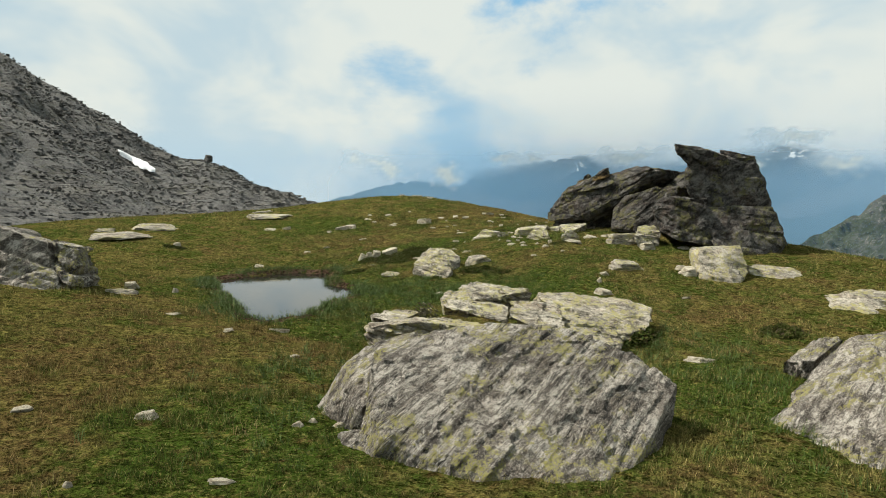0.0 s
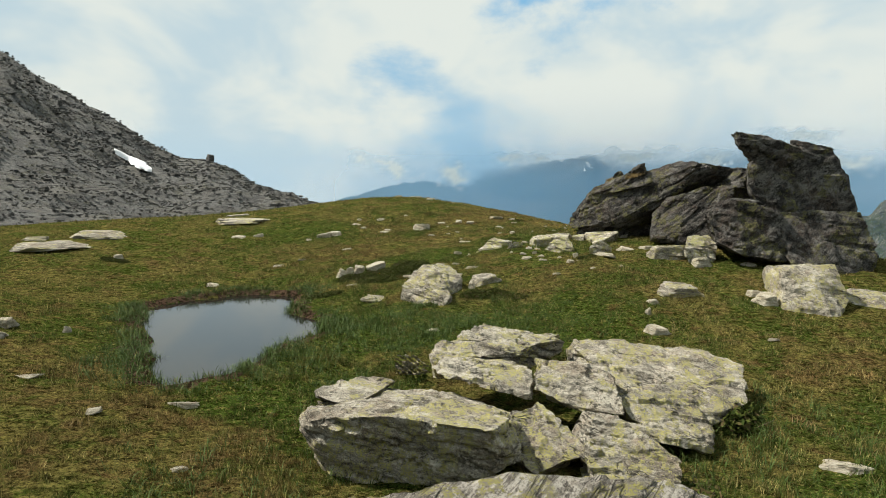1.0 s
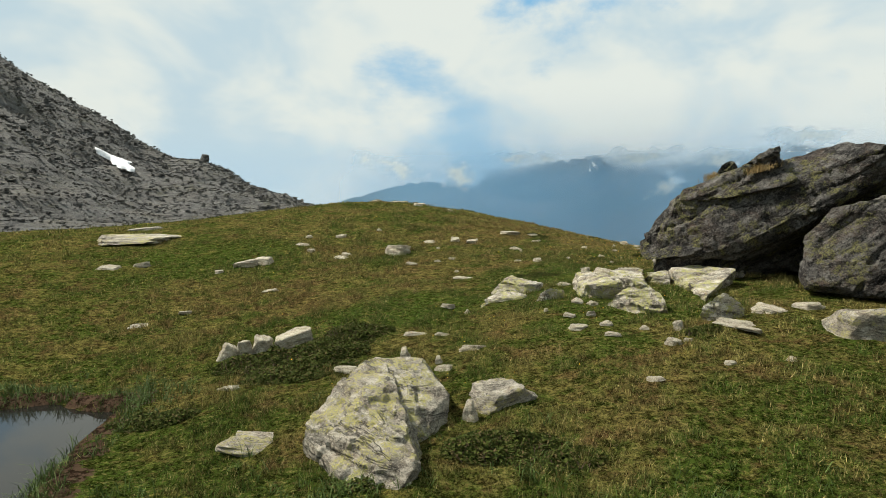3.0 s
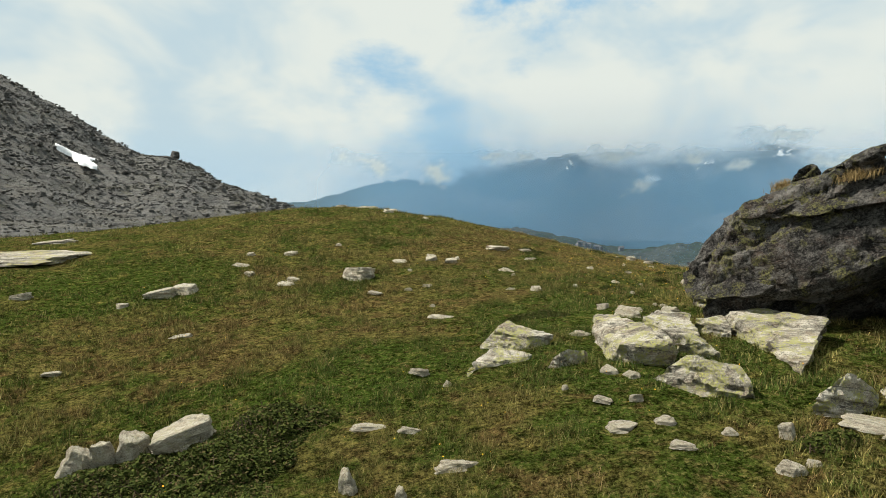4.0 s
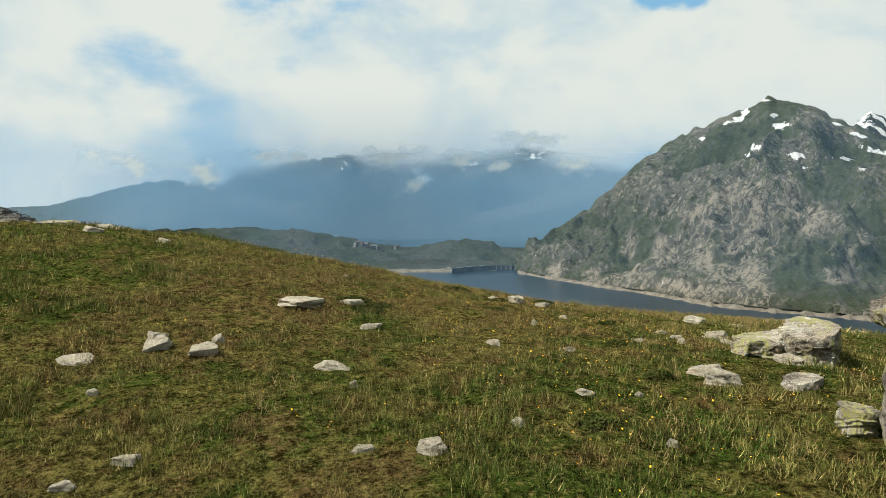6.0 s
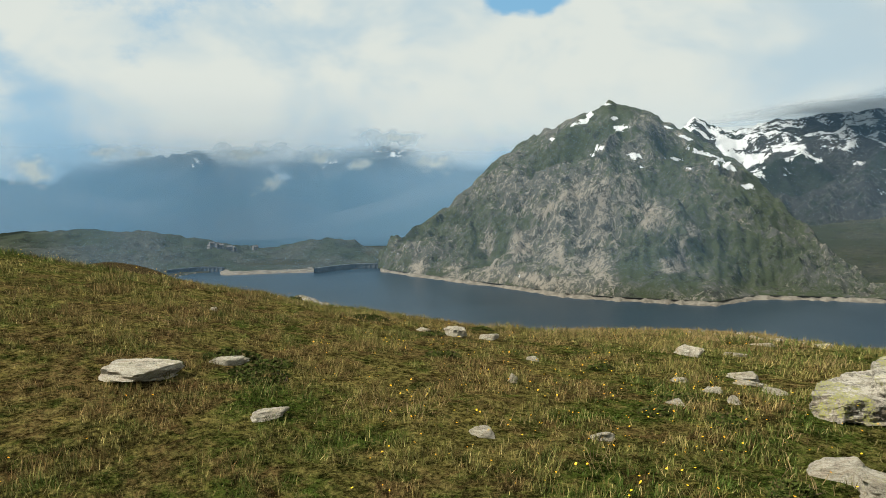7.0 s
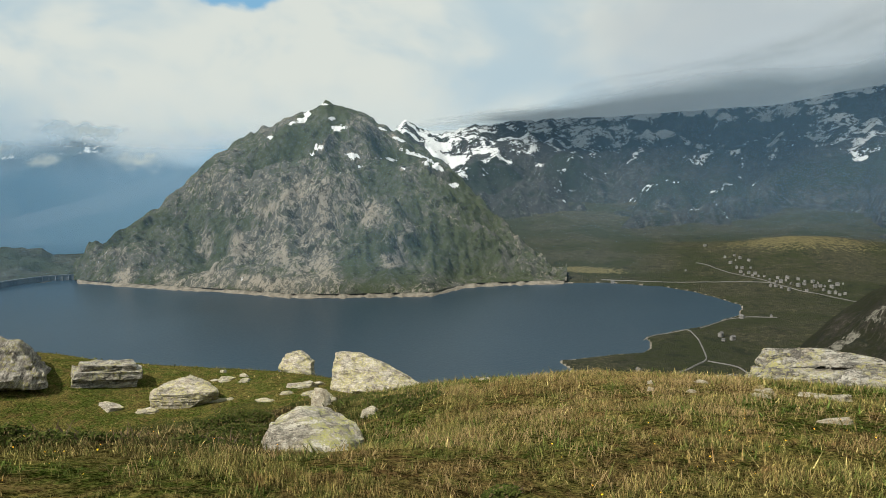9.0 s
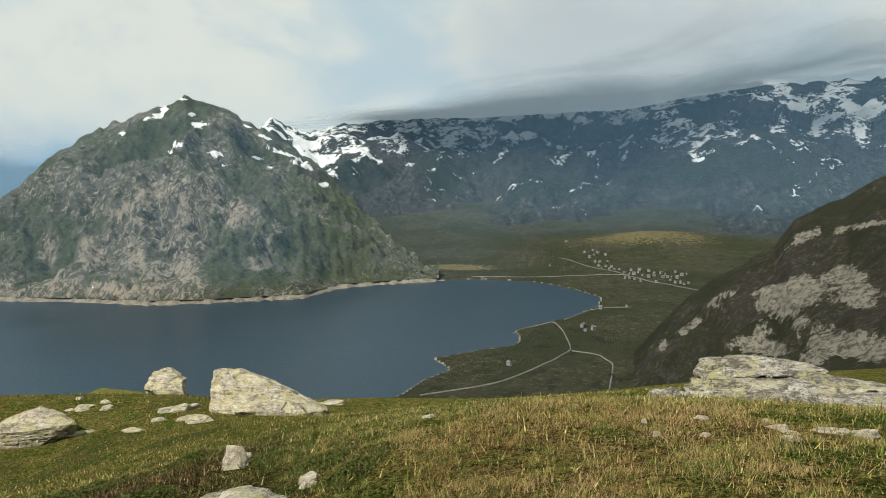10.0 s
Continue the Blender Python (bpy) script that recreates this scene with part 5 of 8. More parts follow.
boulder('boulder', 'big grey gneiss boulder with slanting bands and yellow lichen', GNEISS, 0.017, (-0.70, 0.46, 0.53, 0.12, 0.017), 0.03,
        [(-0.96, 4.25, 0.69), (-0.91, 4.47, 0.57), (0.07, 4.3, 0.8), (0.12, 4.52, 0.68), (0.87, 4.2, 0.77), (0.92, 4.42, 0.65), (1.43, 3.95, 0.54), (1.48, 4.17, 0.42), (1.75, 3.65, 0.3), (1.8, 3.87, 0.18), (1.61, 3.4, 0.04), (1.66, 3.62, -0.08), (-1.19, 3.55, 0.57), (-1.14, 3.77, 0.45), (-1.25, 3, 0.21), (-1.2, 3.22, 0.09), (-1.14, 2.95, -0.14), (-0.7, 2.67, -0.14), (-0.14, 2.42, -0.15), (0.62, 2.23, -0.16), (1.11, 2.76, -0.19), (-1.1, 4.6, -0.3), (1.6, 4.4, -0.3), (1.52, 3.65, -0.24), (1.56, 3.84, -0.25), (1.4, 3.44, -0.23), (1.45, 3.63, -0.24), (-1.03, 3.1, -0.14), (-0.99, 3.29, -0.15), (-0.93, 3.06, -0.14), (-0.56, 2.82, -0.15), (-0.08, 2.61, -0.15), (0.56, 2.45, -0.16), (0.98, 2.9, -0.19), (-0.9, 4.46, -0.2), (1.39, 4.29, -0.27)],
        [(-1.78, 4.48, -0.17), (-1.44, 3.82, -0.16), (-1.41, 4.3, 0.43), (-1.41, 4.6, 0.33), (-1.19, 4.5, 0.54), (-1.19, 4.8, 0.44), (-0.95, 4.5, 0.61), (-0.95, 4.8, 0.51), (-0.93, 3.6, 0.29), (-0.93, 3.9, 0.19), (-1.23, 3.5, 0.23), (-1.23, 3.8, 0.13), (-1.7, 4.44, -0.17), (-1.41, 3.88, -0.16), (-1.38, 4.54, -0.19), (-0.97, 3.69, -0.17), (-0.97, 3.95, -0.18), (-1.23, 3.61, -0.16), (-1.23, 3.86, -0.17)],
        [(-1.36, 3.11, -0.14), (-1.43, 3.4, 0.02), (-1.43, 3.65, -0.08), (-1.23, 3.3, 0.12), (-1.23, 3.55, 0.02), (-1, 3, 0.06), (-1, 3.25, -0.04), (-1.05, 2.83, -0.14), (-1.23, 2.95, -0.14), (-1.34, 3.13, -0.14), (-1.4, 3.37, -0.15), (-1.4, 3.59, -0.16), (-1.23, 3.29, -0.15), (-1.23, 3.5, -0.16), (-1.03, 3.03, -0.15), (-1.03, 3.25, -0.16), (-1.08, 2.89, -0.14), (-1.23, 2.99, -0.14)],
        )
outcrop('slab_outcrop', 'outcrop of broken pale gneiss slabs with yellow lichen', BLOCK, 0.024, (0.25, 0.1, 0.96, 0.11, 0.06), 0.04,
        [(-1.26, 6.65, 0.32), (-1.16, 6.5, 0.31), (-0.88, 6.35, 0.4), (-0.49, 6.2, 0.44), (0.24, 5.95, 0.39), (0.41, 6, 0.05), (-1.13, 7.2, 0.25), (-0.68, 7.6, 0.23), (0.02, 7.5, 0.24), (0.49, 6.5, 0.29), (-1.12, 7.02, -0.26), (-0.88, 6.51, -0.27), (-0.17, 6.38, -0.29), (-0.6, 8.8, -0.3), (1.1, 8, -0.3)],
        [(-1.15, 7.1, 0.35), (-1.15, 7.4, 0.23), (-1.07, 7.3, 0.36), (-1.07, 7.6, 0.24), (-0.74, 7.6, 0.35), (-0.74, 7.9, 0.23), (-0.41, 7.6, 0.31), (-0.41, 7.9, 0.19), (-0.72, 7, 0.32), (-0.72, 7.3, 0.2), (-0.92, 6.9, 0.33), (-0.92, 7.2, 0.21)],
        [(0.1, 8, 0.45), (0.15, 8.35, 0.4), (0.95, 7.8, 0.37), (1, 8.15, 0.32), (0.88, 7.25, 0.2), (0.93, 7.6, 0.15), (0.74, 7.3, 0.23), (0.79, 7.65, 0.18), (0.04, 7.45, 0.38), (0.09, 7.8, 0.33), (-0.01, 7.8, 0.38), (0.04, 8.15, 0.33)],
        [(1.07, 7.8, 0.43), (1.12, 8.2, 0.33), (1.74, 7.6, 0.39), (1.79, 8, 0.29), (1.66, 6.95, 0.13), (1.71, 7.35, 0.03), (1.35, 6.9, 0.14), (1.4, 7.3, 0.04), (0.91, 7.25, 0.28), (0.96, 7.65, 0.18)],
        [(0.38, 6.75, 0.09), (0.43, 7.05, -0.13), (0.88, 7.1, 0.22), (0.93, 7.4, 0), (1.17, 6.5, 0.01), (1.22, 6.8, -0.21), (0.68, 6.35, -0.12), (0.73, 6.65, -0.34)],
        [(1.26, 6.75, 0.25), (1.31, 7.35, 0), (1.68, 6.7, 0.15), (1.73, 7.3, -0.1), (1.86, 6.3, -0.02), (1.91, 6.9, -0.27), (1.76, 6, -0.22), (1.81, 6.6, -0.47), (1.47, 5.95, -0.2), (1.52, 6.55, -0.45), (1.06, 6.1, -0.12), (1.11, 6.7, -0.37), (1.5, 6.3, -0.35)],
        [(1.8, 7.5, 0.14), (1.85, 7.8, 0.04), (2.43, 7.8, 0.15), (2.48, 8.1, 0.05), (2.63, 7.55, 0.07), (2.68, 7.85, -0.03), (2.53, 6.95, -0.09), (2.58, 7.25, -0.19), (2.48, 6.85, -0.21), (2.53, 7.15, -0.31), (1.78, 6.8, -0.04), (1.83, 7.1, -0.14), (1.91, 7.2, 0.11), (1.96, 7.5, 0.01)],
        [(1.64, 8.85, 0.4), (1.64, 8.95, -0.15), (2.05, 8.85, 0.4), (2.05, 8.95, -0.15), (3.25, 8.7, 0.31), (3.25, 8.8, -0.24), (3.54, 8.3, 0.21), (3.54, 8.4, -0.34), (3.15, 7.5, 0.02), (3.15, 7.6, -0.53), (2.64, 7.3, -0.02), (2.64, 7.4, -0.57), (1.9, 7.7, 0.13), (1.9, 7.8, -0.42)],
        [(-0.02, 8.3, 0.49), (-0.02, 8.45, 0.19), (0.62, 8.85, 0.6), (0.62, 9, 0.3), (1.54, 8.75, 0.49), (1.54, 8.9, 0.19), (0.85, 8.15, 0.41), (0.85, 8.3, 0.11), (0.02, 8, 0.41), (0.02, 8.15, 0.11)],
        [(0.24, 8.5, 0.51), (0.24, 8.6, 0.31), (0.69, 8.9, 0.6), (0.69, 9, 0.4), (1.59, 8.7, 0.44), (1.59, 8.8, 0.24), (1.13, 8.45, 0.44), (1.13, 8.55, 0.24)],
        [(-0.35, 9.63, -0.26), (-0.31, 8.9, 0.28), (-0.31, 9.15, 0.08), (-0.01, 8.9, 0.21), (-0.01, 9.15, 0.01), (0.07, 9.48, -0.26), (-0.37, 9, 0.21), (-0.37, 9.25, 0.01)],
        )
boulder('boulder', 'leaning pale gneiss slab with yellow lichen in grass', GNEISS, 0.028, (-0.5, 0.75, 0.4, 0.16, 0.05), 0.035,
        [(2.62, 3.65, -0.26), (2.68, 3.1, -0.24), (2.7, 2.55, -0.23), (2.86, 2.34, -0.23), (3.17, 4, 0.05), (3.42, 4.35, -0.3), (3.95, 4.7, 0.17), (4.2, 5.05, -0.18), (4.48, 5, 0.39), (4.73, 5.35, 0.04), (4.96, 4.9, 0.49), (5.21, 5.25, 0.14), (5.03, 4.4, 0.58), (5.28, 4.75, 0.23), (4.6, 2.2, -0.3), (4.9, 3.9, 0.75), (5.1, 4.6, -0.2), (4.2, 2.9, 0.55), (2.84, 3.71, -0.26), (2.9, 3.24, -0.24), (2.91, 2.78, -0.23), (3.05, 2.6, -0.23), (3.31, 4.01, -0.28), (3.52, 4.31, -0.29), (3.97, 4.6, -0.31), (4.19, 4.9, -0.32), (4.64, 5.16, -0.33), (5.05, 5.07, -0.34), (5.11, 4.65, -0.33), (4.53, 2.48, -0.28), (4.95, 4.52, -0.33)],
        [(4.16, 5.6, -0.03), (4.26, 5.85, -0.33), (4.8, 5.9, 0.18), (4.9, 6.15, -0.12), (5.02, 5.6, 0.32), (5.12, 5.85, 0.02), (4.35, 5.3, 0.04), (4.45, 5.55, -0.26), (4.23, 5.62, -0.33), (4.32, 5.83, -0.33), (4.77, 5.87, -0.33), (4.86, 6.09, -0.33), (5.05, 5.83, -0.33), (4.39, 5.36, -0.33), (4.48, 5.58, -0.33)],
        )
boulder('boulder', 'broad pale boulder with flat top on the lawn', BLOCK, 0.05, (0.1, 0.1, 0.98, 0.16, 0.03), 0.05,
        [(7, 8.6, -0.15), (7.31, 8, -0.21), (7.55, 9.2, 0.15), (7.75, 10.1, 0.05), (8.22, 9.6, 0.24), (8.42, 10.5, 0.14), (8.75, 9.4, 0.23), (8.95, 10.3, 0.13), (9.25, 9, 0.16), (9.45, 9.9, 0.06), (8.64, 8.3, -0.23), (8.84, 9.2, -0.33), (7.2, 8.71, -0.15), (7.47, 8.2, -0.21), (7.67, 9.22, -0.07), (7.84, 9.99, 0.07), (8.24, 9.56, -0), (8.41, 10.33, 0.14), (8.69, 9.39, -0.02), (8.86, 10.16, 0.11), (9.11, 9.05, -0.07), (9.28, 9.82, 0.05), (8.6, 8.46, -0.16), (8.77, 9.22, -0.05)],
        )
boulder('boulder', 'weathered grey boulder split into blocks on the lawn', GNEISS, 0.045, (0.35, 0.1, 0.93, 0.26, 0.10), 0.08,
        [(-7.11, 9.1, 0.49), (-6.6, 9.12, 0.41), (-6.22, 9.22, 0.34), (-6.64, 9.75, 1.24), (-6.64, 10.65, 1.14), (-7.38, 9.7, 1.46), (-7.38, 10.6, 1.36), (-7.18, 9.6, 0.75), (-7.18, 10.5, 0.65), (-8.09, 9.7, 1.51), (-8.09, 10.6, 1.41), (-7.97, 9.4, 0.59), (-7.97, 10.3, 0.49), (-7.13, 9.21, 0.49), (-6.7, 9.23, 0.41), (-6.38, 9.32, 0.34), (-7.19, 9.64, 0.49), (-7.19, 10.4, 0.44), (-7.86, 9.47, 0.61), (-7.86, 10.23, 0.57)],
        [(-6.62, 9.7, 1.27), (-6.62, 10.3, 1.17), (-6.16, 9.75, 1.14), (-6.16, 10.35, 1.04), (-6.04, 9.8, 0.67), (-6.04, 10.4, 0.57), (-6.18, 9.34, 0.33), (-6.61, 9.7, 0.54), (-6.61, 10.3, 0.44), (-6.08, 9.82, 0.29), (-6.08, 10.33, 0.26), (-6.2, 9.43, 0.33), (-6.57, 9.74, 0.39), (-6.57, 10.25, 0.36)],
        )
boulder('boulder', 'angular pale boulder with a split top beside the pond', BLOCK, 0.025, (0.5, 0.1, 0.86, 0.1, 0.02), 0.03,
        [(-0.21, 13.4, 0.04), (-0.1, 13.3, 0.47), (-0.05, 13.6, 0.37), (0.31, 13.9, 0.79), (0.36, 14.2, 0.69), (0.51, 13.85, 0.75), (0.56, 14.15, 0.65), (0.36, 13.2, 0.58), (0.41, 13.5, 0.48), (0.72, 12.7, 0.34), (0.77, 13, 0.24), (0.66, 12.69, 0.06), (0.45, 12.49, 0.02), (-0.15, 13.2, 0.38), (-0.1, 13.5, 0.28), (-0.13, 13.4, 0.04), (-0.04, 13.31, 0.05), (0, 13.57, 0.08), (0.35, 14.08, 0.19), (0.52, 14.03, 0.21), (0.35, 13.23, 0.09), (0.39, 13.48, 0.12), (0.66, 12.8, 0.07), (0.7, 13.06, 0.11), (0.61, 12.79, 0.06), (0.43, 12.62, 0.02), (-0.08, 13.23, 0.03), (-0.04, 13.48, 0.06)],
        [(0.37, 14, 0.75), (0.4, 14.35, 0.65), (0.82, 14, 0.74), (0.85, 14.35, 0.64), (1.01, 13.6, 0.51), (1.04, 13.95, 0.41), (0.98, 13.41, 0.18), (0.7, 13.2, 0.37), (0.73, 13.55, 0.27), (0.59, 13.4, 0.55), (0.62, 13.75, 0.45), (0.45, 14.26, 0.21), (0.81, 13.97, 0.23), (0.83, 14.26, 0.27), (0.97, 13.63, 0.21), (0.99, 13.92, 0.25), (0.94, 13.47, 0.18), (0.71, 13.29, 0.13), (0.73, 13.58, 0.17), (0.61, 13.46, 0.14), (0.64, 13.75, 0.18)],
        )
outcrop('rock_outcrop', 'dark overhanging schist outcrop with a pointed horn', DARK, 0.04, (0.22, -0.18, 0.95, 0.28, 0.07), 0.055,
        [(6.91, 14.1, 3.03), (8.07, 16.13, 3.02), (8.83, 14.2, 3.08), (10.03, 16.12, 3.06), (9.1, 14, 2.22), (10.32, 15.89, 2.14), (9.19, 13.8, 1.55), (10.42, 15.68, 1.41), (7.67, 13.7, 1.3), (8.88, 15.67, 1.14), (7.1, 13.9, 1.55), (8.28, 15.91, 1.41), (6.93, 14.1, 2.32), (8.1, 16.13, 2.25)],
        [(7.19, 13.7, 1.81), (8.54, 15.96, 1.62), (9.09, 13.7, 1.77), (10.5, 15.83, 1.58), (9.15, 13.2, 0.96), (10.59, 15.29, 0.68), (8.79, 12.9, 0.39), (10.24, 15, 0.06), (8, 12.8, 0.46), (9.44, 14.95, 0.13), (7.19, 12.9, 0.8), (8.59, 15.12, 0.5), (7.05, 13.3, 1.08), (8.41, 15.55, 0.81)],
        [(6.09, 13.9, 1.96), (7.09, 15.88, 1.83), (6.38, 13.6, 2.04), (7.41, 15.56, 1.92), (7.07, 13.4, 1.97), (8.13, 15.31, 1.84), (7.26, 13.3, 1.57), (8.33, 15.19, 1.41), (7.22, 13, 0.84), (8.3, 14.88, 0.61), (6.37, 13.2, 0.95), (7.42, 15.14, 0.74), (6, 13.5, 1.17), (7.01, 15.47, 0.97), (5.92, 13.8, 1.74), (6.92, 15.79, 1.59)],
        [(6.49, 14, 3.37), (7.26, 15.42, 3.41), (6.89, 14.1, 3.34), (7.67, 15.51, 3.38), (7.47, 14.2, 3.29), (8.24, 15.59, 3.32), (8.03, 14.2, 3.1), (8.8, 15.57, 3.12), (7.09, 14.1, 2.84), (7.86, 15.5, 2.86), (6.8, 14, 2.96), (7.58, 15.41, 2.99)],
        [(8.01, 14.4, 3.24), (8.95, 15.94, 3.27), (8.87, 14.3, 3.11), (9.82, 15.8, 3.13), (8.89, 14.2, 2.86), (9.84, 15.7, 2.86), (7.77, 14.2, 2.85), (8.72, 15.75, 2.86)],
        )
outcrop('rock_outcrop', 'dark outcrop of tilted schist slabs with a hollow below', DARK, 0.04, (-0.55, -0.1, 0.83, 0.26, 0.06), 0.05,
        [(4.57, 17.6, 2.11), (6.57, 18.6, 2.01), (5.22, 17.4, 2.42), (7.22, 18.4, 2.32), (5.93, 17, 2.67), (7.93, 18, 2.57), (6.63, 16.6, 2.86), (8.63, 17.6, 2.76), (6.91, 16.25, 2.84), (8.91, 17.25, 2.74), (6.75, 16.2, 2.65), (8.75, 17.2, 2.55), (5.94, 16.5, 2.37), (7.94, 17.5, 2.27), (5.09, 17, 2.12), (7.09, 18, 2.02)],
        [(4.37, 17.7, 1.87), (6.57, 18.8, 1.77), (4.57, 17.6, 2.11), (6.77, 18.7, 2.01), (5.33, 17.1, 2.26), (7.53, 18.2, 2.16), (6.4, 16.5, 2.57), (8.6, 17.6, 2.47), (6.98, 15.9, 2.76), (9.18, 17, 2.66), (6.97, 15.9, 2.55), (9.17, 17, 2.45), (6.4, 16.2, 2.3), (8.6, 17.3, 2.2), (5.91, 16.4, 1.94), (8.11, 17.5, 1.84), (5.39, 16.7, 1.59), (7.59, 17.8, 1.49), (5.32, 16.9, 1.28), (7.52, 18, 1.18), (4.3, 17.7, 1.28), (6.5, 18.8, 1.18)],
        [(6.07, 16, 2), (8.27, 17.1, 1.9), (6.57, 15.9, 2.18), (8.77, 17, 2.08), (7, 15.6, 2.35), (9.2, 16.7, 2.25), (7.36, 15.4, 2.3), (9.56, 16.5, 2.2), (6.99, 15, 1.03), (9.19, 16.1, 0.93), (5.66, 15.6, 0.99), (7.86, 16.7, 0.89), (5.48, 15.9, 1.13), (7.68, 17, 1.03), (5.83, 16.1, 1.71), (8.03, 17.2, 1.61)],
        [(7.31, 16.2, 2.31), (8.91, 17.4, 2.21), (7.75, 16, 2.69), (9.35, 17.2, 2.59), (7.88, 15.8, 2.64), (9.48, 17, 2.54), (7.66, 15.5, 2.14), (9.26, 16.7, 2.04)],
        [(5.26, 18, 1.81), (6.76, 19, 1.71), (6.28, 17.6, 2.17), (7.78, 18.6, 2.07), (7.25, 17.2, 2.32), (8.75, 18.2, 2.22), (7.76, 16.8, 2.32), (9.26, 17.8, 2.22), (7.69, 16.6, 1.05), (9.19, 17.6, 0.95), (6.49, 17, 1.01), (7.99, 18, 0.91), (5.3, 17.6, 1.34), (6.8, 18.6, 1.24)],
        [(4.39, 17.5, 1.66), (5.99, 18.5, 1.56), (4.44, 17.5, 1.8), (6.04, 18.5, 1.7), (4.6, 17.5, 2.08), (6.2, 18.5, 1.98), (4.74, 17.55, 2.24), (6.34, 18.55, 2.14), (4.93, 17.5, 2.34), (6.53, 18.5, 2.24), (5.21, 17.5, 2.44), (6.81, 18.5, 2.34), (5.28, 17.3, 2.52), (6.88, 18.3, 2.42), (5.55, 17, 2.62), (7.15, 18, 2.52), (4.54, 17.4, 1.4), (6.14, 18.4, 1.3), (4.66, 17.4, 1.2), (6.26, 18.4, 1.1), (5.48, 17.2, 1.48), (7.08, 18.2, 1.38), (5.7, 16.8, 2.02), (7.3, 17.8, 1.92), (4.5, 17.5, 0.7), (5.2, 17.45, 0.7), (6.4, 17.6, 0.7), (6.4, 18.9, 0.7)],
        [(4.84, 17.3, 1.86), (6.04, 18.3, 1.76), (5.38, 17.1, 2), (6.58, 18.1, 1.9), (5.72, 16.9, 1.89), (6.92, 17.9, 1.79), (5.87, 16.9, 1.58), (7.07, 17.9, 1.48), (6.35, 17.4, 1.18), (7.55, 18.4, 1.08), (6.14, 17.6, 1.09), (7.34, 18.6, 0.99), (4.9, 17.35, 1.2), (6.1, 18.35, 1.1), (5.3, 17.5, 0.7), (6.8, 17.7, 0.7)],
        [(5.55, 17.2, 2.62), (5.75, 17.5, 2.57), (5.64, 17, 2.71), (5.84, 17.3, 2.66), (5.72, 16.8, 2.75), (5.92, 17.1, 2.7), (5.75, 16.7, 2.85), (5.95, 17, 2.8), (5.81, 16.8, 2.62), (6.01, 17.1, 2.57), (5.63, 17.2, 2.56), (5.83, 17.5, 2.51)],
        [(5.24, 17.3, 2.52), (5.44, 17.55, 2.42), (5.29, 17.3, 2.63), (5.49, 17.55, 2.53), (5.39, 17.25, 2.67), (5.59, 17.5, 2.57), (5.45, 17.2, 2.58), (5.65, 17.45, 2.48), (5.36, 17.2, 2.48), (5.56, 17.45, 2.38)],
        [(4.37, 17.8, 1.62), (6.57, 18.9, 1.42), (4.26, 17.6, 1.24), (6.46, 18.7, 1.04), (4.83, 17, 1.37), (7.03, 18.1, 1.17), (5.3, 17.2, 1.65), (7.5, 18.3, 1.45)],
        )
boulder('boulder', 'cracked grey boulder with layered faces below the outcrop', BLOCK, 0.035, (0.3, -0.2, 0.93, 0.12, 0.03), 0.04,
        [(5.99, 11.4, 0.93), (6.09, 12.2, 0.88), (6.88, 11.4, 0.97), (6.98, 12.2, 0.92), (6.86, 10.9, 0.4), (6.96, 11.7, 0.35), (6.41, 10.57, 0.12), (5.82, 11.08, 0.19), (6.34, 11.1, 0.74), (6.44, 11.9, 0.69), (6.15, 12.09, 0.4), (6.9, 12.09, 0.42), (6.8, 10.98, 0.19), (6.89, 11.66, 0.33), (6.42, 10.7, 0.12), (5.92, 11.13, 0.19), (6.36, 11.15, 0.21), (6.45, 11.83, 0.36)],
        )
boulder('boulder', 'low grey boulder split in two in the grass', BLOCK, 0.04, (0.3, -0.2, 0.93, 0.14, 0.03), 0.04,
        [(7.18, 11.5, 0.53), (7.28, 12.1, 0.48), (7.85, 11.4, 0.52), (7.95, 12, 0.47), (8.3, 11.3, 0.42), (8.4, 11.9, 0.37), (7.9, 10.68, 0.17), (7, 11.07, 0.22), (7.26, 11.5, 0.3), (7.35, 12.01, 0.41), (7.83, 11.41, 0.29), (7.92, 11.92, 0.39), (8.21, 11.33, 0.27), (8.3, 11.84, 0.37), (7.87, 10.8, 0.17), (7.11, 11.13, 0.22)],
        )
boulder('boulder', 'split pale gneiss slab beside dark shrubs', LICHEN, 0.02, (0.2, 0.3, 0.93, 0.07, 0.016), 0.02,
        [(2.11, 17.73, 0.65), (2.13, 17.59, 0.65), (2.52, 17.39, 0.68), (2.68, 17.42, 0.7), (2.38, 17.87, 0.99), (2.75, 17.37, 0.93), (2.39, 17.43, 0.9), (2.22, 17.62, 0.95), (2.6, 17.95, 0.7), (2, 17.7, 0.7), (2.15, 17.71, 0.65), (2.17, 17.59, 0.65), (2.5, 17.42, 0.68), (2.63, 17.45, 0.7), (2.69, 17.41, 0.7), (2.39, 17.46, 0.67), (2.57, 17.9, 0.7), (2.06, 17.69, 0.63)],
        )
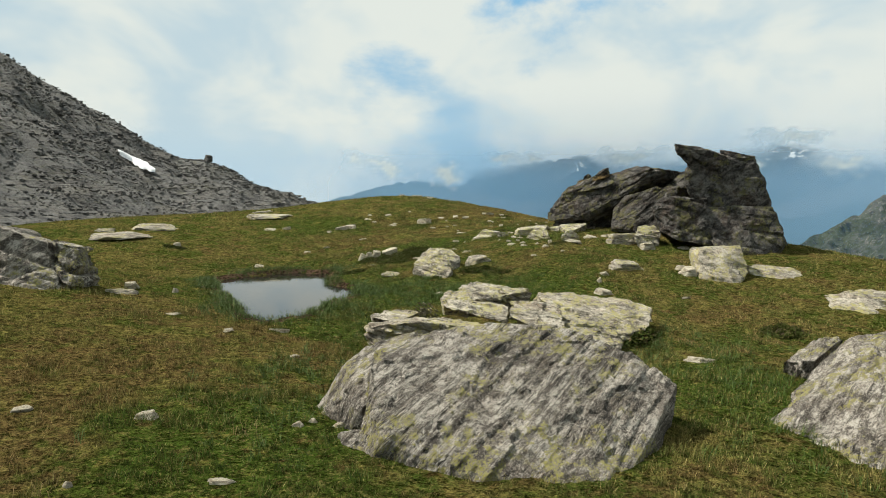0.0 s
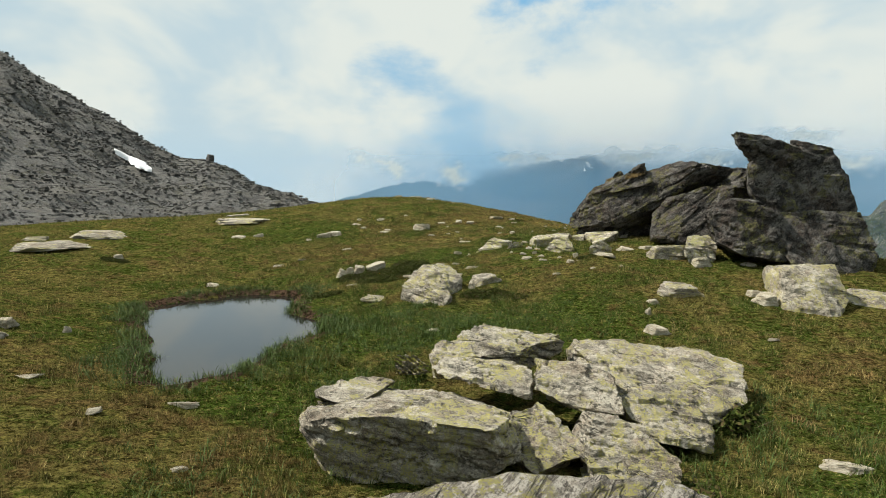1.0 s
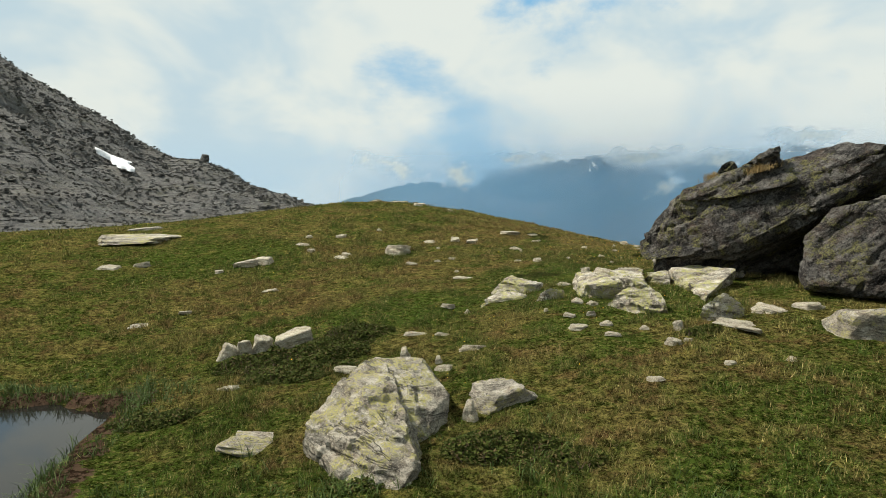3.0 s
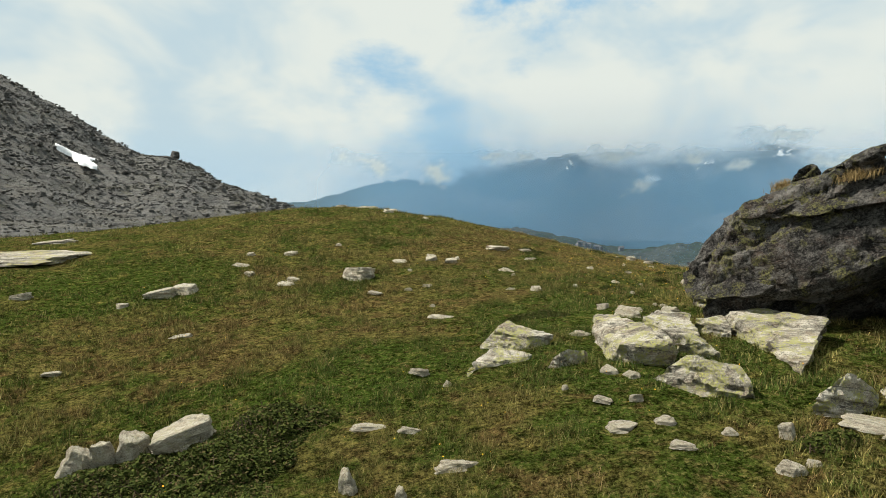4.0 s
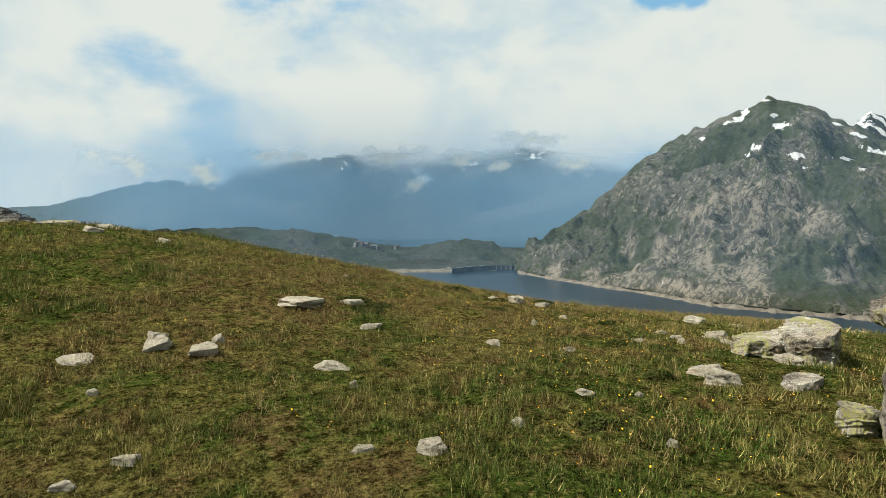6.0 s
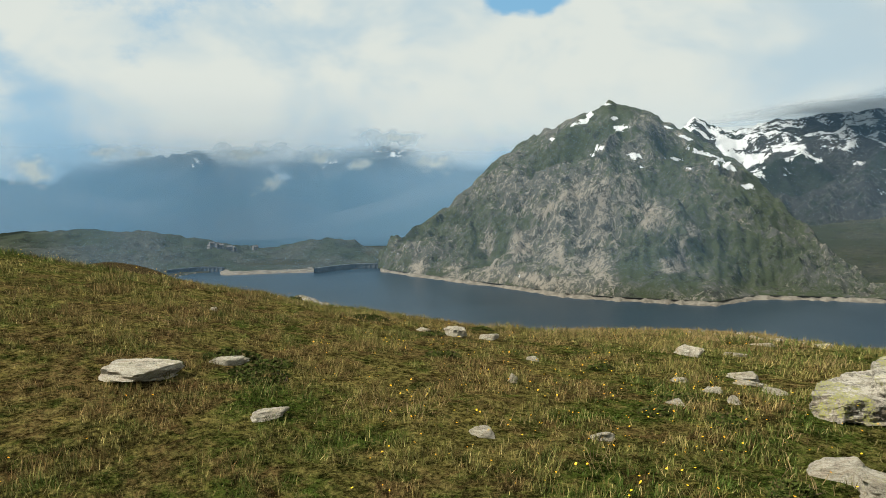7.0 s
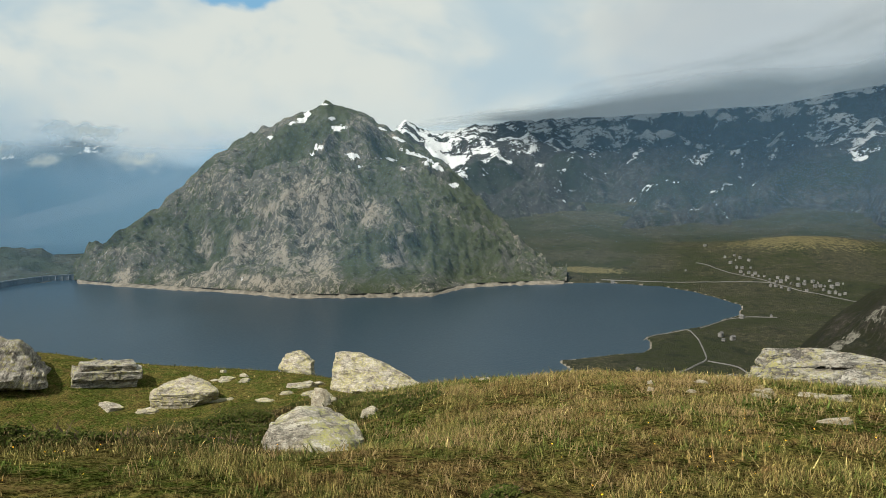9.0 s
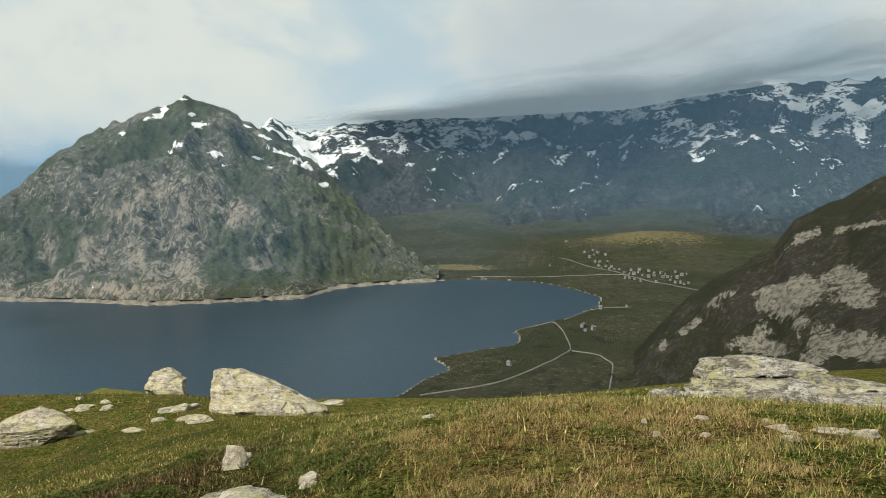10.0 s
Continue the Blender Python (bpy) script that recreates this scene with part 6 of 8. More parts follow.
boulder('boulder', 'pale angular slab broken into three pieces', LICHEN, 0.02, (0.2, 0.3, 0.93, 0.07, 0.016), 0.02,
        [(1.72, 16.87, 0.57), (2.11, 17.24, 0.87), (2.48, 17.01, 0.83), (2.38, 16.99, 0.65), (2.11, 16.78, 0.61), (1.87, 16.97, 0.77), (1.97, 16.88, 0.78), (2, 17.3, 0.6), (1.77, 16.89, 0.57), (2.11, 17.2, 0.63), (2.42, 17.01, 0.67), (2.33, 16.99, 0.65), (2.11, 16.81, 0.61), (1.9, 16.98, 0.59), (1.99, 16.9, 0.6), (2.01, 17.26, 0.62)],
        [(1.76, 16.66, 0.57), (1.86, 16.63, 0.57), (1.98, 16.79, 0.6), (1.86, 16.92, 0.75), (1.98, 16.9, 0.75), (1.78, 16.79, 0.71), (1.65, 16.4, 0.5), (1.77, 16.67, 0.56), (1.86, 16.64, 0.58), (1.96, 16.78, 0.6), (1.86, 16.89, 0.59), (1.96, 16.87, 0.6), (1.79, 16.78, 0.57), (1.68, 16.45, 0.54)],
        )
boulder('boulder', 'rounded boulder covered in yellow-green lichen', LICHEN, 0.02, (0.2, 0.3, 0.93, 0.07, 0.016), 0.025,
        [(2.44, 16.62, 0.65), (2.52, 16.53, 0.65), (2.72, 16.57, 0.68), (2.48, 16.59, 0.86), (2.55, 16.55, 0.95), (2.66, 16.58, 0.97), (2.83, 16.63, 0.93), (2.85, 16.7, 0.69), (2.9, 16.9, 0.6), (2.47, 16.62, 0.65), (2.54, 16.55, 0.65), (2.71, 16.58, 0.68), (2.51, 16.6, 0.65), (2.8, 16.63, 0.69), (2.82, 16.69, 0.7), (2.86, 16.86, 0.71)],
        )
boulder('boulder', 'large flat-topped gneiss block with lichen on its end', LICHEN, 0.025, (0.2, 0.3, 0.93, 0.07, 0.016), 0.025,
        [(3.42, 18.08, 0.99), (3.47, 18.2, 0.87), (3.55, 17.98, 1.02), (3.6, 18.1, 0.9), (3.54, 17.14, 1.1), (3.59, 17.26, 0.98), (3.47, 16.21, 1.14), (3.52, 16.33, 1.02), (3.47, 16.13, 1.05), (3.52, 16.25, 0.93), (3.13, 16.5, 0.92), (3.18, 16.62, 0.8), (3.09, 16.48, 1.03), (3.14, 16.6, 0.91), (3.1, 16.79, 0.72), (3.05, 16.76, 0.72), (3.22, 17.54, 0.93), (3.27, 17.66, 0.81), (3.2, 17.6, 0.6), (3.9, 17.2, 0.6), (3.41, 17.93, 0.78), (3.46, 18.03, 0.78), (3.52, 17.84, 0.79), (3.57, 17.95, 0.79), (3.56, 17.23, 0.78), (3.5, 16.44, 0.75), (3.5, 16.37, 0.75), (3.17, 16.59, 0.72), (3.21, 16.69, 0.73), (3.17, 16.67, 0.72), (3.14, 16.83, 0.72), (3.1, 16.81, 0.72), (3.24, 17.47, 0.75), (3.29, 17.57, 0.76), (3.23, 17.52, 0.75), (3.82, 17.18, 0.81)],
        )
boulder('boulder', 'layered gneiss slab with a tuft of grass', LICHEN, 0.025, (0.2, 0.3, 0.93, 0.07, 0.016), 0.025,
        [(3.65, 17.32, 1.1), (3.7, 17.52, 0.8), (4.07, 17.69, 1.12), (4.12, 17.89, 0.82), (4.21, 17.42, 1.12), (4.26, 17.62, 0.82), (3.96, 16.64, 1.05), (4.01, 16.84, 0.75), (3.83, 16.76, 1), (3.88, 16.96, 0.7), (3.72, 17.02, 1.05), (3.77, 17.22, 0.75), (3.73, 17.48, 0.79), (4.09, 17.79, 0.83), (4.21, 17.56, 0.83), (3.96, 16.73, 0.8), (4, 16.9, 0.81), (3.85, 16.83, 0.79), (3.89, 17, 0.8), (3.75, 17.05, 0.79), (3.79, 17.22, 0.8)],
        [(3.67, 16.58, 1.1), (3.72, 16.73, 0.95), (3.88, 16.59, 1.08), (3.93, 16.74, 0.93), (3.96, 16.31, 0.98), (4.01, 16.46, 0.83), (3.99, 16.42, 0.93), (4.04, 16.57, 0.78), (3.86, 16.58, 0.79), (3.77, 16.64, 0.78), (3.74, 16.7, 0.78), (3.92, 16.71, 0.8), (3.95, 16.35, 0.79), (3.99, 16.48, 0.8), (3.97, 16.44, 0.79), (4.02, 16.57, 0.8), (3.86, 16.58, 0.79), (3.79, 16.63, 0.78)],
        )
boulder('boulder', 'small ochre block beside the lichen slab', LICHEN, 0.02, (0.2, 0.3, 0.93, 0.07, 0.016), 0.02,
        [(4.24, 17.3, 1.08), (4.29, 17.5, 0.88), (4.56, 17.32, 1.1), (4.61, 17.52, 0.9), (4.43, 16.94, 1.04), (4.48, 17.14, 0.84), (4.39, 17.05, 0.84), (4.29, 17.23, 0.83), (4.27, 17.29, 0.83), (4.31, 17.46, 0.84), (4.54, 17.31, 0.85), (4.58, 17.48, 0.86), (4.43, 16.99, 0.84), (4.47, 17.16, 0.85), (4.39, 17.08, 0.84), (4.31, 17.23, 0.83)],
        )
boulder('boulder', 'wide leaning slab crusted with yellow-green lichen', LICHEN, 0.03, (0.2, 0.3, 0.93, 0.07, 0.016), 0.03,
        [(4.54, 17.27, 1.16), (4.59, 17.42, 0.86), (4.9, 17.28, 1.19), (4.95, 17.43, 0.89), (5, 17.11, 1.2), (5.05, 17.26, 0.9), (5.12, 16.71, 1.2), (5.17, 16.86, 0.9), (5.15, 16.56, 1.2), (5.2, 16.71, 0.9), (4.47, 16.85, 0.98), (4.52, 17, 0.68), (4.4, 16.39, 0.98), (4.45, 16.54, 0.68), (4.39, 16.08, 0.98), (4.44, 16.23, 0.68), (4.35, 15.76, 0.98), (4.4, 15.91, 0.68), (4.61, 17.32, 0.85), (4.92, 17.33, 0.87), (5, 17.18, 0.88), (5.1, 16.84, 0.88), (5.13, 16.71, 0.88), (4.51, 16.83, 0.84), (4.55, 16.96, 0.85), (4.45, 16.44, 0.82), (4.49, 16.57, 0.83), (4.44, 16.18, 0.81), (4.48, 16.31, 0.82), (4.41, 15.91, 0.79), (4.45, 16.03, 0.8)],
        )
boulder('boulder', 'low boulder with dark base and yellow-green lichen', LICHEN, 0.022, (0.2, 0.3, 0.93, 0.07, 0.016), 0.03,
        [(3.31, 16.09, 0.72), (3.25, 15.93, 0.98), (3.4, 15.91, 1.08), (3.56, 15.71, 1.1), (3.68, 15.58, 1.08), (3.75, 15.45, 0.95), (3.8, 15.48, 0.73), (3.54, 15.53, 0.7), (3.37, 15.85, 0.71), (3.2, 16.3, 0.6), (4, 16.1, 0.6), (3.34, 16.05, 0.72), (3.29, 15.91, 0.7), (3.72, 15.5, 0.72), (3.76, 15.53, 0.73), (3.54, 15.57, 0.71), (3.39, 15.84, 0.71), (3.25, 16.23, 0.72), (3.93, 16.06, 0.78)],
        )
boulder('boulder', 'angular pale boulder with dark underside on the lawn', LICHEN, 0.025, (0.2, 0.3, 0.93, 0.07, 0.016), 0.025,
        [(3.95, 15.21, 0.72), (4.09, 15.12, 0.72), (4.5, 15.21, 0.76), (3.98, 15.07, 1), (4.17, 15.11, 1.12), (4.27, 15.11, 1.1), (4.47, 15.13, 0.95), (4.2, 15, 0.6), (3.99, 15.2, 0.72), (4.11, 15.12, 0.72), (4.46, 15.2, 0.76), (4.43, 15.13, 0.75), (4.2, 15.02, 0.72)],
        )
boulder('boulder', 'thin schist slab jutting over the grass', LICHEN, 0.025, (0.2, 0.3, 0.93, 0.07, 0.016), 0.02,
        [(6.71, 20.93, 0.94), (6.78, 20.94, 1.08), (6.95, 20.79, 0.93), (6.99, 20.81, 1.07), (7.62, 20.7, 0.91), (7.59, 20.73, 1.05), (7.95, 20.84, 0.9), (7.89, 20.85, 1.04), (7.93, 21.1, 0.9), (7.87, 21.09, 1.04), (7.57, 21.23, 0.91), (7.55, 21.21, 1.05), (7.08, 21.27, 0.93), (7.1, 21.25, 1.07), (6.75, 21.16, 0.94), (6.81, 21.15, 1.08), (7.2, 21, 0.84), (7.8, 21, 0.8)],
        )
boulder('boulder', 'tilted slab bright with yellow-green lichen', LICHEN, 0.025, (0.2, 0.3, 0.93, 0.07, 0.016), 0.03,
        [(7.06, 20.5, 0.77), (7.08, 20.53, 1.15), (7.21, 20.45, 0.78), (7.22, 20.48, 1.16), (7.53, 20.57, 0.81), (7.51, 20.59, 1.19), (7.61, 20.79, 0.83), (7.58, 20.78, 1.21), (7.5, 21.01, 0.82), (7.48, 20.99, 1.21), (7.3, 21.02, 0.81), (7.3, 20.99, 1.19), (7.07, 20.91, 0.78), (7.1, 20.9, 1.16), (6.98, 20.72, 0.77), (7.01, 20.72, 1.15)],
        )
boulder('boulder', 'flat pale slab lying on the turf', LICHEN, 0.02, (0.2, 0.3, 0.93, 0.07, 0.016), 0.02,
        [(6.1, 20, 0.86), (6.13, 20.01, 1.01), (6.21, 19.97, 0.86), (6.22, 19.99, 1.01), (6.48, 20.03, 0.86), (6.46, 20.04, 1.01), (6.58, 20.14, 0.86), (6.55, 20.14, 1.01), (6.53, 20.25, 0.86), (6.51, 20.24, 1.01), (6.38, 20.26, 0.86), (6.37, 20.25, 1.01), (6.19, 20.21, 0.86), (6.2, 20.2, 1.01), (6.08, 20.11, 0.86), (6.11, 20.11, 1.01)],
        )
boulder('boulder', 'pale block half buried beside the outcrop', LICHEN, 0.02, (0.2, 0.3, 0.93, 0.07, 0.016), 0.025,
        [(5.58, 19.16, 0.89), (5.59, 19.17, 1.14), (5.64, 19.16, 0.89), (5.64, 19.17, 1.14), (5.75, 19.25, 0.89), (5.74, 19.25, 1.14), (5.75, 19.34, 0.89), (5.74, 19.34, 1.14), (5.68, 19.41, 0.89), (5.67, 19.4, 1.14), (5.6, 19.39, 0.89), (5.6, 19.38, 1.14), (5.53, 19.31, 0.89), (5.54, 19.31, 1.14), (5.52, 19.23, 0.89), (5.53, 19.23, 1.14)],
        )
boulder('boulder', 'layered dark gneiss block below the outcrop', LICHEN, 0.025, (0.2, 0.3, 0.93, 0.07, 0.016), 0.03,
        [(5.33, 17.89, 1.22), (5.43, 18.19, 0.92), (5.84, 17.71, 1.22), (5.94, 18.01, 0.92), (5.58, 17.06, 1.06), (5.68, 17.36, 0.76), (5.31, 17.11, 0.88), (5.25, 17.45, 1.05), (5.35, 17.75, 0.75), (5.44, 18.1, 0.88), (5.88, 17.95, 0.89), (5.57, 17.14, 0.89), (5.66, 17.4, 0.9), (5.34, 17.19, 0.89), (5.29, 17.47, 0.88), (5.38, 17.73, 0.88)],
        )
boulder('boulder', 'layered slab with pale edges below the overhang', LICHEN, 0.03, (0.2, 0.3, 0.93, 0.07, 0.016), 0.03,
        [(5.73, 14.2, 1.25), (5.93, 14.6, 1.15), (6.19, 14.3, 1.31), (6.39, 14.7, 1.21), (6.25, 14, 1.14), (6.45, 14.4, 1.04), (6.05, 13.73, 0.66), (5.62, 13.79, 0.66), (5.47, 13.8, 1.04), (5.67, 14.2, 0.94), (6.04, 13.8, 0.66), (5.67, 13.85, 0.66), (5.72, 14.2, 0.71)],
        )
boulder('boulder', "grey knob crusted with yellow-green lichen at the outcrop's end", KNOB, 0.03, (-0.5, -0.1, 0.85, 0.2, 0.05), 0.04,
        [(4.92, 18.52, 1.54), (5.61, 19.1, 1.52), (5.08, 18.52, 1.57), (5.76, 19.1, 1.55), (5.18, 18.33, 1.6), (5.87, 18.91, 1.59), (5.52, 18.33, 1.61), (6.2, 18.91, 1.59), (4.85, 18.52, 1.22), (5.54, 19.1, 1.2), (4.89, 18.52, 0.91), (5.58, 19.1, 0.89), (4.93, 18.33, 0.9), (5.62, 18.91, 0.88), (5.09, 18.22, 0.9), (5.78, 18.81, 0.88), (5.29, 18.13, 0.9), (5.97, 18.72, 0.88)],
        [(5.15, 18.52, 1.53), (5.76, 19.04, 1.51), (5.31, 18.62, 1.69), (5.92, 19.14, 1.67), (5.56, 18.62, 1.81), (6.17, 19.14, 1.8), (5.77, 18.52, 1.89), (6.38, 19.04, 1.87), (5.54, 18.33, 1.4), (6.15, 18.85, 1.39), (5, 18.33, 1.48), (5.61, 18.85, 1.47)],
        [(5.42, 19.02, 1.71), (5.88, 19.41, 1.7), (5.58, 19.02, 1.76), (6.03, 19.41, 1.75), (5.94, 19.02, 1.76), (6.4, 19.41, 1.75), (5.81, 18.92, 1.61), (6.27, 19.31, 1.59), (5.5, 18.82, 1.5), (5.96, 19.21, 1.49), (5.47, 18.92, 1.61), (5.92, 19.31, 1.6)],
        [(4.77, 18.4, 1.29), (5.15, 18.72, 1.28), (4.92, 18.42, 1.42), (5.3, 18.74, 1.41), (4.91, 18.21, 1.46), (5.29, 18.53, 1.45), (4.89, 18.42, 0.91), (5.27, 18.74, 0.89), (4.93, 18.23, 0.9), (5.31, 18.55, 0.88), (5.09, 18.12, 0.9), (5.47, 18.45, 0.88)],
        )
boulder('boulder', 'pale boulder with yellow lichen on the brink', LICHEN, 0.05, (0.2, 0.1, 0.97, 0.16, 0.03), 0.05,
        [(9.73, 28.93, -0.69), (9.01, 28.08, -0.01), (9.51, 28.43, -0.06), (9.4, 27.98, 0.06), (9.9, 28.33, 0.01), (9.56, 27.75, -0.01), (10.06, 28.1, -0.06), (9.46, 27.26, -0.17), (9.96, 27.61, -0.22), (9.16, 27.02, -0.24), (8.66, 27.17, -0.15), (8.85, 27.87, -0.3), (9.73, 28.93, -0.99), (9.46, 27.26, -0.52), (9.96, 27.61, -0.68), (9.16, 27.02, -0.54), (8.66, 27.17, -0.45), (8.85, 27.87, -0.6)],
        )
boulder('boulder', 'large pale wedge-shaped boulder on the brink', BLOCK, 0.08, (0.4, 0.1, 0.9, 0.3, 0.06), 0.08,
        [(30.23, 44.05, -8.13), (32.02, 45.03, -8.62), (31.89, 44.77, -6.26), (33.68, 45.75, -6.75), (32.54, 43.81, -6.37), (34.33, 44.78, -6.86), (32.82, 41.7, -7.12), (34.61, 42.68, -7.61), (33.09, 39.37, -8.23), (34.89, 40.35, -8.72), (32.05, 40.29, -8.15), (33.84, 41.26, -8.64), (30.41, 41.88, -7.81), (32.2, 42.86, -8.3), (30.23, 44.05, -8.62), (32.02, 45.03, -9.11), (33.09, 39.37, -8.72), (34.89, 40.35, -9.21), (32.05, 40.29, -8.64), (33.84, 41.26, -9.13), (32.2, 42.86, -8.78)],
        [(30.1, 42.54, -7.51), (31.56, 43.35, -7.84), (30.98, 42.23, -7.38), (32.44, 43.04, -7.71), (31.86, 40.73, -7.48), (33.32, 41.54, -7.81), (31.76, 39.54, -7.92), (33.23, 40.35, -8.25), (31.56, 43.35, -8.41), (33.32, 41.54, -8.64), (31.76, 39.54, -8.41), (33.23, 40.35, -8.74)],
        )
boulder('boulder', 'squat block of pale rock on the brink', BLOCK, 0.1, (0.2, 0.1, 0.97, 0.35, 0.06), 0.1,
        [(38.57, 54.95, -10.07), (39.82, 55.7, -10.32), (39.64, 55.19, -9.38), (40.89, 55.94, -9.63), (40.32, 54.44, -9.26), (41.57, 55.19, -9.51), (40.12, 53.22, -9.85), (41.37, 53.97, -10.09), (39.37, 52.66, -10.38), (40.62, 53.41, -10.63), (38.69, 53.57, -10.18), (39.94, 54.32, -10.43), (39.82, 55.7, -10.97), (41.37, 53.97, -11.16), (39.37, 52.66, -10.76), (40.62, 53.41, -11.01), (38.69, 53.57, -10.56), (39.94, 54.32, -10.86)],
        )
outcrop('ledge_outcrop', 'wide layered ledge of pale rock with yellow lichen', LEDGE, 0.035, (0.05, 0.1, 0.98, 0.13, 0.12), 0.05,
        [(17, 24.57, -1.26), (17.9, 24.37, -1.56), (17.24, 24.5, -1.15), (18.14, 24.3, -1.45), (17.3, 23.54, -1.02), (18.2, 23.34, -1.32), (16.88, 22.12, -0.8), (17.78, 21.92, -1.1), (16.02, 21.2, -0.54), (16.92, 21, -0.84), (15.7, 21.31, -0.65), (16.6, 21.11, -0.95), (16.26, 22.26, -0.85), (17.16, 22.06, -1.15), (16.65, 23.62, -1.1), (17.55, 23.42, -1.4)],
        [(17.43, 24.4, -1.2), (18.33, 24.2, -1.4), (17.78, 24.19, -1.01), (18.68, 23.99, -1.21), (17.74, 22.69, -0.84), (18.64, 22.49, -1.04), (16.95, 21.48, -0.67), (17.85, 21.28, -0.87), (16.47, 21.33, -0.66), (17.37, 21.13, -0.86), (16.99, 22.74, -0.92), (17.89, 22.54, -1.12)],
        [(17.78, 24.13, -1.01), (18.68, 23.93, -1.16), (18.14, 24.01, -0.77), (19.04, 23.81, -0.92), (18.27, 23.15, -0.71), (19.17, 22.95, -0.86), (18.02, 22.37, -0.72), (18.92, 22.17, -0.87), (17.52, 22.05, -0.73), (18.42, 21.85, -0.88), (17.44, 22.74, -0.8), (18.34, 22.54, -0.95)],
        [(16.6, 22.93, -0.92), (17.3, 22.78, -1.07), (16.94, 22.79, -0.76), (17.64, 22.64, -0.91), (17.09, 22.4, -0.68), (17.79, 22.25, -0.83), (16.91, 22.1, -0.66), (17.61, 21.95, -0.81), (16.36, 22.17, -0.78), (17.06, 22.02, -0.93), (16.32, 22.55, -0.87), (17.02, 22.4, -1.02)],
        [(17.11, 25.02, -1.26), (17.71, 24.87, -1.46), (17.53, 24.92, -1.25), (18.13, 24.77, -1.45), (17.54, 24.54, -1.18), (18.14, 24.39, -1.38), (17.01, 24.51, -1.21), (17.61, 24.36, -1.41)],
        )
boulder('boulder', 'dark split boulder on the brink of the lawn', GNEISS, 0.1, (0.2, 0.1, 0.97, 0.35, 0.12), 0.14,
        [(16.64, 57.08, -5.1), (17.91, 58.85, -5.35), (17.25, 57.67, -4.39), (18.52, 59.45, -4.64), (18.53, 57.23, -3.98), (19.8, 59.01, -4.23), (19.24, 56.12, -4.4), (20.51, 57.9, -4.65), (19.09, 55.06, -5.66), (20.36, 56.83, -5.91), (17.57, 55.79, -5.45), (18.84, 57.57, -5.71), (16.64, 57.08, -6.3), (17.91, 58.85, -6.66), (19.09, 55.06, -6.33), (20.36, 56.83, -6.72), (17.57, 55.79, -6.23), (18.84, 57.57, -6.6)],
        )
boulder('boulder', 'pale split block on the brink beside the dark boulder', GNEISS, 0.1, (0.2, 0.1, 0.97, 0.35, 0.12), 0.14,
        [(19.08, 55.93, -4.35), (20.35, 57.71, -4.6), (20.1, 55.78, -4.07), (21.37, 57.56, -4.32), (21.06, 54.31, -4.58), (22.33, 56.08, -4.83), (21.5, 52.97, -5.94), (22.77, 54.75, -6.19), (19.87, 53.32, -5.83), (21.14, 55.09, -6.09), (18.7, 54.26, -5.59), (19.97, 56.03, -5.85), (21.5, 52.97, -6.47), (22.77, 54.75, -6.9), (19.87, 53.32, -6.23), (21.14, 55.09, -6.65), (18.7, 54.26, -6.18), (19.97, 56.03, -6.57)],
        )
boulder('boulder', 'low pale boulder on the brink in front of the lake', BLOCK, 0.05, (0.2, 0.1, 0.97, 0.16, 0.03), 0.05,
        [(23.96, 49.28, -6.99), (24.6, 50.08, -7.15), (24.65, 49.2, -6.74), (25.29, 50, -6.9), (25.8, 48.69, -6.56), (26.44, 49.49, -6.72), (26.07, 47.92, -6.82), (26.71, 48.72, -6.98), (25.86, 46.94, -6.98), (26.5, 47.74, -7.14), (24.68, 48.03, -7.01), (25.32, 48.83, -7.17), (23.96, 49.28, -7.92), (24.6, 50.08, -8.16), (26.5, 47.74, -8.1), (24.68, 48.03, -7.82), (25.32, 48.83, -8.08)],
        )
outcrop('layered_rock', 'dark layered slab rock on the slope below the brink', LEDGE, 0.08, (0.1, 0.1, 0.98, 0.16, 0.06), 0.05,
        [(22.57, 53.06, -7.14), (22.74, 52.96, -6.35), (23.37, 54.41, -7.14), (23.54, 54.31, -6.35), (24.99, 51.62, -7.48), (25.17, 51.53, -6.68), (25.79, 52.98, -7.48), (25.96, 52.88, -6.68)],
        [(22.62, 52.82, -6.45), (22.70, 52.78, -6.11), (23.46, 54.26, -6.45), (23.54, 54.21, -6.11), (25.19, 51.31, -6.81), (25.27, 51.27, -6.47), (26.03, 52.74, -6.81), (26.11, 52.70, -6.47)],
        [(23.03, 52.87, -6.19), (23.10, 52.84, -5.90), (23.70, 54.02, -6.19), (23.77, 53.98, -5.90), (25.11, 51.66, -6.49), (25.17, 51.62, -6.19), (25.78, 52.80, -6.49), (25.84, 52.77, -6.19)],
        )

STONES = [cut_stone("stone", 100 + k, k % 3, 4, PALE, 5 + k % 4, 0.06) for k in range(10)]
PEBBLES = [cut_stone("stone", 200 + k, 0, 3, PALE, 6 + k % 4, 0.07) for k in range(8)]
BLOCKS = [cut_stone("stone", 300 + k, 0, 4, BLOCK, 5 + k % 4, 0.06) for k in range(6)]
rng = random.Random(5)


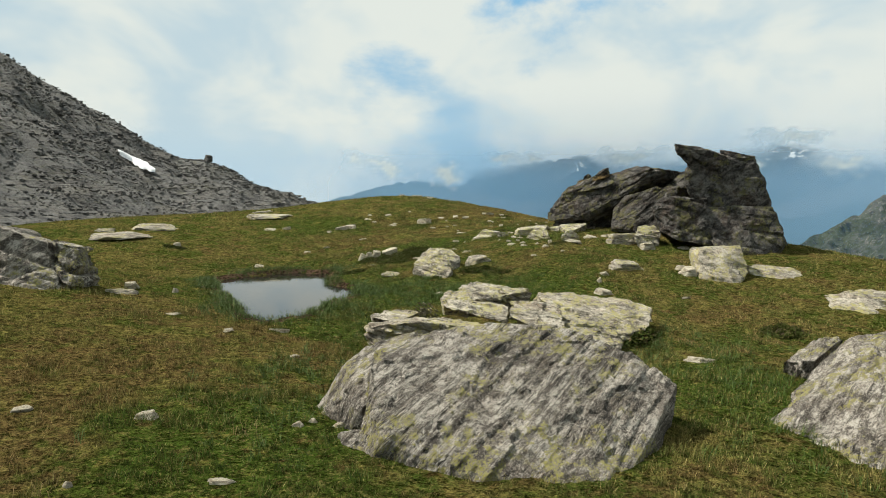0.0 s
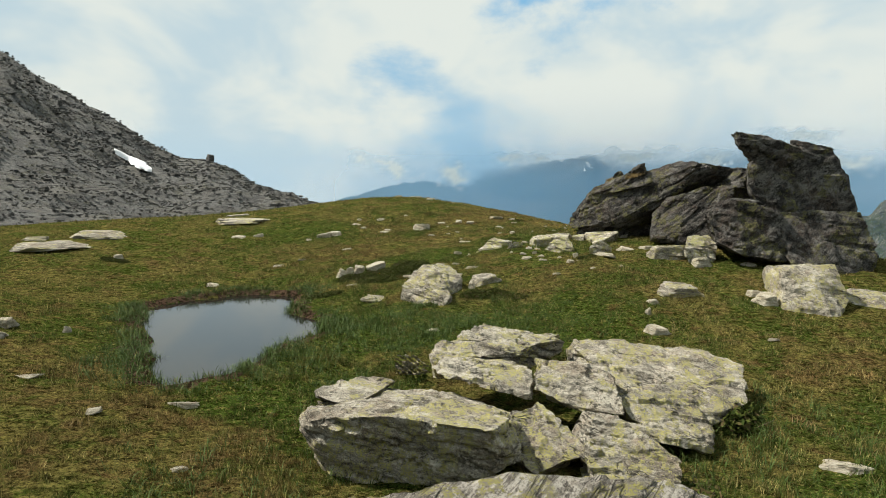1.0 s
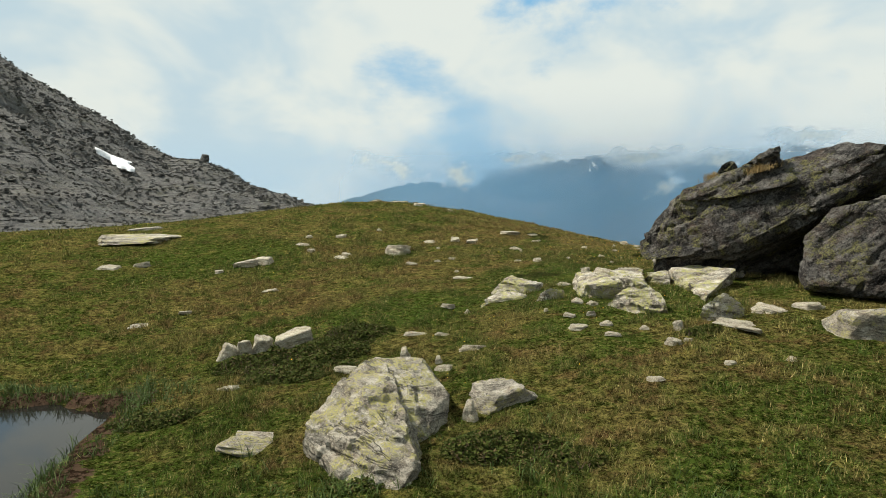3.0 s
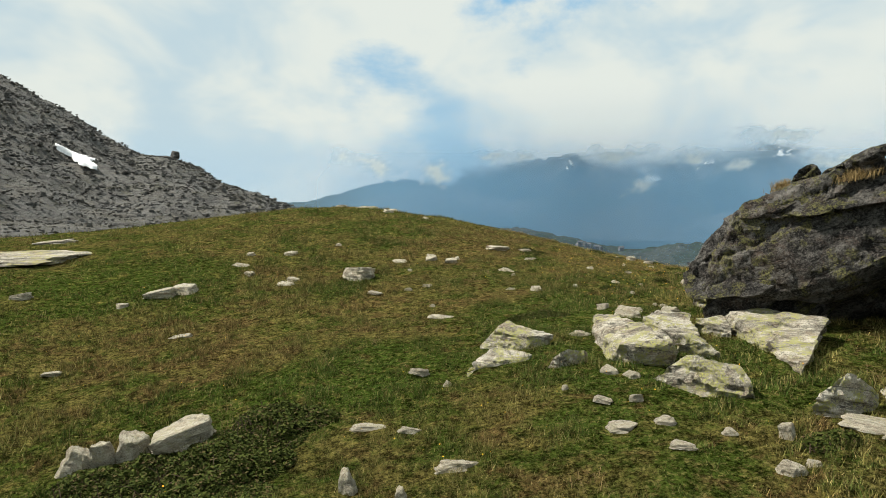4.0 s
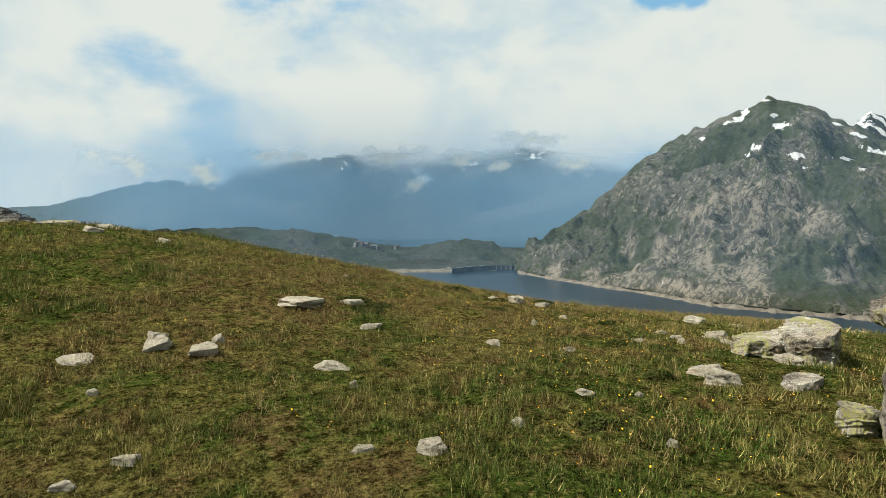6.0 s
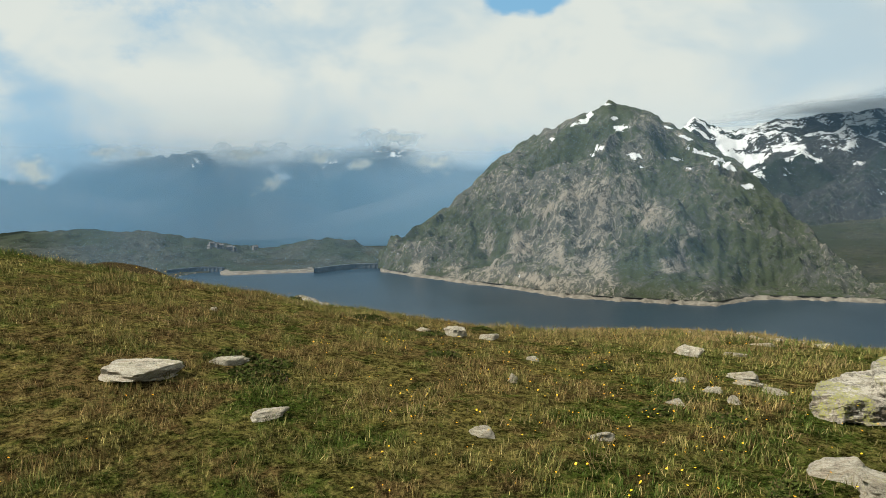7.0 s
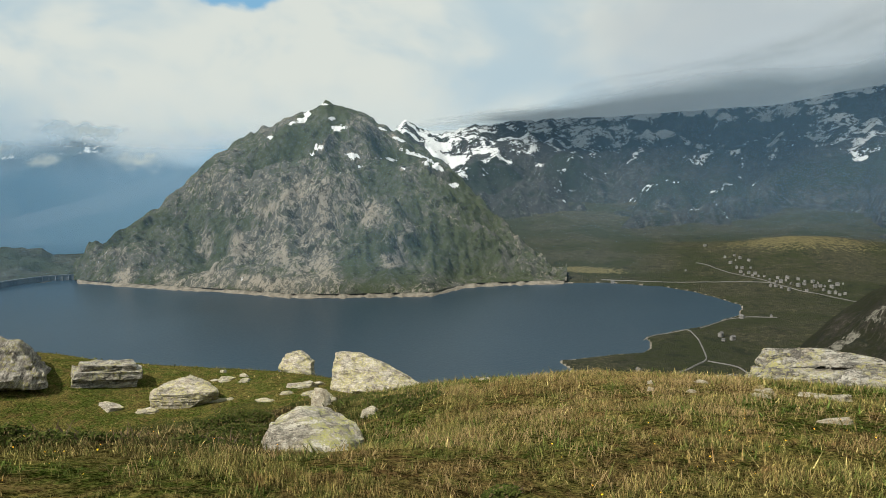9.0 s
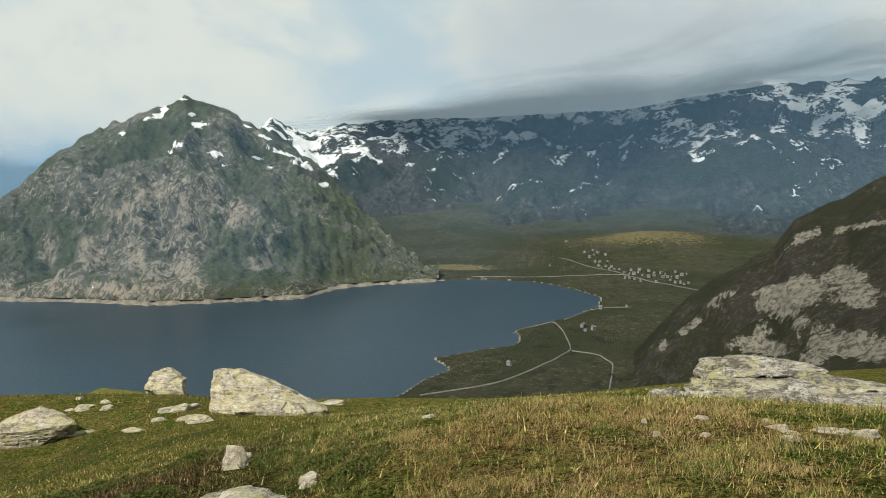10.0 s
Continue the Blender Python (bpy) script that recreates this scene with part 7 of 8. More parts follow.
def stone_at(x, y, wide, deep, high, turn):
    """A loose stone bedded in the turf."""
    kinds, label = (BLOCKS, "angular pale gneiss block bedded in the lawn") if wide > 0.55 else (STONES, "pale weathered stone lying in the short grass") if wide > 0.16 else (PEBBLES, "small pale stone in the grass")
    if high < 0.25 * wide:
        label = label.replace("angular pale gneiss block", "flat pale gneiss slab").replace("weathered stone", "flat stone")
    ob = new("stone", rng.choice(kinds))
    high = max(high, 0.16 * wide) * (0.6 if wide > 1.2 and y < 26 else 1.0)
    tip = 14 * min(1.0, 0.3 / wide)
    ob.scale = (wide * 1.05, deep * 1.05, high * 1.25)
    ob.rotation_euler = (radians(rng.uniform(-tip, tip)), radians(rng.uniform(-tip, tip)), radians(turn + rng.choice((0, 180)) + rng.uniform(-14, 14)))
    ob.location = (x, y, land1(x, y) + high * (-0.1 if high < 0.3 * wide and wide > 0.3 else 0.04 if wide > 0.55 else 0.2))
    return tagged(ob, label, "stone", "loose stones on the lawn")


stone_at(-3.19, 3.87, 0.21, 0.18, 0.07, 18)
stone_at(-5.65, 10.13, 0.66, 0.56, 0.13, 20)
stone_at(-3.23, 7.62, 0.17, 0.15, 0.05, 12)
stone_at(-2.23, 2.56, 0.22, 0.10, 0.04, 13)
stone_at(-8.08, 20.14, 1.46, 1.24, 0.39, 17)
stone_at(-8.66, 18.58, 1.84, 1.56, 0.24, 20)
stone_at(-9.27, 19.13, 0.57, 0.48, 0.14, 21)
stone_at(-1.45, 3.79, 0.12, 0.10, 0.05, 3)
stone_at(-1.82, 3.78, 0.11, 0.09, 0.05, 6)
stone_at(-1.69, 3.90, 0.09, 0.07, 0.04, 5)
stone_at(-4.32, 4.03, 0.18, 0.15, 0.05, 27)
stone_at(-3.27, 2.49, 0.06, 0.06, 0.04, 24)
stone_at(0.80, 21.55, 0.52, 0.40, 0.25, -4)
stone_at(-1.83, 21.28, 0.43, 0.37, 0.14, 4)
stone_at(-6.78, 17.89, 0.24, 0.20, 0.14, 20)
stone_at(-2.56, 8.11, 0.34, 0.15, 0.05, 16)
stone_at(-2.16, 6.54, 0.15, 0.07, 0.04, 17)
stone_at(-5.68, 10.87, 0.27, 0.23, 0.18, 28)
stone_at(-4.33, 8.63, 0.32, 0.16, 0.04, 27)
stone_at(-4.87, 10.83, 0.11, 0.09, 0.11, 24)
stone_at(4.60, 12.06, 0.75, 0.64, 0.25, -26)
stone_at(3.53, 10.54, 0.38, 0.32, 0.12, -24)
stone_at(3.95, 11.71, 0.21, 0.18, 0.08, -24)
stone_at(5.78, 11.81, 0.27, 0.23, 0.11, -31)
stone_at(5.74, 11.42, 0.44, 0.37, 0.23, -32)
stone_at(6.63, 13.47, 0.35, 0.30, 0.10, -31)
stone_at(3.44, 6.45, 0.46, 0.25, 0.09, -38)
stone_at(-0.55, 13.74, 0.63, 0.53, 0.10, -0)
stone_at(5.02, 10.01, 0.18, 0.15, 0.04, -33)
stone_at(-4.15, 16.00, 0.31, 0.26, 0.09, 25)
stone_at(-4.00, 20.99, 0.30, 0.25, 0.09, 16)
stone_at(-2.50, 18.43, 0.22, 0.19, 0.06, 13)
stone_at(-0.24, 21.62, 0.22, 0.19, 0.08, 2)
stone_at(2.40, 22.41, 0.24, 0.20, 0.10, -8)
stone_at(-1.10, 15.00, 0.23, 0.13, 0.04, 9)
stone_at(2.88, 13.79, 0.19, 0.15, 0.04, -20)
stone_at(4.25, 14.94, 0.46, 0.39, 0.09, -26)
stone_at(4.81, 15.20, 0.41, 0.34, 0.10, -28)
stone_at(5.30, 15.27, 0.37, 0.31, 0.11, -30)
stone_at(5.38, 14.37, 0.85, 0.73, 0.46, -34)
stone_at(6.01, 14.21, 0.56, 0.47, 0.28, -37)
stone_at(3.70, 11.28, 0.12, 0.10, 0.12, -37)
stone_at(1.51, 13.78, 0.59, 0.50, 0.24, -10)
stone_at(1.20, 13.53, 0.14, 0.12, 0.20, -8)
stone_at(0.10, 15.04, 0.29, 0.24, 0.06, 1)
stone_at(-0.62, 16.36, 0.54, 0.32, 0.24, 12)
stone_at(2.69, 15.77, 0.17, 0.15, 0.05, -15)
stone_at(2.92, 15.72, 0.11, 0.09, 0.06, -17)
stone_at(3.30, 15.04, 0.11, 0.09, 0.05, -20)
stone_at(3.55, 14.54, 0.10, 0.09, 0.04, -23)
stone_at(5.77, 13.71, 0.45, 0.38, 0.19, -38)
stone_at(1.10, 14.80, 0.21, 0.18, 0.05, -6)
stone_at(0.27, 11.26, 0.21, 0.11, 0.05, -1)
stone_at(4.28, 14.68, 0.27, 0.23, 0.04, -27)
stone_at(4.22, 13.86, 0.10, 0.08, 0.05, -29)
stone_at(-0.36, 21.43, 0.33, 0.28, 0.06, 5)
stone_at(-0.97, 22.06, 0.20, 0.17, 0.07, 8)
stone_at(-1.21, 22.68, 0.31, 0.27, 0.07, 9)
stone_at(-2.13, 21.19, 0.47, 0.40, 0.16, 14)
stone_at(-4.53, 20.83, 0.44, 0.38, 0.07, 26)
stone_at(-3.00, 17.91, 0.36, 0.22, 0.06, 26)
stone_at(-1.38, 19.34, 0.28, 0.23, 0.05, 13)
stone_at(2.10, 22.92, 0.19, 0.16, 0.09, -6)
stone_at(1.86, 19.22, 0.42, 0.24, 0.05, -8)
stone_at(3.80, 18.77, 0.15, 0.13, 0.07, -20)
stone_at(4.10, 18.64, 0.38, 0.32, 0.06, -22)
stone_at(0.88, 16.10, 0.41, 0.18, 0.05, -2)
stone_at(1.20, 15.91, 0.22, 0.10, 0.04, -5)
stone_at(1.47, 15.23, 0.36, 0.17, 0.07, -9)
stone_at(0.72, 15.18, 0.13, 0.11, 0.18, -1)
stone_at(1.06, 15.00, 0.09, 0.07, 0.10, -5)
stone_at(1.37, 17.09, 0.21, 0.18, 0.06, -6)
stone_at(1.58, 16.67, 0.07, 0.06, 0.06, -8)
stone_at(2.65, 15.32, 0.24, 0.16, 0.05, -21)
stone_at(2.96, 15.31, 0.15, 0.13, 0.05, -24)
stone_at(2.92, 14.96, 0.18, 0.13, 0.04, -25)
stone_at(3.39, 14.51, 0.18, 0.15, 0.07, -32)
stone_at(3.60, 14.87, 0.11, 0.10, 0.12, -32)
stone_at(-4.83, 23.72, 2.06, 1.75, 0.21, 22)
stone_at(-5.56, 25.84, 0.84, 0.63, 0.06, 22)
stone_at(-2.52, 20.69, 0.18, 0.16, 0.07, 17)
stone_at(3.67, 13.92, 0.13, 0.10, 0.04, -39)
stone_at(2.48, 16.10, 0.06, 0.05, 0.04, -17)
stone_at(1.05, 20.72, 0.26, 0.22, 0.05, -2)
stone_at(-0.44, 23.32, 0.26, 0.22, 0.07, 5)
stone_at(-1.14, 23.29, 0.18, 0.15, 0.06, 8)
stone_at(2.95, 16.33, 0.17, 0.14, 0.06, -20)
stone_at(3.10, 16.21, 0.15, 0.13, 0.06, -22)
stone_at(0.34, 29.01, 0.31, 0.26, 0.09, 1)
stone_at(1.69, 28.50, 0.36, 0.31, 0.09, -3)
stone_at(5.91, 20.65, 0.30, 0.25, 0.08, -31)
stone_at(3.14, 17.59, 0.28, 0.12, 0.04, -23)
stone_at(1.82, 20.85, 0.15, 0.11, 0.04, -2)
stone_at(1.53, 20.73, 0.13, 0.08, 0.04, 2)
stone_at(2.55, 22.73, 0.12, 0.10, 0.07, -8)
stone_at(2.08, 22.70, 0.23, 0.19, 0.11, -4)
stone_at(3.30, 21.87, 0.32, 0.21, 0.05, -16)
stone_at(3.90, 22.74, 0.23, 0.15, 0.04, -19)
stone_at(1.48, 22.58, 0.32, 0.26, 0.06, 2)
stone_at(3.35, 20.25, 0.18, 0.15, 0.08, -23)
stone_at(3.02, 20.45, 0.14, 0.07, 0.04, -18)
stone_at(4.78, 21.98, 0.14, 0.12, 0.04, -29)
stone_at(5.29, 21.59, 0.15, 0.08, 0.04, -34)
stone_at(4.67, 20.56, 0.14, 0.08, 0.04, -35)
stone_at(5.02, 20.41, 0.06, 0.05, 0.04, -39)
stone_at(5.84, 20.43, 0.28, 0.24, 0.12, -45)
stone_at(6.93, 22.16, 0.15, 0.12, 0.04, -42)
stone_at(8.05, 22.77, 0.29, 0.25, 0.07, -44)
stone_at(3.96, 20.29, 0.10, 0.07, 0.04, -30)
stone_at(4.51, 18.60, 0.13, 0.07, 0.04, -50)
stone_at(4.48, 18.76, 0.06, 0.05, 0.04, -48)
stone_at(4.55, 19.64, 0.07, 0.06, 0.04, -40)
stone_at(1.02, 28.86, 0.63, 0.47, 0.05, 3)
stone_at(1.54, 27.74, 0.29, 0.24, 0.08, 1)
stone_at(2.42, 27.13, 0.22, 0.18, 0.07, -4)
stone_at(0.41, 23.81, 0.13, 0.11, 0.04, 9)
stone_at(1.64, 21.89, 0.08, 0.07, 0.04, 0)
stone_at(3.28, 21.37, 0.06, 0.05, 0.06, -18)
stone_at(1.79, 19.81, 0.08, 0.07, 0.04, -2)
stone_at(7.55, 22.00, 0.27, 0.23, 0.07, -59)
stone_at(8.71, 22.64, 0.25, 0.15, 0.04, -60)
stone_at(6.77, 21.80, 0.14, 0.12, 0.04, -57)
stone_at(6.86, 20.62, 0.25, 0.21, 0.07, -69)
stone_at(6.54, 24.35, 0.23, 0.19, 0.13, -44)
stone_at(6.84, 24.22, 0.23, 0.20, 0.07, -47)
stone_at(6.35, 24.64, 0.16, 0.10, 0.04, -40)
stone_at(7.35, 21.81, 0.24, 0.11, 0.04, -74)
stone_at(6.50, 23.27, 0.11, 0.09, 0.04, -53)
stone_at(5.67, 22.66, 0.07, 0.06, 0.07, -53)
stone_at(7.26, 21.58, 0.22, 0.10, 0.04, -77)
stone_at(6.60, 21.54, 0.10, 0.08, 0.04, -75)
stone_at(6.27, 21.76, 0.13, 0.08, 0.04, -70)
stone_at(4.04, 23.71, 0.28, 0.13, 0.05, -21)
stone_at(4.52, 25.36, 0.08, 0.07, 0.04, -19)
stone_at(10.44, 23.23, 0.27, 0.12, 0.04, -71)
stone_at(28.73, 43.78, 1.37, 0.97, 0.32, -50)
stone_at(21.89, 55.37, 1.29, 1.10, 0.94, -29)
stone_at(10.90, 28.19, 0.18, 0.15, 0.07, -55)
stone_at(12.08, 23.82, 0.23, 0.11, 0.04, -88)
stone_at(12.09, 23.34, 0.37, 0.26, 0.08, -92)
stone_at(28.55, 49.44, 0.76, 0.59, 0.17, -43)
stone_at(29.01, 48.51, 0.64, 0.48, 0.14, -45)
stone_at(25.59, 49.26, 0.92, 0.74, 0.36, -40)
stone_at(26.26, 47.24, 1.27, 0.57, 0.15, -44)
stone_at(11.80, 29.62, 0.36, 0.30, 0.36, -55)
stone_at(10.66, 28.96, 0.75, 0.34, 0.10, -54)
stone_at(11.81, 23.75, 0.23, 0.11, 0.04, -101)
stone_at(11.94, 23.13, 0.24, 0.21, 0.08, -106)
stone_at(29.77, 45.59, 1.15, 0.98, 0.34, -50)
stone_at(31.20, 45.61, 0.99, 0.57, 0.19, -52)
stone_at(28.25, 49.80, 0.49, 0.33, 0.10, -43)
stone_at(28.88, 49.55, 0.82, 0.63, 0.19, -44)
stone_at(29.30, 48.70, 0.61, 0.52, 0.17, -45)
stone_at(27.24, 50.58, 0.48, 0.41, 0.13, -41)
stone_at(12.33, 24.48, 0.15, 0.08, 0.04, -95)
stone_at(12.23, 25.03, 0.07, 0.06, 0.05, -90)
stone_at(12.44, 23.86, 0.09, 0.07, 0.04, -100)
stone_at(13.68, 27.84, 0.21, 0.15, 0.05, -70)
stone_at(30.27, 45.41, 0.97, 0.68, 0.43, -67)
stone_at(28.31, 43.00, 1.24, 0.87, 0.32, -67)
stone_at(28.34, 45.03, 0.73, 0.51, 0.22, -67)
stone_at(26.84, 44.98, 1.04, 0.73, 0.21, -67)
stone_at(43.00, 44.38, 2.07, 1.45, 0.38, -67)
stone_at(29.82, 50.85, 0.36, 0.26, 0.16, -67)
stone_at(29.90, 49.35, 0.52, 0.36, 0.16, -67)
stone_at(27.27, 50.51, 0.38, 0.27, 0.11, -67)
stone_at(23.70, 49.21, 1.16, 0.81, 0.23, -67)
stone_at(22.86, 50.61, 1.32, 0.92, 0.36, -67)
stone_at(12.27, 29.85, 0.32, 0.22, 0.13, -67)
stone_at(11.06, 28.27, 0.22, 0.15, 0.09, -67)
stone_at(11.65, 24.92, 0.09, 0.06, 0.05, -67)
stone_at(11.64, 24.49, 0.10, 0.07, 0.04, -67)
stone_at(11.49, 23.80, 0.21, 0.15, 0.04, -67)
stone_at(3.42, 23.70, 0.44, 0.56, 0.12, 20)
stone_at(4.39, 18.14, 0.25, 0.17, 0.14, -50)
stone_at(3.95, 18.35, 0.35, 0.17, 0.15, -30)
stone_at(-1.36, 16.16, 0.24, 0.22, 0.20, 30)
stone_at(-1.17, 16.19, 0.22, 0.22, 0.24, 70)
stone_at(-0.97, 16.25, 0.27, 0.24, 0.24, 5)


# ---- grass, flowers and shrubs ----
rs = np.random.RandomState(8)
LINE = np.array([(-1.2, -3.0), (-0.3, 3.0), (0.6, 9.0), (1.4, 15.0), (2.8, 20.5), (5.5, 24.5), (13.0, 28.0)])


def off_line(x, y):
    best = np.full(x.shape, 1e9)
    for (ax, ay), (bx, by) in zip(LINE, LINE[1:]):
        ex, ey = bx - ax, by - ay
        t = np.clip(((x - ax) * ex + (y - ay) * ey) / (ex * ex + ey * ey), 0, 1)
        best = np.minimum(best, np.hypot(x - ax - t * ex, y - ay - t * ey))
    return best


def dry_ground(x, y):
    d = np.full(x.shape, -9.0)
    box = (x > -7) & (x < 1) & (y > 6) & (y < 18)
    d[box] = pond_depth(x[box], y[box])
    return d


def blades(name, label, x, y, high, wide, lean, mat, sink=0.01, level=None):
    """Bent grass blades, three faces each, in one mesh; on the lawn or at a level of their own."""
    n = len(x)
    z = land(x, y) - sink if level is None else level
    a = rs.uniform(0, 2 * np.pi, n)
    sx, sy = np.cos(a) * wide / 2, np.sin(a) * wide / 2
    b = rs.uniform(0, 2 * np.pi, n)
    bend = lean * high * rs.uniform(0.5, 1.7, n)
    lx, ly = np.cos(b) * bend, np.sin(b) * bend
    v = np.empty((n, 5, 3), np.float32)
    v[:, 0] = np.stack([x - sx, y - sy, z], -1)
    v[:, 1] = np.stack([x + sx, y + sy, z], -1)
    mx, my, mz = x + lx * 0.35, y + ly * 0.35, z + high * 0.62
    v[:, 2] = np.stack([mx + sx * 0.8, my + sy * 0.8, mz], -1)
    v[:, 3] = np.stack([mx - sx * 0.8, my - sy * 0.8, mz], -1)
    v[:, 4] = np.stack([x + lx, y + ly, z + high * np.sqrt(np.clip(1 - (0.7 * bend / high) ** 2, 0.2, 1))], -1)
    k = 5 * np.arange(n)[:, None]
    f = np.concatenate([k + np.array([[0, 1, 2]]), k + np.array([[0, 2, 3]]), k + np.array([[3, 2, 4]])], 1).reshape(-1, 3)
    ob = new(name, mesh_of(name, v.reshape(-1, 3), f, mat))
    return tagged(ob, label, "grass", kind="stuff")


def turf_blades(name, label, x, y, high, wide, lean, mat):
    """Short leaning blades, one tapered face each, in one mesh."""
    n = len(x)
    z = land(x, y) - 0.006
    a, b = rs.uniform(0, 2 * np.pi, n), rs.uniform(0, 2 * np.pi, n)
    sx, sy = np.cos(a) * wide / 2, np.sin(a) * wide / 2
    bend = lean * high * rs.uniform(0.2, 1.3, n)
    v = np.empty((n, 3, 3), np.float32)
    v[:, 0] = np.stack([x - sx, y - sy, z], -1)
    v[:, 1] = np.stack([x + sx, y + sy, z], -1)
    v[:, 2] = np.stack([x + np.cos(b) * bend, y + np.sin(b) * bend, z + high], -1)
    ob = new(name, mesh_of(name, v.reshape(-1, 3), np.arange(3 * n).reshape(-1, 3), mat))
    return tagged(ob, label, "grass", kind="stuff")


def scatter(n, lo, hi):
    return rs.uniform(lo[0], hi[0], n), rs.uniform(lo[1], hi[1], n)


# the short turf, thickest along the middle of the lawn, in tufts
x, y = scatter(8200000, (-14, -3), (22, 36))
d = off_line(x, y)
keep = rs.uniform(0, 1, len(x)) < np.clip(np.exp(-((d / 3.6) ** 2)) * 0.62 + 0.10 * np.exp(-((d / 9) ** 2)), 0, 1)
x, y, d = x[keep], y[keep], d[keep]
tuft = fbm(flat3(x, y, 2.6), 3, 14)
fine = fbm(flat3(x, y, 9.0), 2, 15)
keep = (rs.uniform(0, 1, len(x)) < 0.55 + 0.7 * tuft + 0.6 * fine) & (dry_ground(x, y) < -0.16 + 0.25 * fine)
x, y, d, tuft, fine = x[keep], y[keep], d[keep], tuft[keep], fine[keep]
high = (0.012 + 0.030 * rs.uniform(0, 1, len(x)) ** 2 + 0.060 * np.clip(0.6 * tuft + 0.6 * fine + 0.1, 0, 1.0)) * (1 + 0.03 * d)
turf_blades("grass", "short green and straw-coloured alpine grass", x, y, high, 0.0040 + 0.0011 * d, 0.6, BLADE)

# longer, thinner-sown grass out to the brink
x, y = scatter(150000, (8, 22), (46, 80))
far = np.hypot(x - 8, y - 24)
keep = (rs.uniform(0, 1, len(x)) < 0.75 * np.exp(-((far / 26) ** 2))) & (np.abs(np.degrees(np.arctan2(x - 6, y - 22)) - 40) < 50)
x, y, far = x[keep], y[keep], far[keep]
turf_blades("brink_grass", "coarse grass along the brink of the lawn", x, y, rs.uniform(0.05, 0.14, len(x)), 0.012 + 0.0012 * far, 0.8, BLADE)

# tussocks: blades that lean out from one root
def tussocks(name, label, cx, cy, count, high, wide, mat, spread=0.05):
    n = len(cx)
    x = np.repeat(cx, count) + rs.normal(0, spread, n * count)
    y = np.repeat(cy, count) + rs.normal(0, spread, n * count)
    h = np.repeat(high, count) * rs.uniform(0.55, 1.15, n * count)
    return blades(name, label, x, y, h, wide, 0.75, mat)


x, y = scatter(26000, (4, 18.5), (20, 33))
p = 0.10 * np.exp(-((off_line(x, y)) / 6) ** 2)
for cx, cy, r in ((12.4, 26.6, 1.5), (11.2, 24.6, 1.3), (13.2, 25.0, 1.2), (9.6, 25.6, 0.9), (10.6, 26.8, 0.9), (12.0, 23.2, 0.9), (8.6, 22.6, 0.7)):
    p = p + 0.8 * np.exp(-((x - cx) ** 2 + (y - cy) ** 2) / r**2)
p = p * np.clip(fbm(flat3(x, y, 0.9), 3, 31) + 0.4, 0, 1)
keep = rs.uniform(0, 1, len(x)) < p * 0.34
tussocks("straw_grass", "tufts of long bleached straw grass", x[keep], y[keep], 26, rs.uniform(0.05, 0.12, keep.sum()), 0.0035, STRAW, 0.08)
x, y = scatter(5200, (-9, -1), (10, 30))
keep = (rs.uniform(0, 1, len(x)) < np.clip(fbm(flat3(x, y, 0.9), 3, 33) - 0.05, 0, 1) * 0.35 * np.exp(-((off_line(x, y)) / 6) ** 2)) & (dry_ground(x, y) < -0.2)
tussocks("dry_grass", "scattered tufts of dry grass", x[keep], y[keep], 22, rs.uniform(0.05, 0.13, keep.sum()), 0.0035, STRAW, 0.07)

# grass on top of the tilted outcrop
for cx, cy, cz, r, n in ((5.70, 16.95, 2.58, 0.10, 700), (5.68, 17.1, 2.55, 0.09, 500), (5.26, 17.5, 2.46, 0.05, 260)):
    x, y = cx + rs.normal(0, r, n), cy + rs.normal(0, r, n)
    blades("ledge_grass", "dry tuft of grass on top of the outcrop", x, y, rs.uniform(0.06, 0.14, n), 0.005, 0.7, STRAW, level=cz + 0.3 * (x - cx) - 0.04)

# lush sedge round the pond and in the hollow between the boulders
x, y = scatter(60000, (-6.5, 2), (6, 17))
near = 1.3 * np.exp(-((dry_ground(x, y) + 0.14) / 0.30) ** 2) + 0.7 * np.exp(-(((x - 3.1) / 1.0) ** 2 + ((y - 6.0) / 2.6) ** 2)) + 0.45 * np.exp(-(((x + 1.0) / 0.7) ** 2 + ((y - 9.5) / 2.5) ** 2)) + 0.4 * np.exp(-(((x + 1.9) / 0.7) ** 2 + ((y - 5.0) / 1.5) ** 2)) + 0.5 * np.exp(-(((x - 0.0) / 1.6) ** 2 + ((y - 12.1) / 0.7) ** 2))
near = near + 0.8 * np.exp(-(((x - 1.0) / 1.3) ** 2 + ((y - 11.0) / 0.9) ** 2)) + 0.6 * np.exp(-(((x + 0.7) / 0.9) ** 2 + ((y - 11.6) / 1.2) ** 2))
near = near * np.clip(fbm(flat3(x, y, 1.2), 3, 19) + 0.65, 0, 1)
keep = (rs.uniform(0, 1, len(x)) < near * 0.5) & (dry_ground(x, y) < 0.16)
tussocks("sedge", "lush dark green sedge on wet ground", x[keep], y[keep], 9, rs.uniform(0.07, 0.18, keep.sum()), 0.006, SEDGE, 0.035)

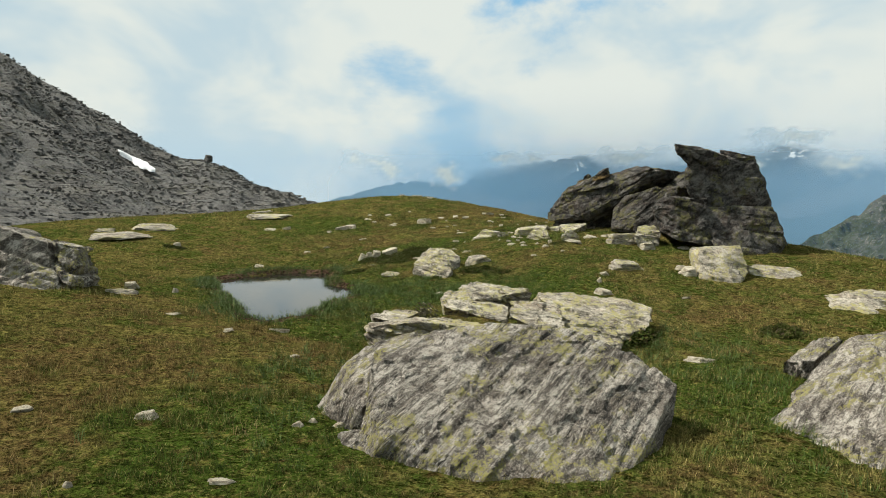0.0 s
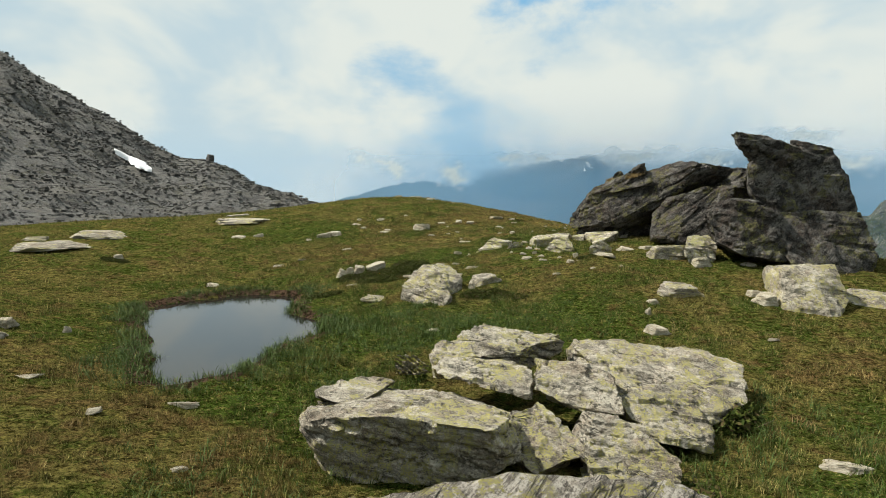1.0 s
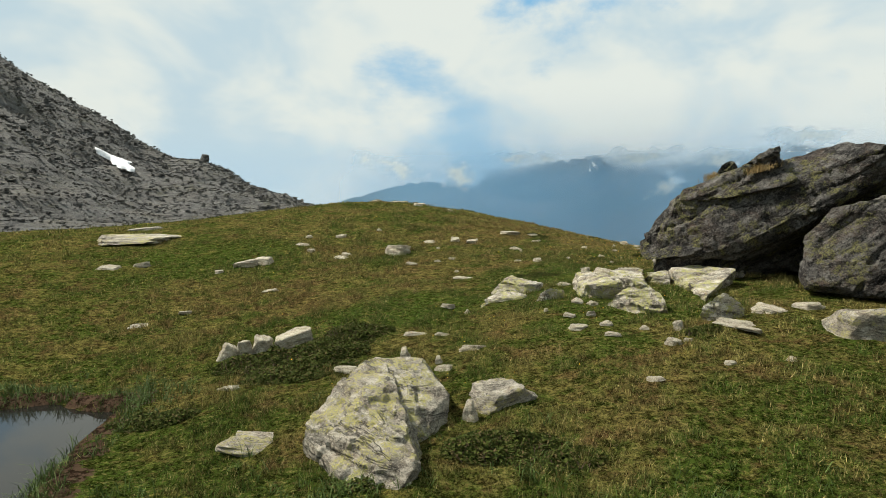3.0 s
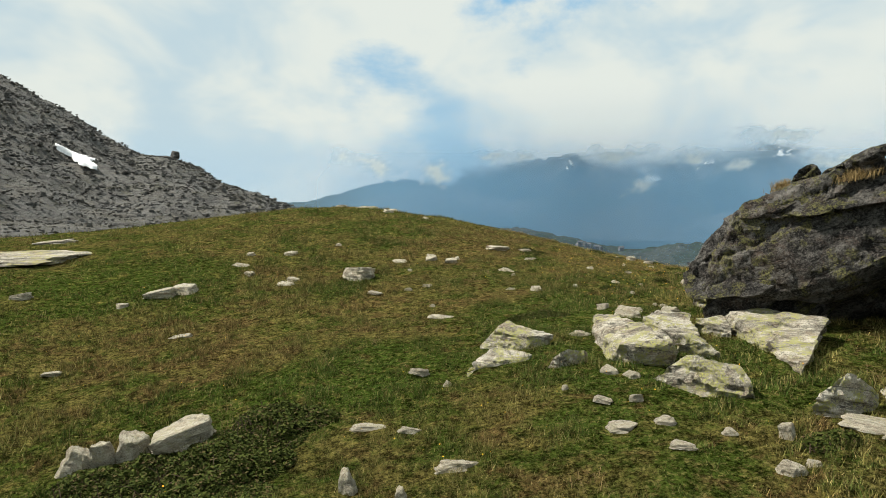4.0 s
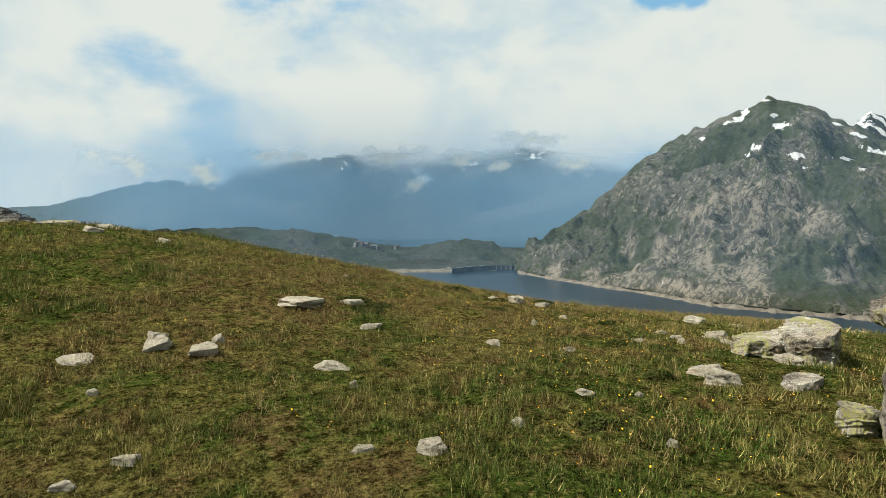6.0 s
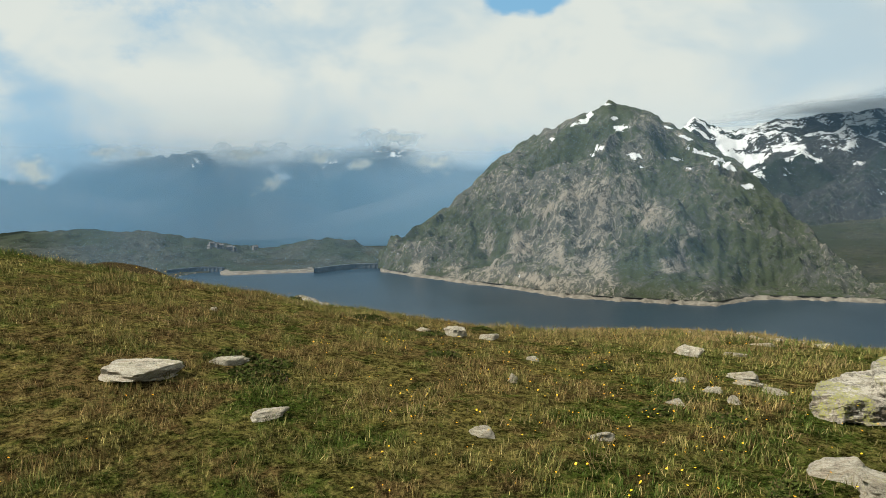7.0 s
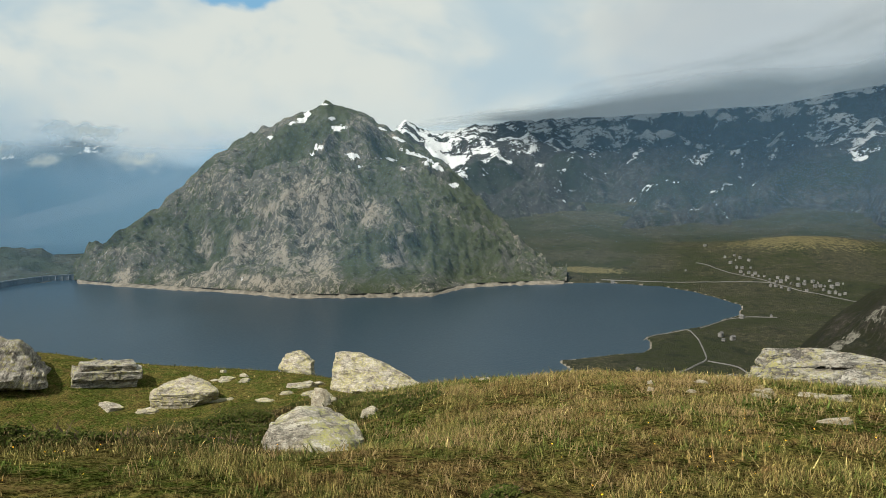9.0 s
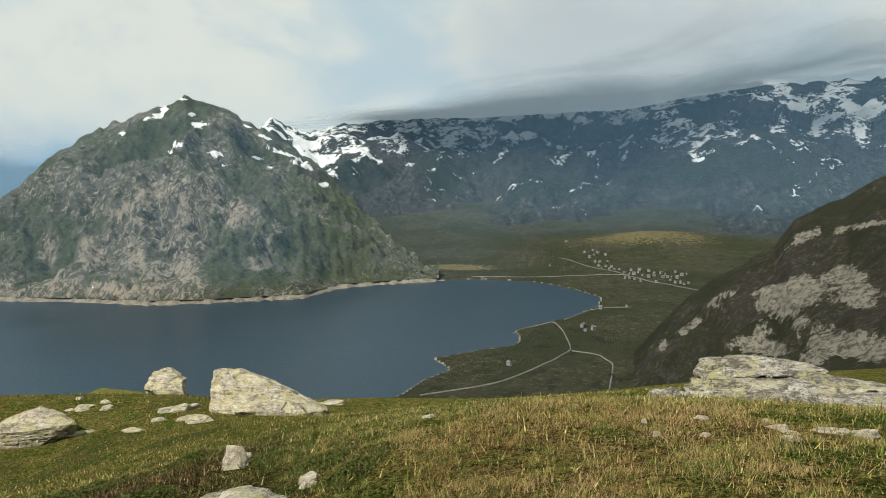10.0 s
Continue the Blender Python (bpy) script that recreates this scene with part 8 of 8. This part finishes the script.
# yellow flowers
x, y = scatter(22000, (-4, 14), (13, 31))
p = np.clip(fbm(flat3(x, y, 0.5), 3, 41) + 0.1, 0, 1) * (np.exp(-(((x - 5.2) / 2.6) ** 2 + ((y - 21.5) / 3.0) ** 2)) + np.exp(-(((x - 2.5) / 2.0) ** 2 + ((y - 25) / 2.5) ** 2)) + 0.7 * np.exp(-(((x - 4.5) / 0.9) ** 2 + ((y - 17.5) / 1.3) ** 2)) + 0.12)
keep = rs.uniform(0, 1, len(x)) < p * 0.75
x, y = x[keep], y[keep]
z = land(x, y) + rs.uniform(0.05, 0.12, len(x))
a = rs.uniform(0, 6.28, (len(x), 1)) + np.arange(6) * 2 * np.pi / 6
size = rs.uniform(0.003, 0.0065, (len(x), 1)) * np.where(np.arange(6) % 1 == 0, 1.0, 0.6)
tilt = rs.normal(0, 0.35, (len(x), 2))
ring = np.stack([x[:, None] + np.cos(a) * size, y[:, None] + np.sin(a) * size, z[:, None] + size * (np.cos(a) * tilt[:, :1] + np.sin(a) * tilt[:, 1:]) + 0.003], -1)
v = np.concatenate([np.stack([x, y, z], -1)[:, None], ring], 1)
k = 7 * np.arange(len(x))[:, None, None]
f = (k + np.array([[0, 1 + i, 1 + (i + 1) % 6] for i in range(6)])[None]).reshape(-1, 3)
tagged(new("wildflowers", mesh_of("wildflowers", v.reshape(-1, 3), f, PETAL)), "many small yellow wildflowers in the grass", "flowers", kind="stuff")


def shrub(x, y, wide, deep, high, seed, leaf=0.018, label="low dark green dwarf shrub in the grass"):
    """A mat of dwarf shrub: branching stems under a crown of small leaves."""
    r = np.random.RandomState(seed)
    ob = new("dwarf_shrub")
    ob.location = (x, y, land1(x, y))
    bm = bmesh.new()
    for _ in range(26):
        px, py = r.uniform(-0.4, 0.4) * wide, r.uniform(-0.4, 0.4) * deep
        q = np.array([px, py, -0.03])
        go = np.array([r.normal(0, 0.6), r.normal(0, 0.6), 1.0])
        wd = 0.006
        old = None
        for s in range(4):
            ringv = [bm.verts.new(q + np.array([math.cos(t) * wd, math.sin(t) * wd, 0])) for t in (0, 2.1, 4.2)]
            if old:
                for i in range(3):
                    bm.faces.new((old[i], old[(i + 1) % 3], ringv[(i + 1) % 3], ringv[i]))
            old, wd = ringv, wd * 0.7
            q = q + go / np.linalg.norm(go) * high * 0.3
            go = go + r.normal(0, 0.4, 3)
    tagged(part("stem", bm, TWIG, ob), kind="stuff")
    n = int(min(9000, 8500 * wide * deep / max(leaf / 0.018, 1) ** 2 + 500))
    u, t = np.sqrt(r.uniform(0, 1, n)), r.uniform(0, 6.28, n)
    px, py = u * np.cos(t) * wide / 2, u * np.sin(t) * deep / 2
    lump = 0.55 + 0.45 * fbm(np.stack([px * 6, py * 6, 0 * px + seed], -1), 3, seed)
    pz = high * np.sqrt(np.clip(1 - u**2, 0.03, 1)) * lump * r.uniform(0.45, 1.0, n)
    keep = lump > 0.18
    px, py, pz = px[keep], py[keep], pz[keep]
    n = len(px)
    g = land(px + x, py + y) - land1(x, y)
    mid = np.stack([px, py, pz + g], -1)
    a1 = r.normal(0, 1, (n, 3)) * (1, 1, 0.5)
    a1 /= np.linalg.norm(a1, axis=1)[:, None]
    a2 = np.cross(a1, r.normal(0, 1, (n, 3)) + (0, 0, 1.5))
    a2 /= np.linalg.norm(a2, axis=1)[:, None]
    ln = leaf * r.uniform(0.6, 1.3, (n, 1))
    v = np.stack([mid - a1 * ln, mid + a2 * ln * 0.45, mid + a1 * ln, mid - a2 * ln * 0.45], 1).reshape(-1, 3)
    crown = new("foliage", mesh_of("foliage", v, np.arange(4 * n).reshape(-1, 4), LEAF, False))
    crown.parent = ob
    tagged(crown, kind="stuff")
    return tagged(ob, label, "shrub", "dwarf shrubs on the lawn")


shrub(2.97, 7.41, 0.57, 0.52, 0.38, 1, 0.04, "broad-leaved green alpine plant beside a rock")
shrub(1.92, 6.12, 0.41, 0.37, 0.15, 2, 0.04, "broad-leaved green alpine plant beside a rock")
shrub(-0.81, 6.56, 0.39, 0.31, 0.09, 3)
shrub(0.11, 6.45, 0.58, 0.31, 0.09, 4)
shrub(1.78, 9.85, 0.70, 0.35, 0.08, 5)
shrub(0.34, 16.43, 0.59, 0.41, 0.11, 6)
shrub(-0.24, 16.26, 1.00, 0.50, 0.09, 7)
shrub(1.76, 12.77, 0.68, 0.34, 0.08, 8)
shrub(0.35, 12.80, 0.61, 0.31, 0.07, 9)
shrub(1.36, 13.02, 0.92, 0.46, 0.13, 10)
shrub(-0.96, 15.82, 1.06, 0.59, 0.17, 11)
shrub(-0.27, 15.77, 1.22, 0.73, 0.20, 12)
shrub(0.11, 16.58, 0.74, 0.54, 0.15, 13)
shrub(-0.40, 15.28, 1.33, 0.66, 0.11, 14)
shrub(0.56, 14.54, 0.81, 0.41, 0.09, 15)
shrub(11.44, 32.08, 2.20, 1.10, 0.18, 16)
shrub(9.54, 28.60, 0.79, 0.42, 0.12, 17)
shrub(0.07, 16.18, 0.64, 0.58, 0.17, 18)
shrub(-0.55, 15.62, 1.21, 0.60, 0.14, 19)
shrub(0.48, 14.72, 0.63, 0.32, 0.08, 20)
shrub(3.79, 14.74, 0.44, 0.23, 0.07, 21)
shrub(5.57, 7.77, 0.73, 0.66, 0.20, 22)
shrub(-1.65, 14.41, 0.86, 0.43, 0.09, 23)
shrub(-6.79, 17.72, 0.71, 0.36, 0.06, 24)
shrub(4.11, 23.80, 0.41, 0.21, 0.06, 25)
shrub(4.38, 20.09, 0.25, 0.17, 0.06, 26)
shrub(5.47, 20.68, 0.31, 0.16, 0.06, 27)
shrub(4.14, 23.51, 0.35, 0.17, 0.06, 28)
shrub(6.02, 21.73, 0.33, 0.17, 0.06, 29)
shrub(4.27, 23.55, 0.39, 0.19, 0.06, 30)
shrub(7.37, 24.89, 0.33, 0.17, 0.06, 31)
shrub(6.67, 22.69, 0.28, 0.14, 0.06, 32)
shrub(6.24, 24.40, 0.40, 0.20, 0.06, 33)
shrub(6.11, 25.20, 0.45, 0.22, 0.06, 34)
shrub(15.69, 34.23, 1.25, 0.63, 0.13, 35)
shrub(10.25, 29.84, 1.41, 0.70, 0.18, 36)
shrub(11.76, 28.42, 1.12, 0.56, 0.08, 37)
shrub(11.59, 28.32, 0.92, 0.46, 0.10, 38)
shrub(13.84, 31.85, 1.59, 0.79, 0.16, 39)
shrub(14.61, 30.90, 1.20, 0.60, 0.11, 40)
shrub(3.03, 18.73, 0.67, 0.33, 0.06, 41)
shrub(2.63, 18.50, 0.27, 0.17, 0.06, 42)
shrub(25.04, 44.96, 3.74, 2.24, 0.10, 43)
shrub(24.45, 40.97, 3.23, 1.94, 0.10, 44)
shrub(12.37, 29.40, 1.26, 0.75, 0.10, 45)
shrub(11.08, 27.84, 0.82, 0.49, 0.10, 46)
shrub(11.63, 27.80, 0.81, 0.48, 0.10, 47)
shrub(21.96, 43.75, 4.10, 2.46, 0.10, 48)
shrub(21.71, 47.28, 3.87, 2.32, 0.10, 49)
shrub(9.90, 29.37, 0.88, 0.53, 0.10, 50)
shrub(25.95, 40.53, 2.03, 1.22, 0.10, 51)
shrub(4.11, 23.32, 0.38, 0.26, 0.07, 52)
shrub(3.65, 23.73, 0.22, 0.16, 0.07, 53)
shrub(6.40, 21.84, 0.33, 0.23, 0.07, 54)
shrub(5.70, 23.48, 0.32, 0.22, 0.07, 55)
shrub(6.14, 21.35, 0.28, 0.20, 0.07, 56)
shrub(6.9, 28.3, 0.9, 0.5, 0.13, 57)
shrub(7.7, 28.5, 0.8, 0.5, 0.12, 58)
shrub(8.4, 28.3, 0.9, 0.5, 0.14, 59)
shrub(9.1, 28.5, 0.8, 0.5, 0.12, 60)
shrub(9.8, 28.5, 0.9, 0.5, 0.14, 61)
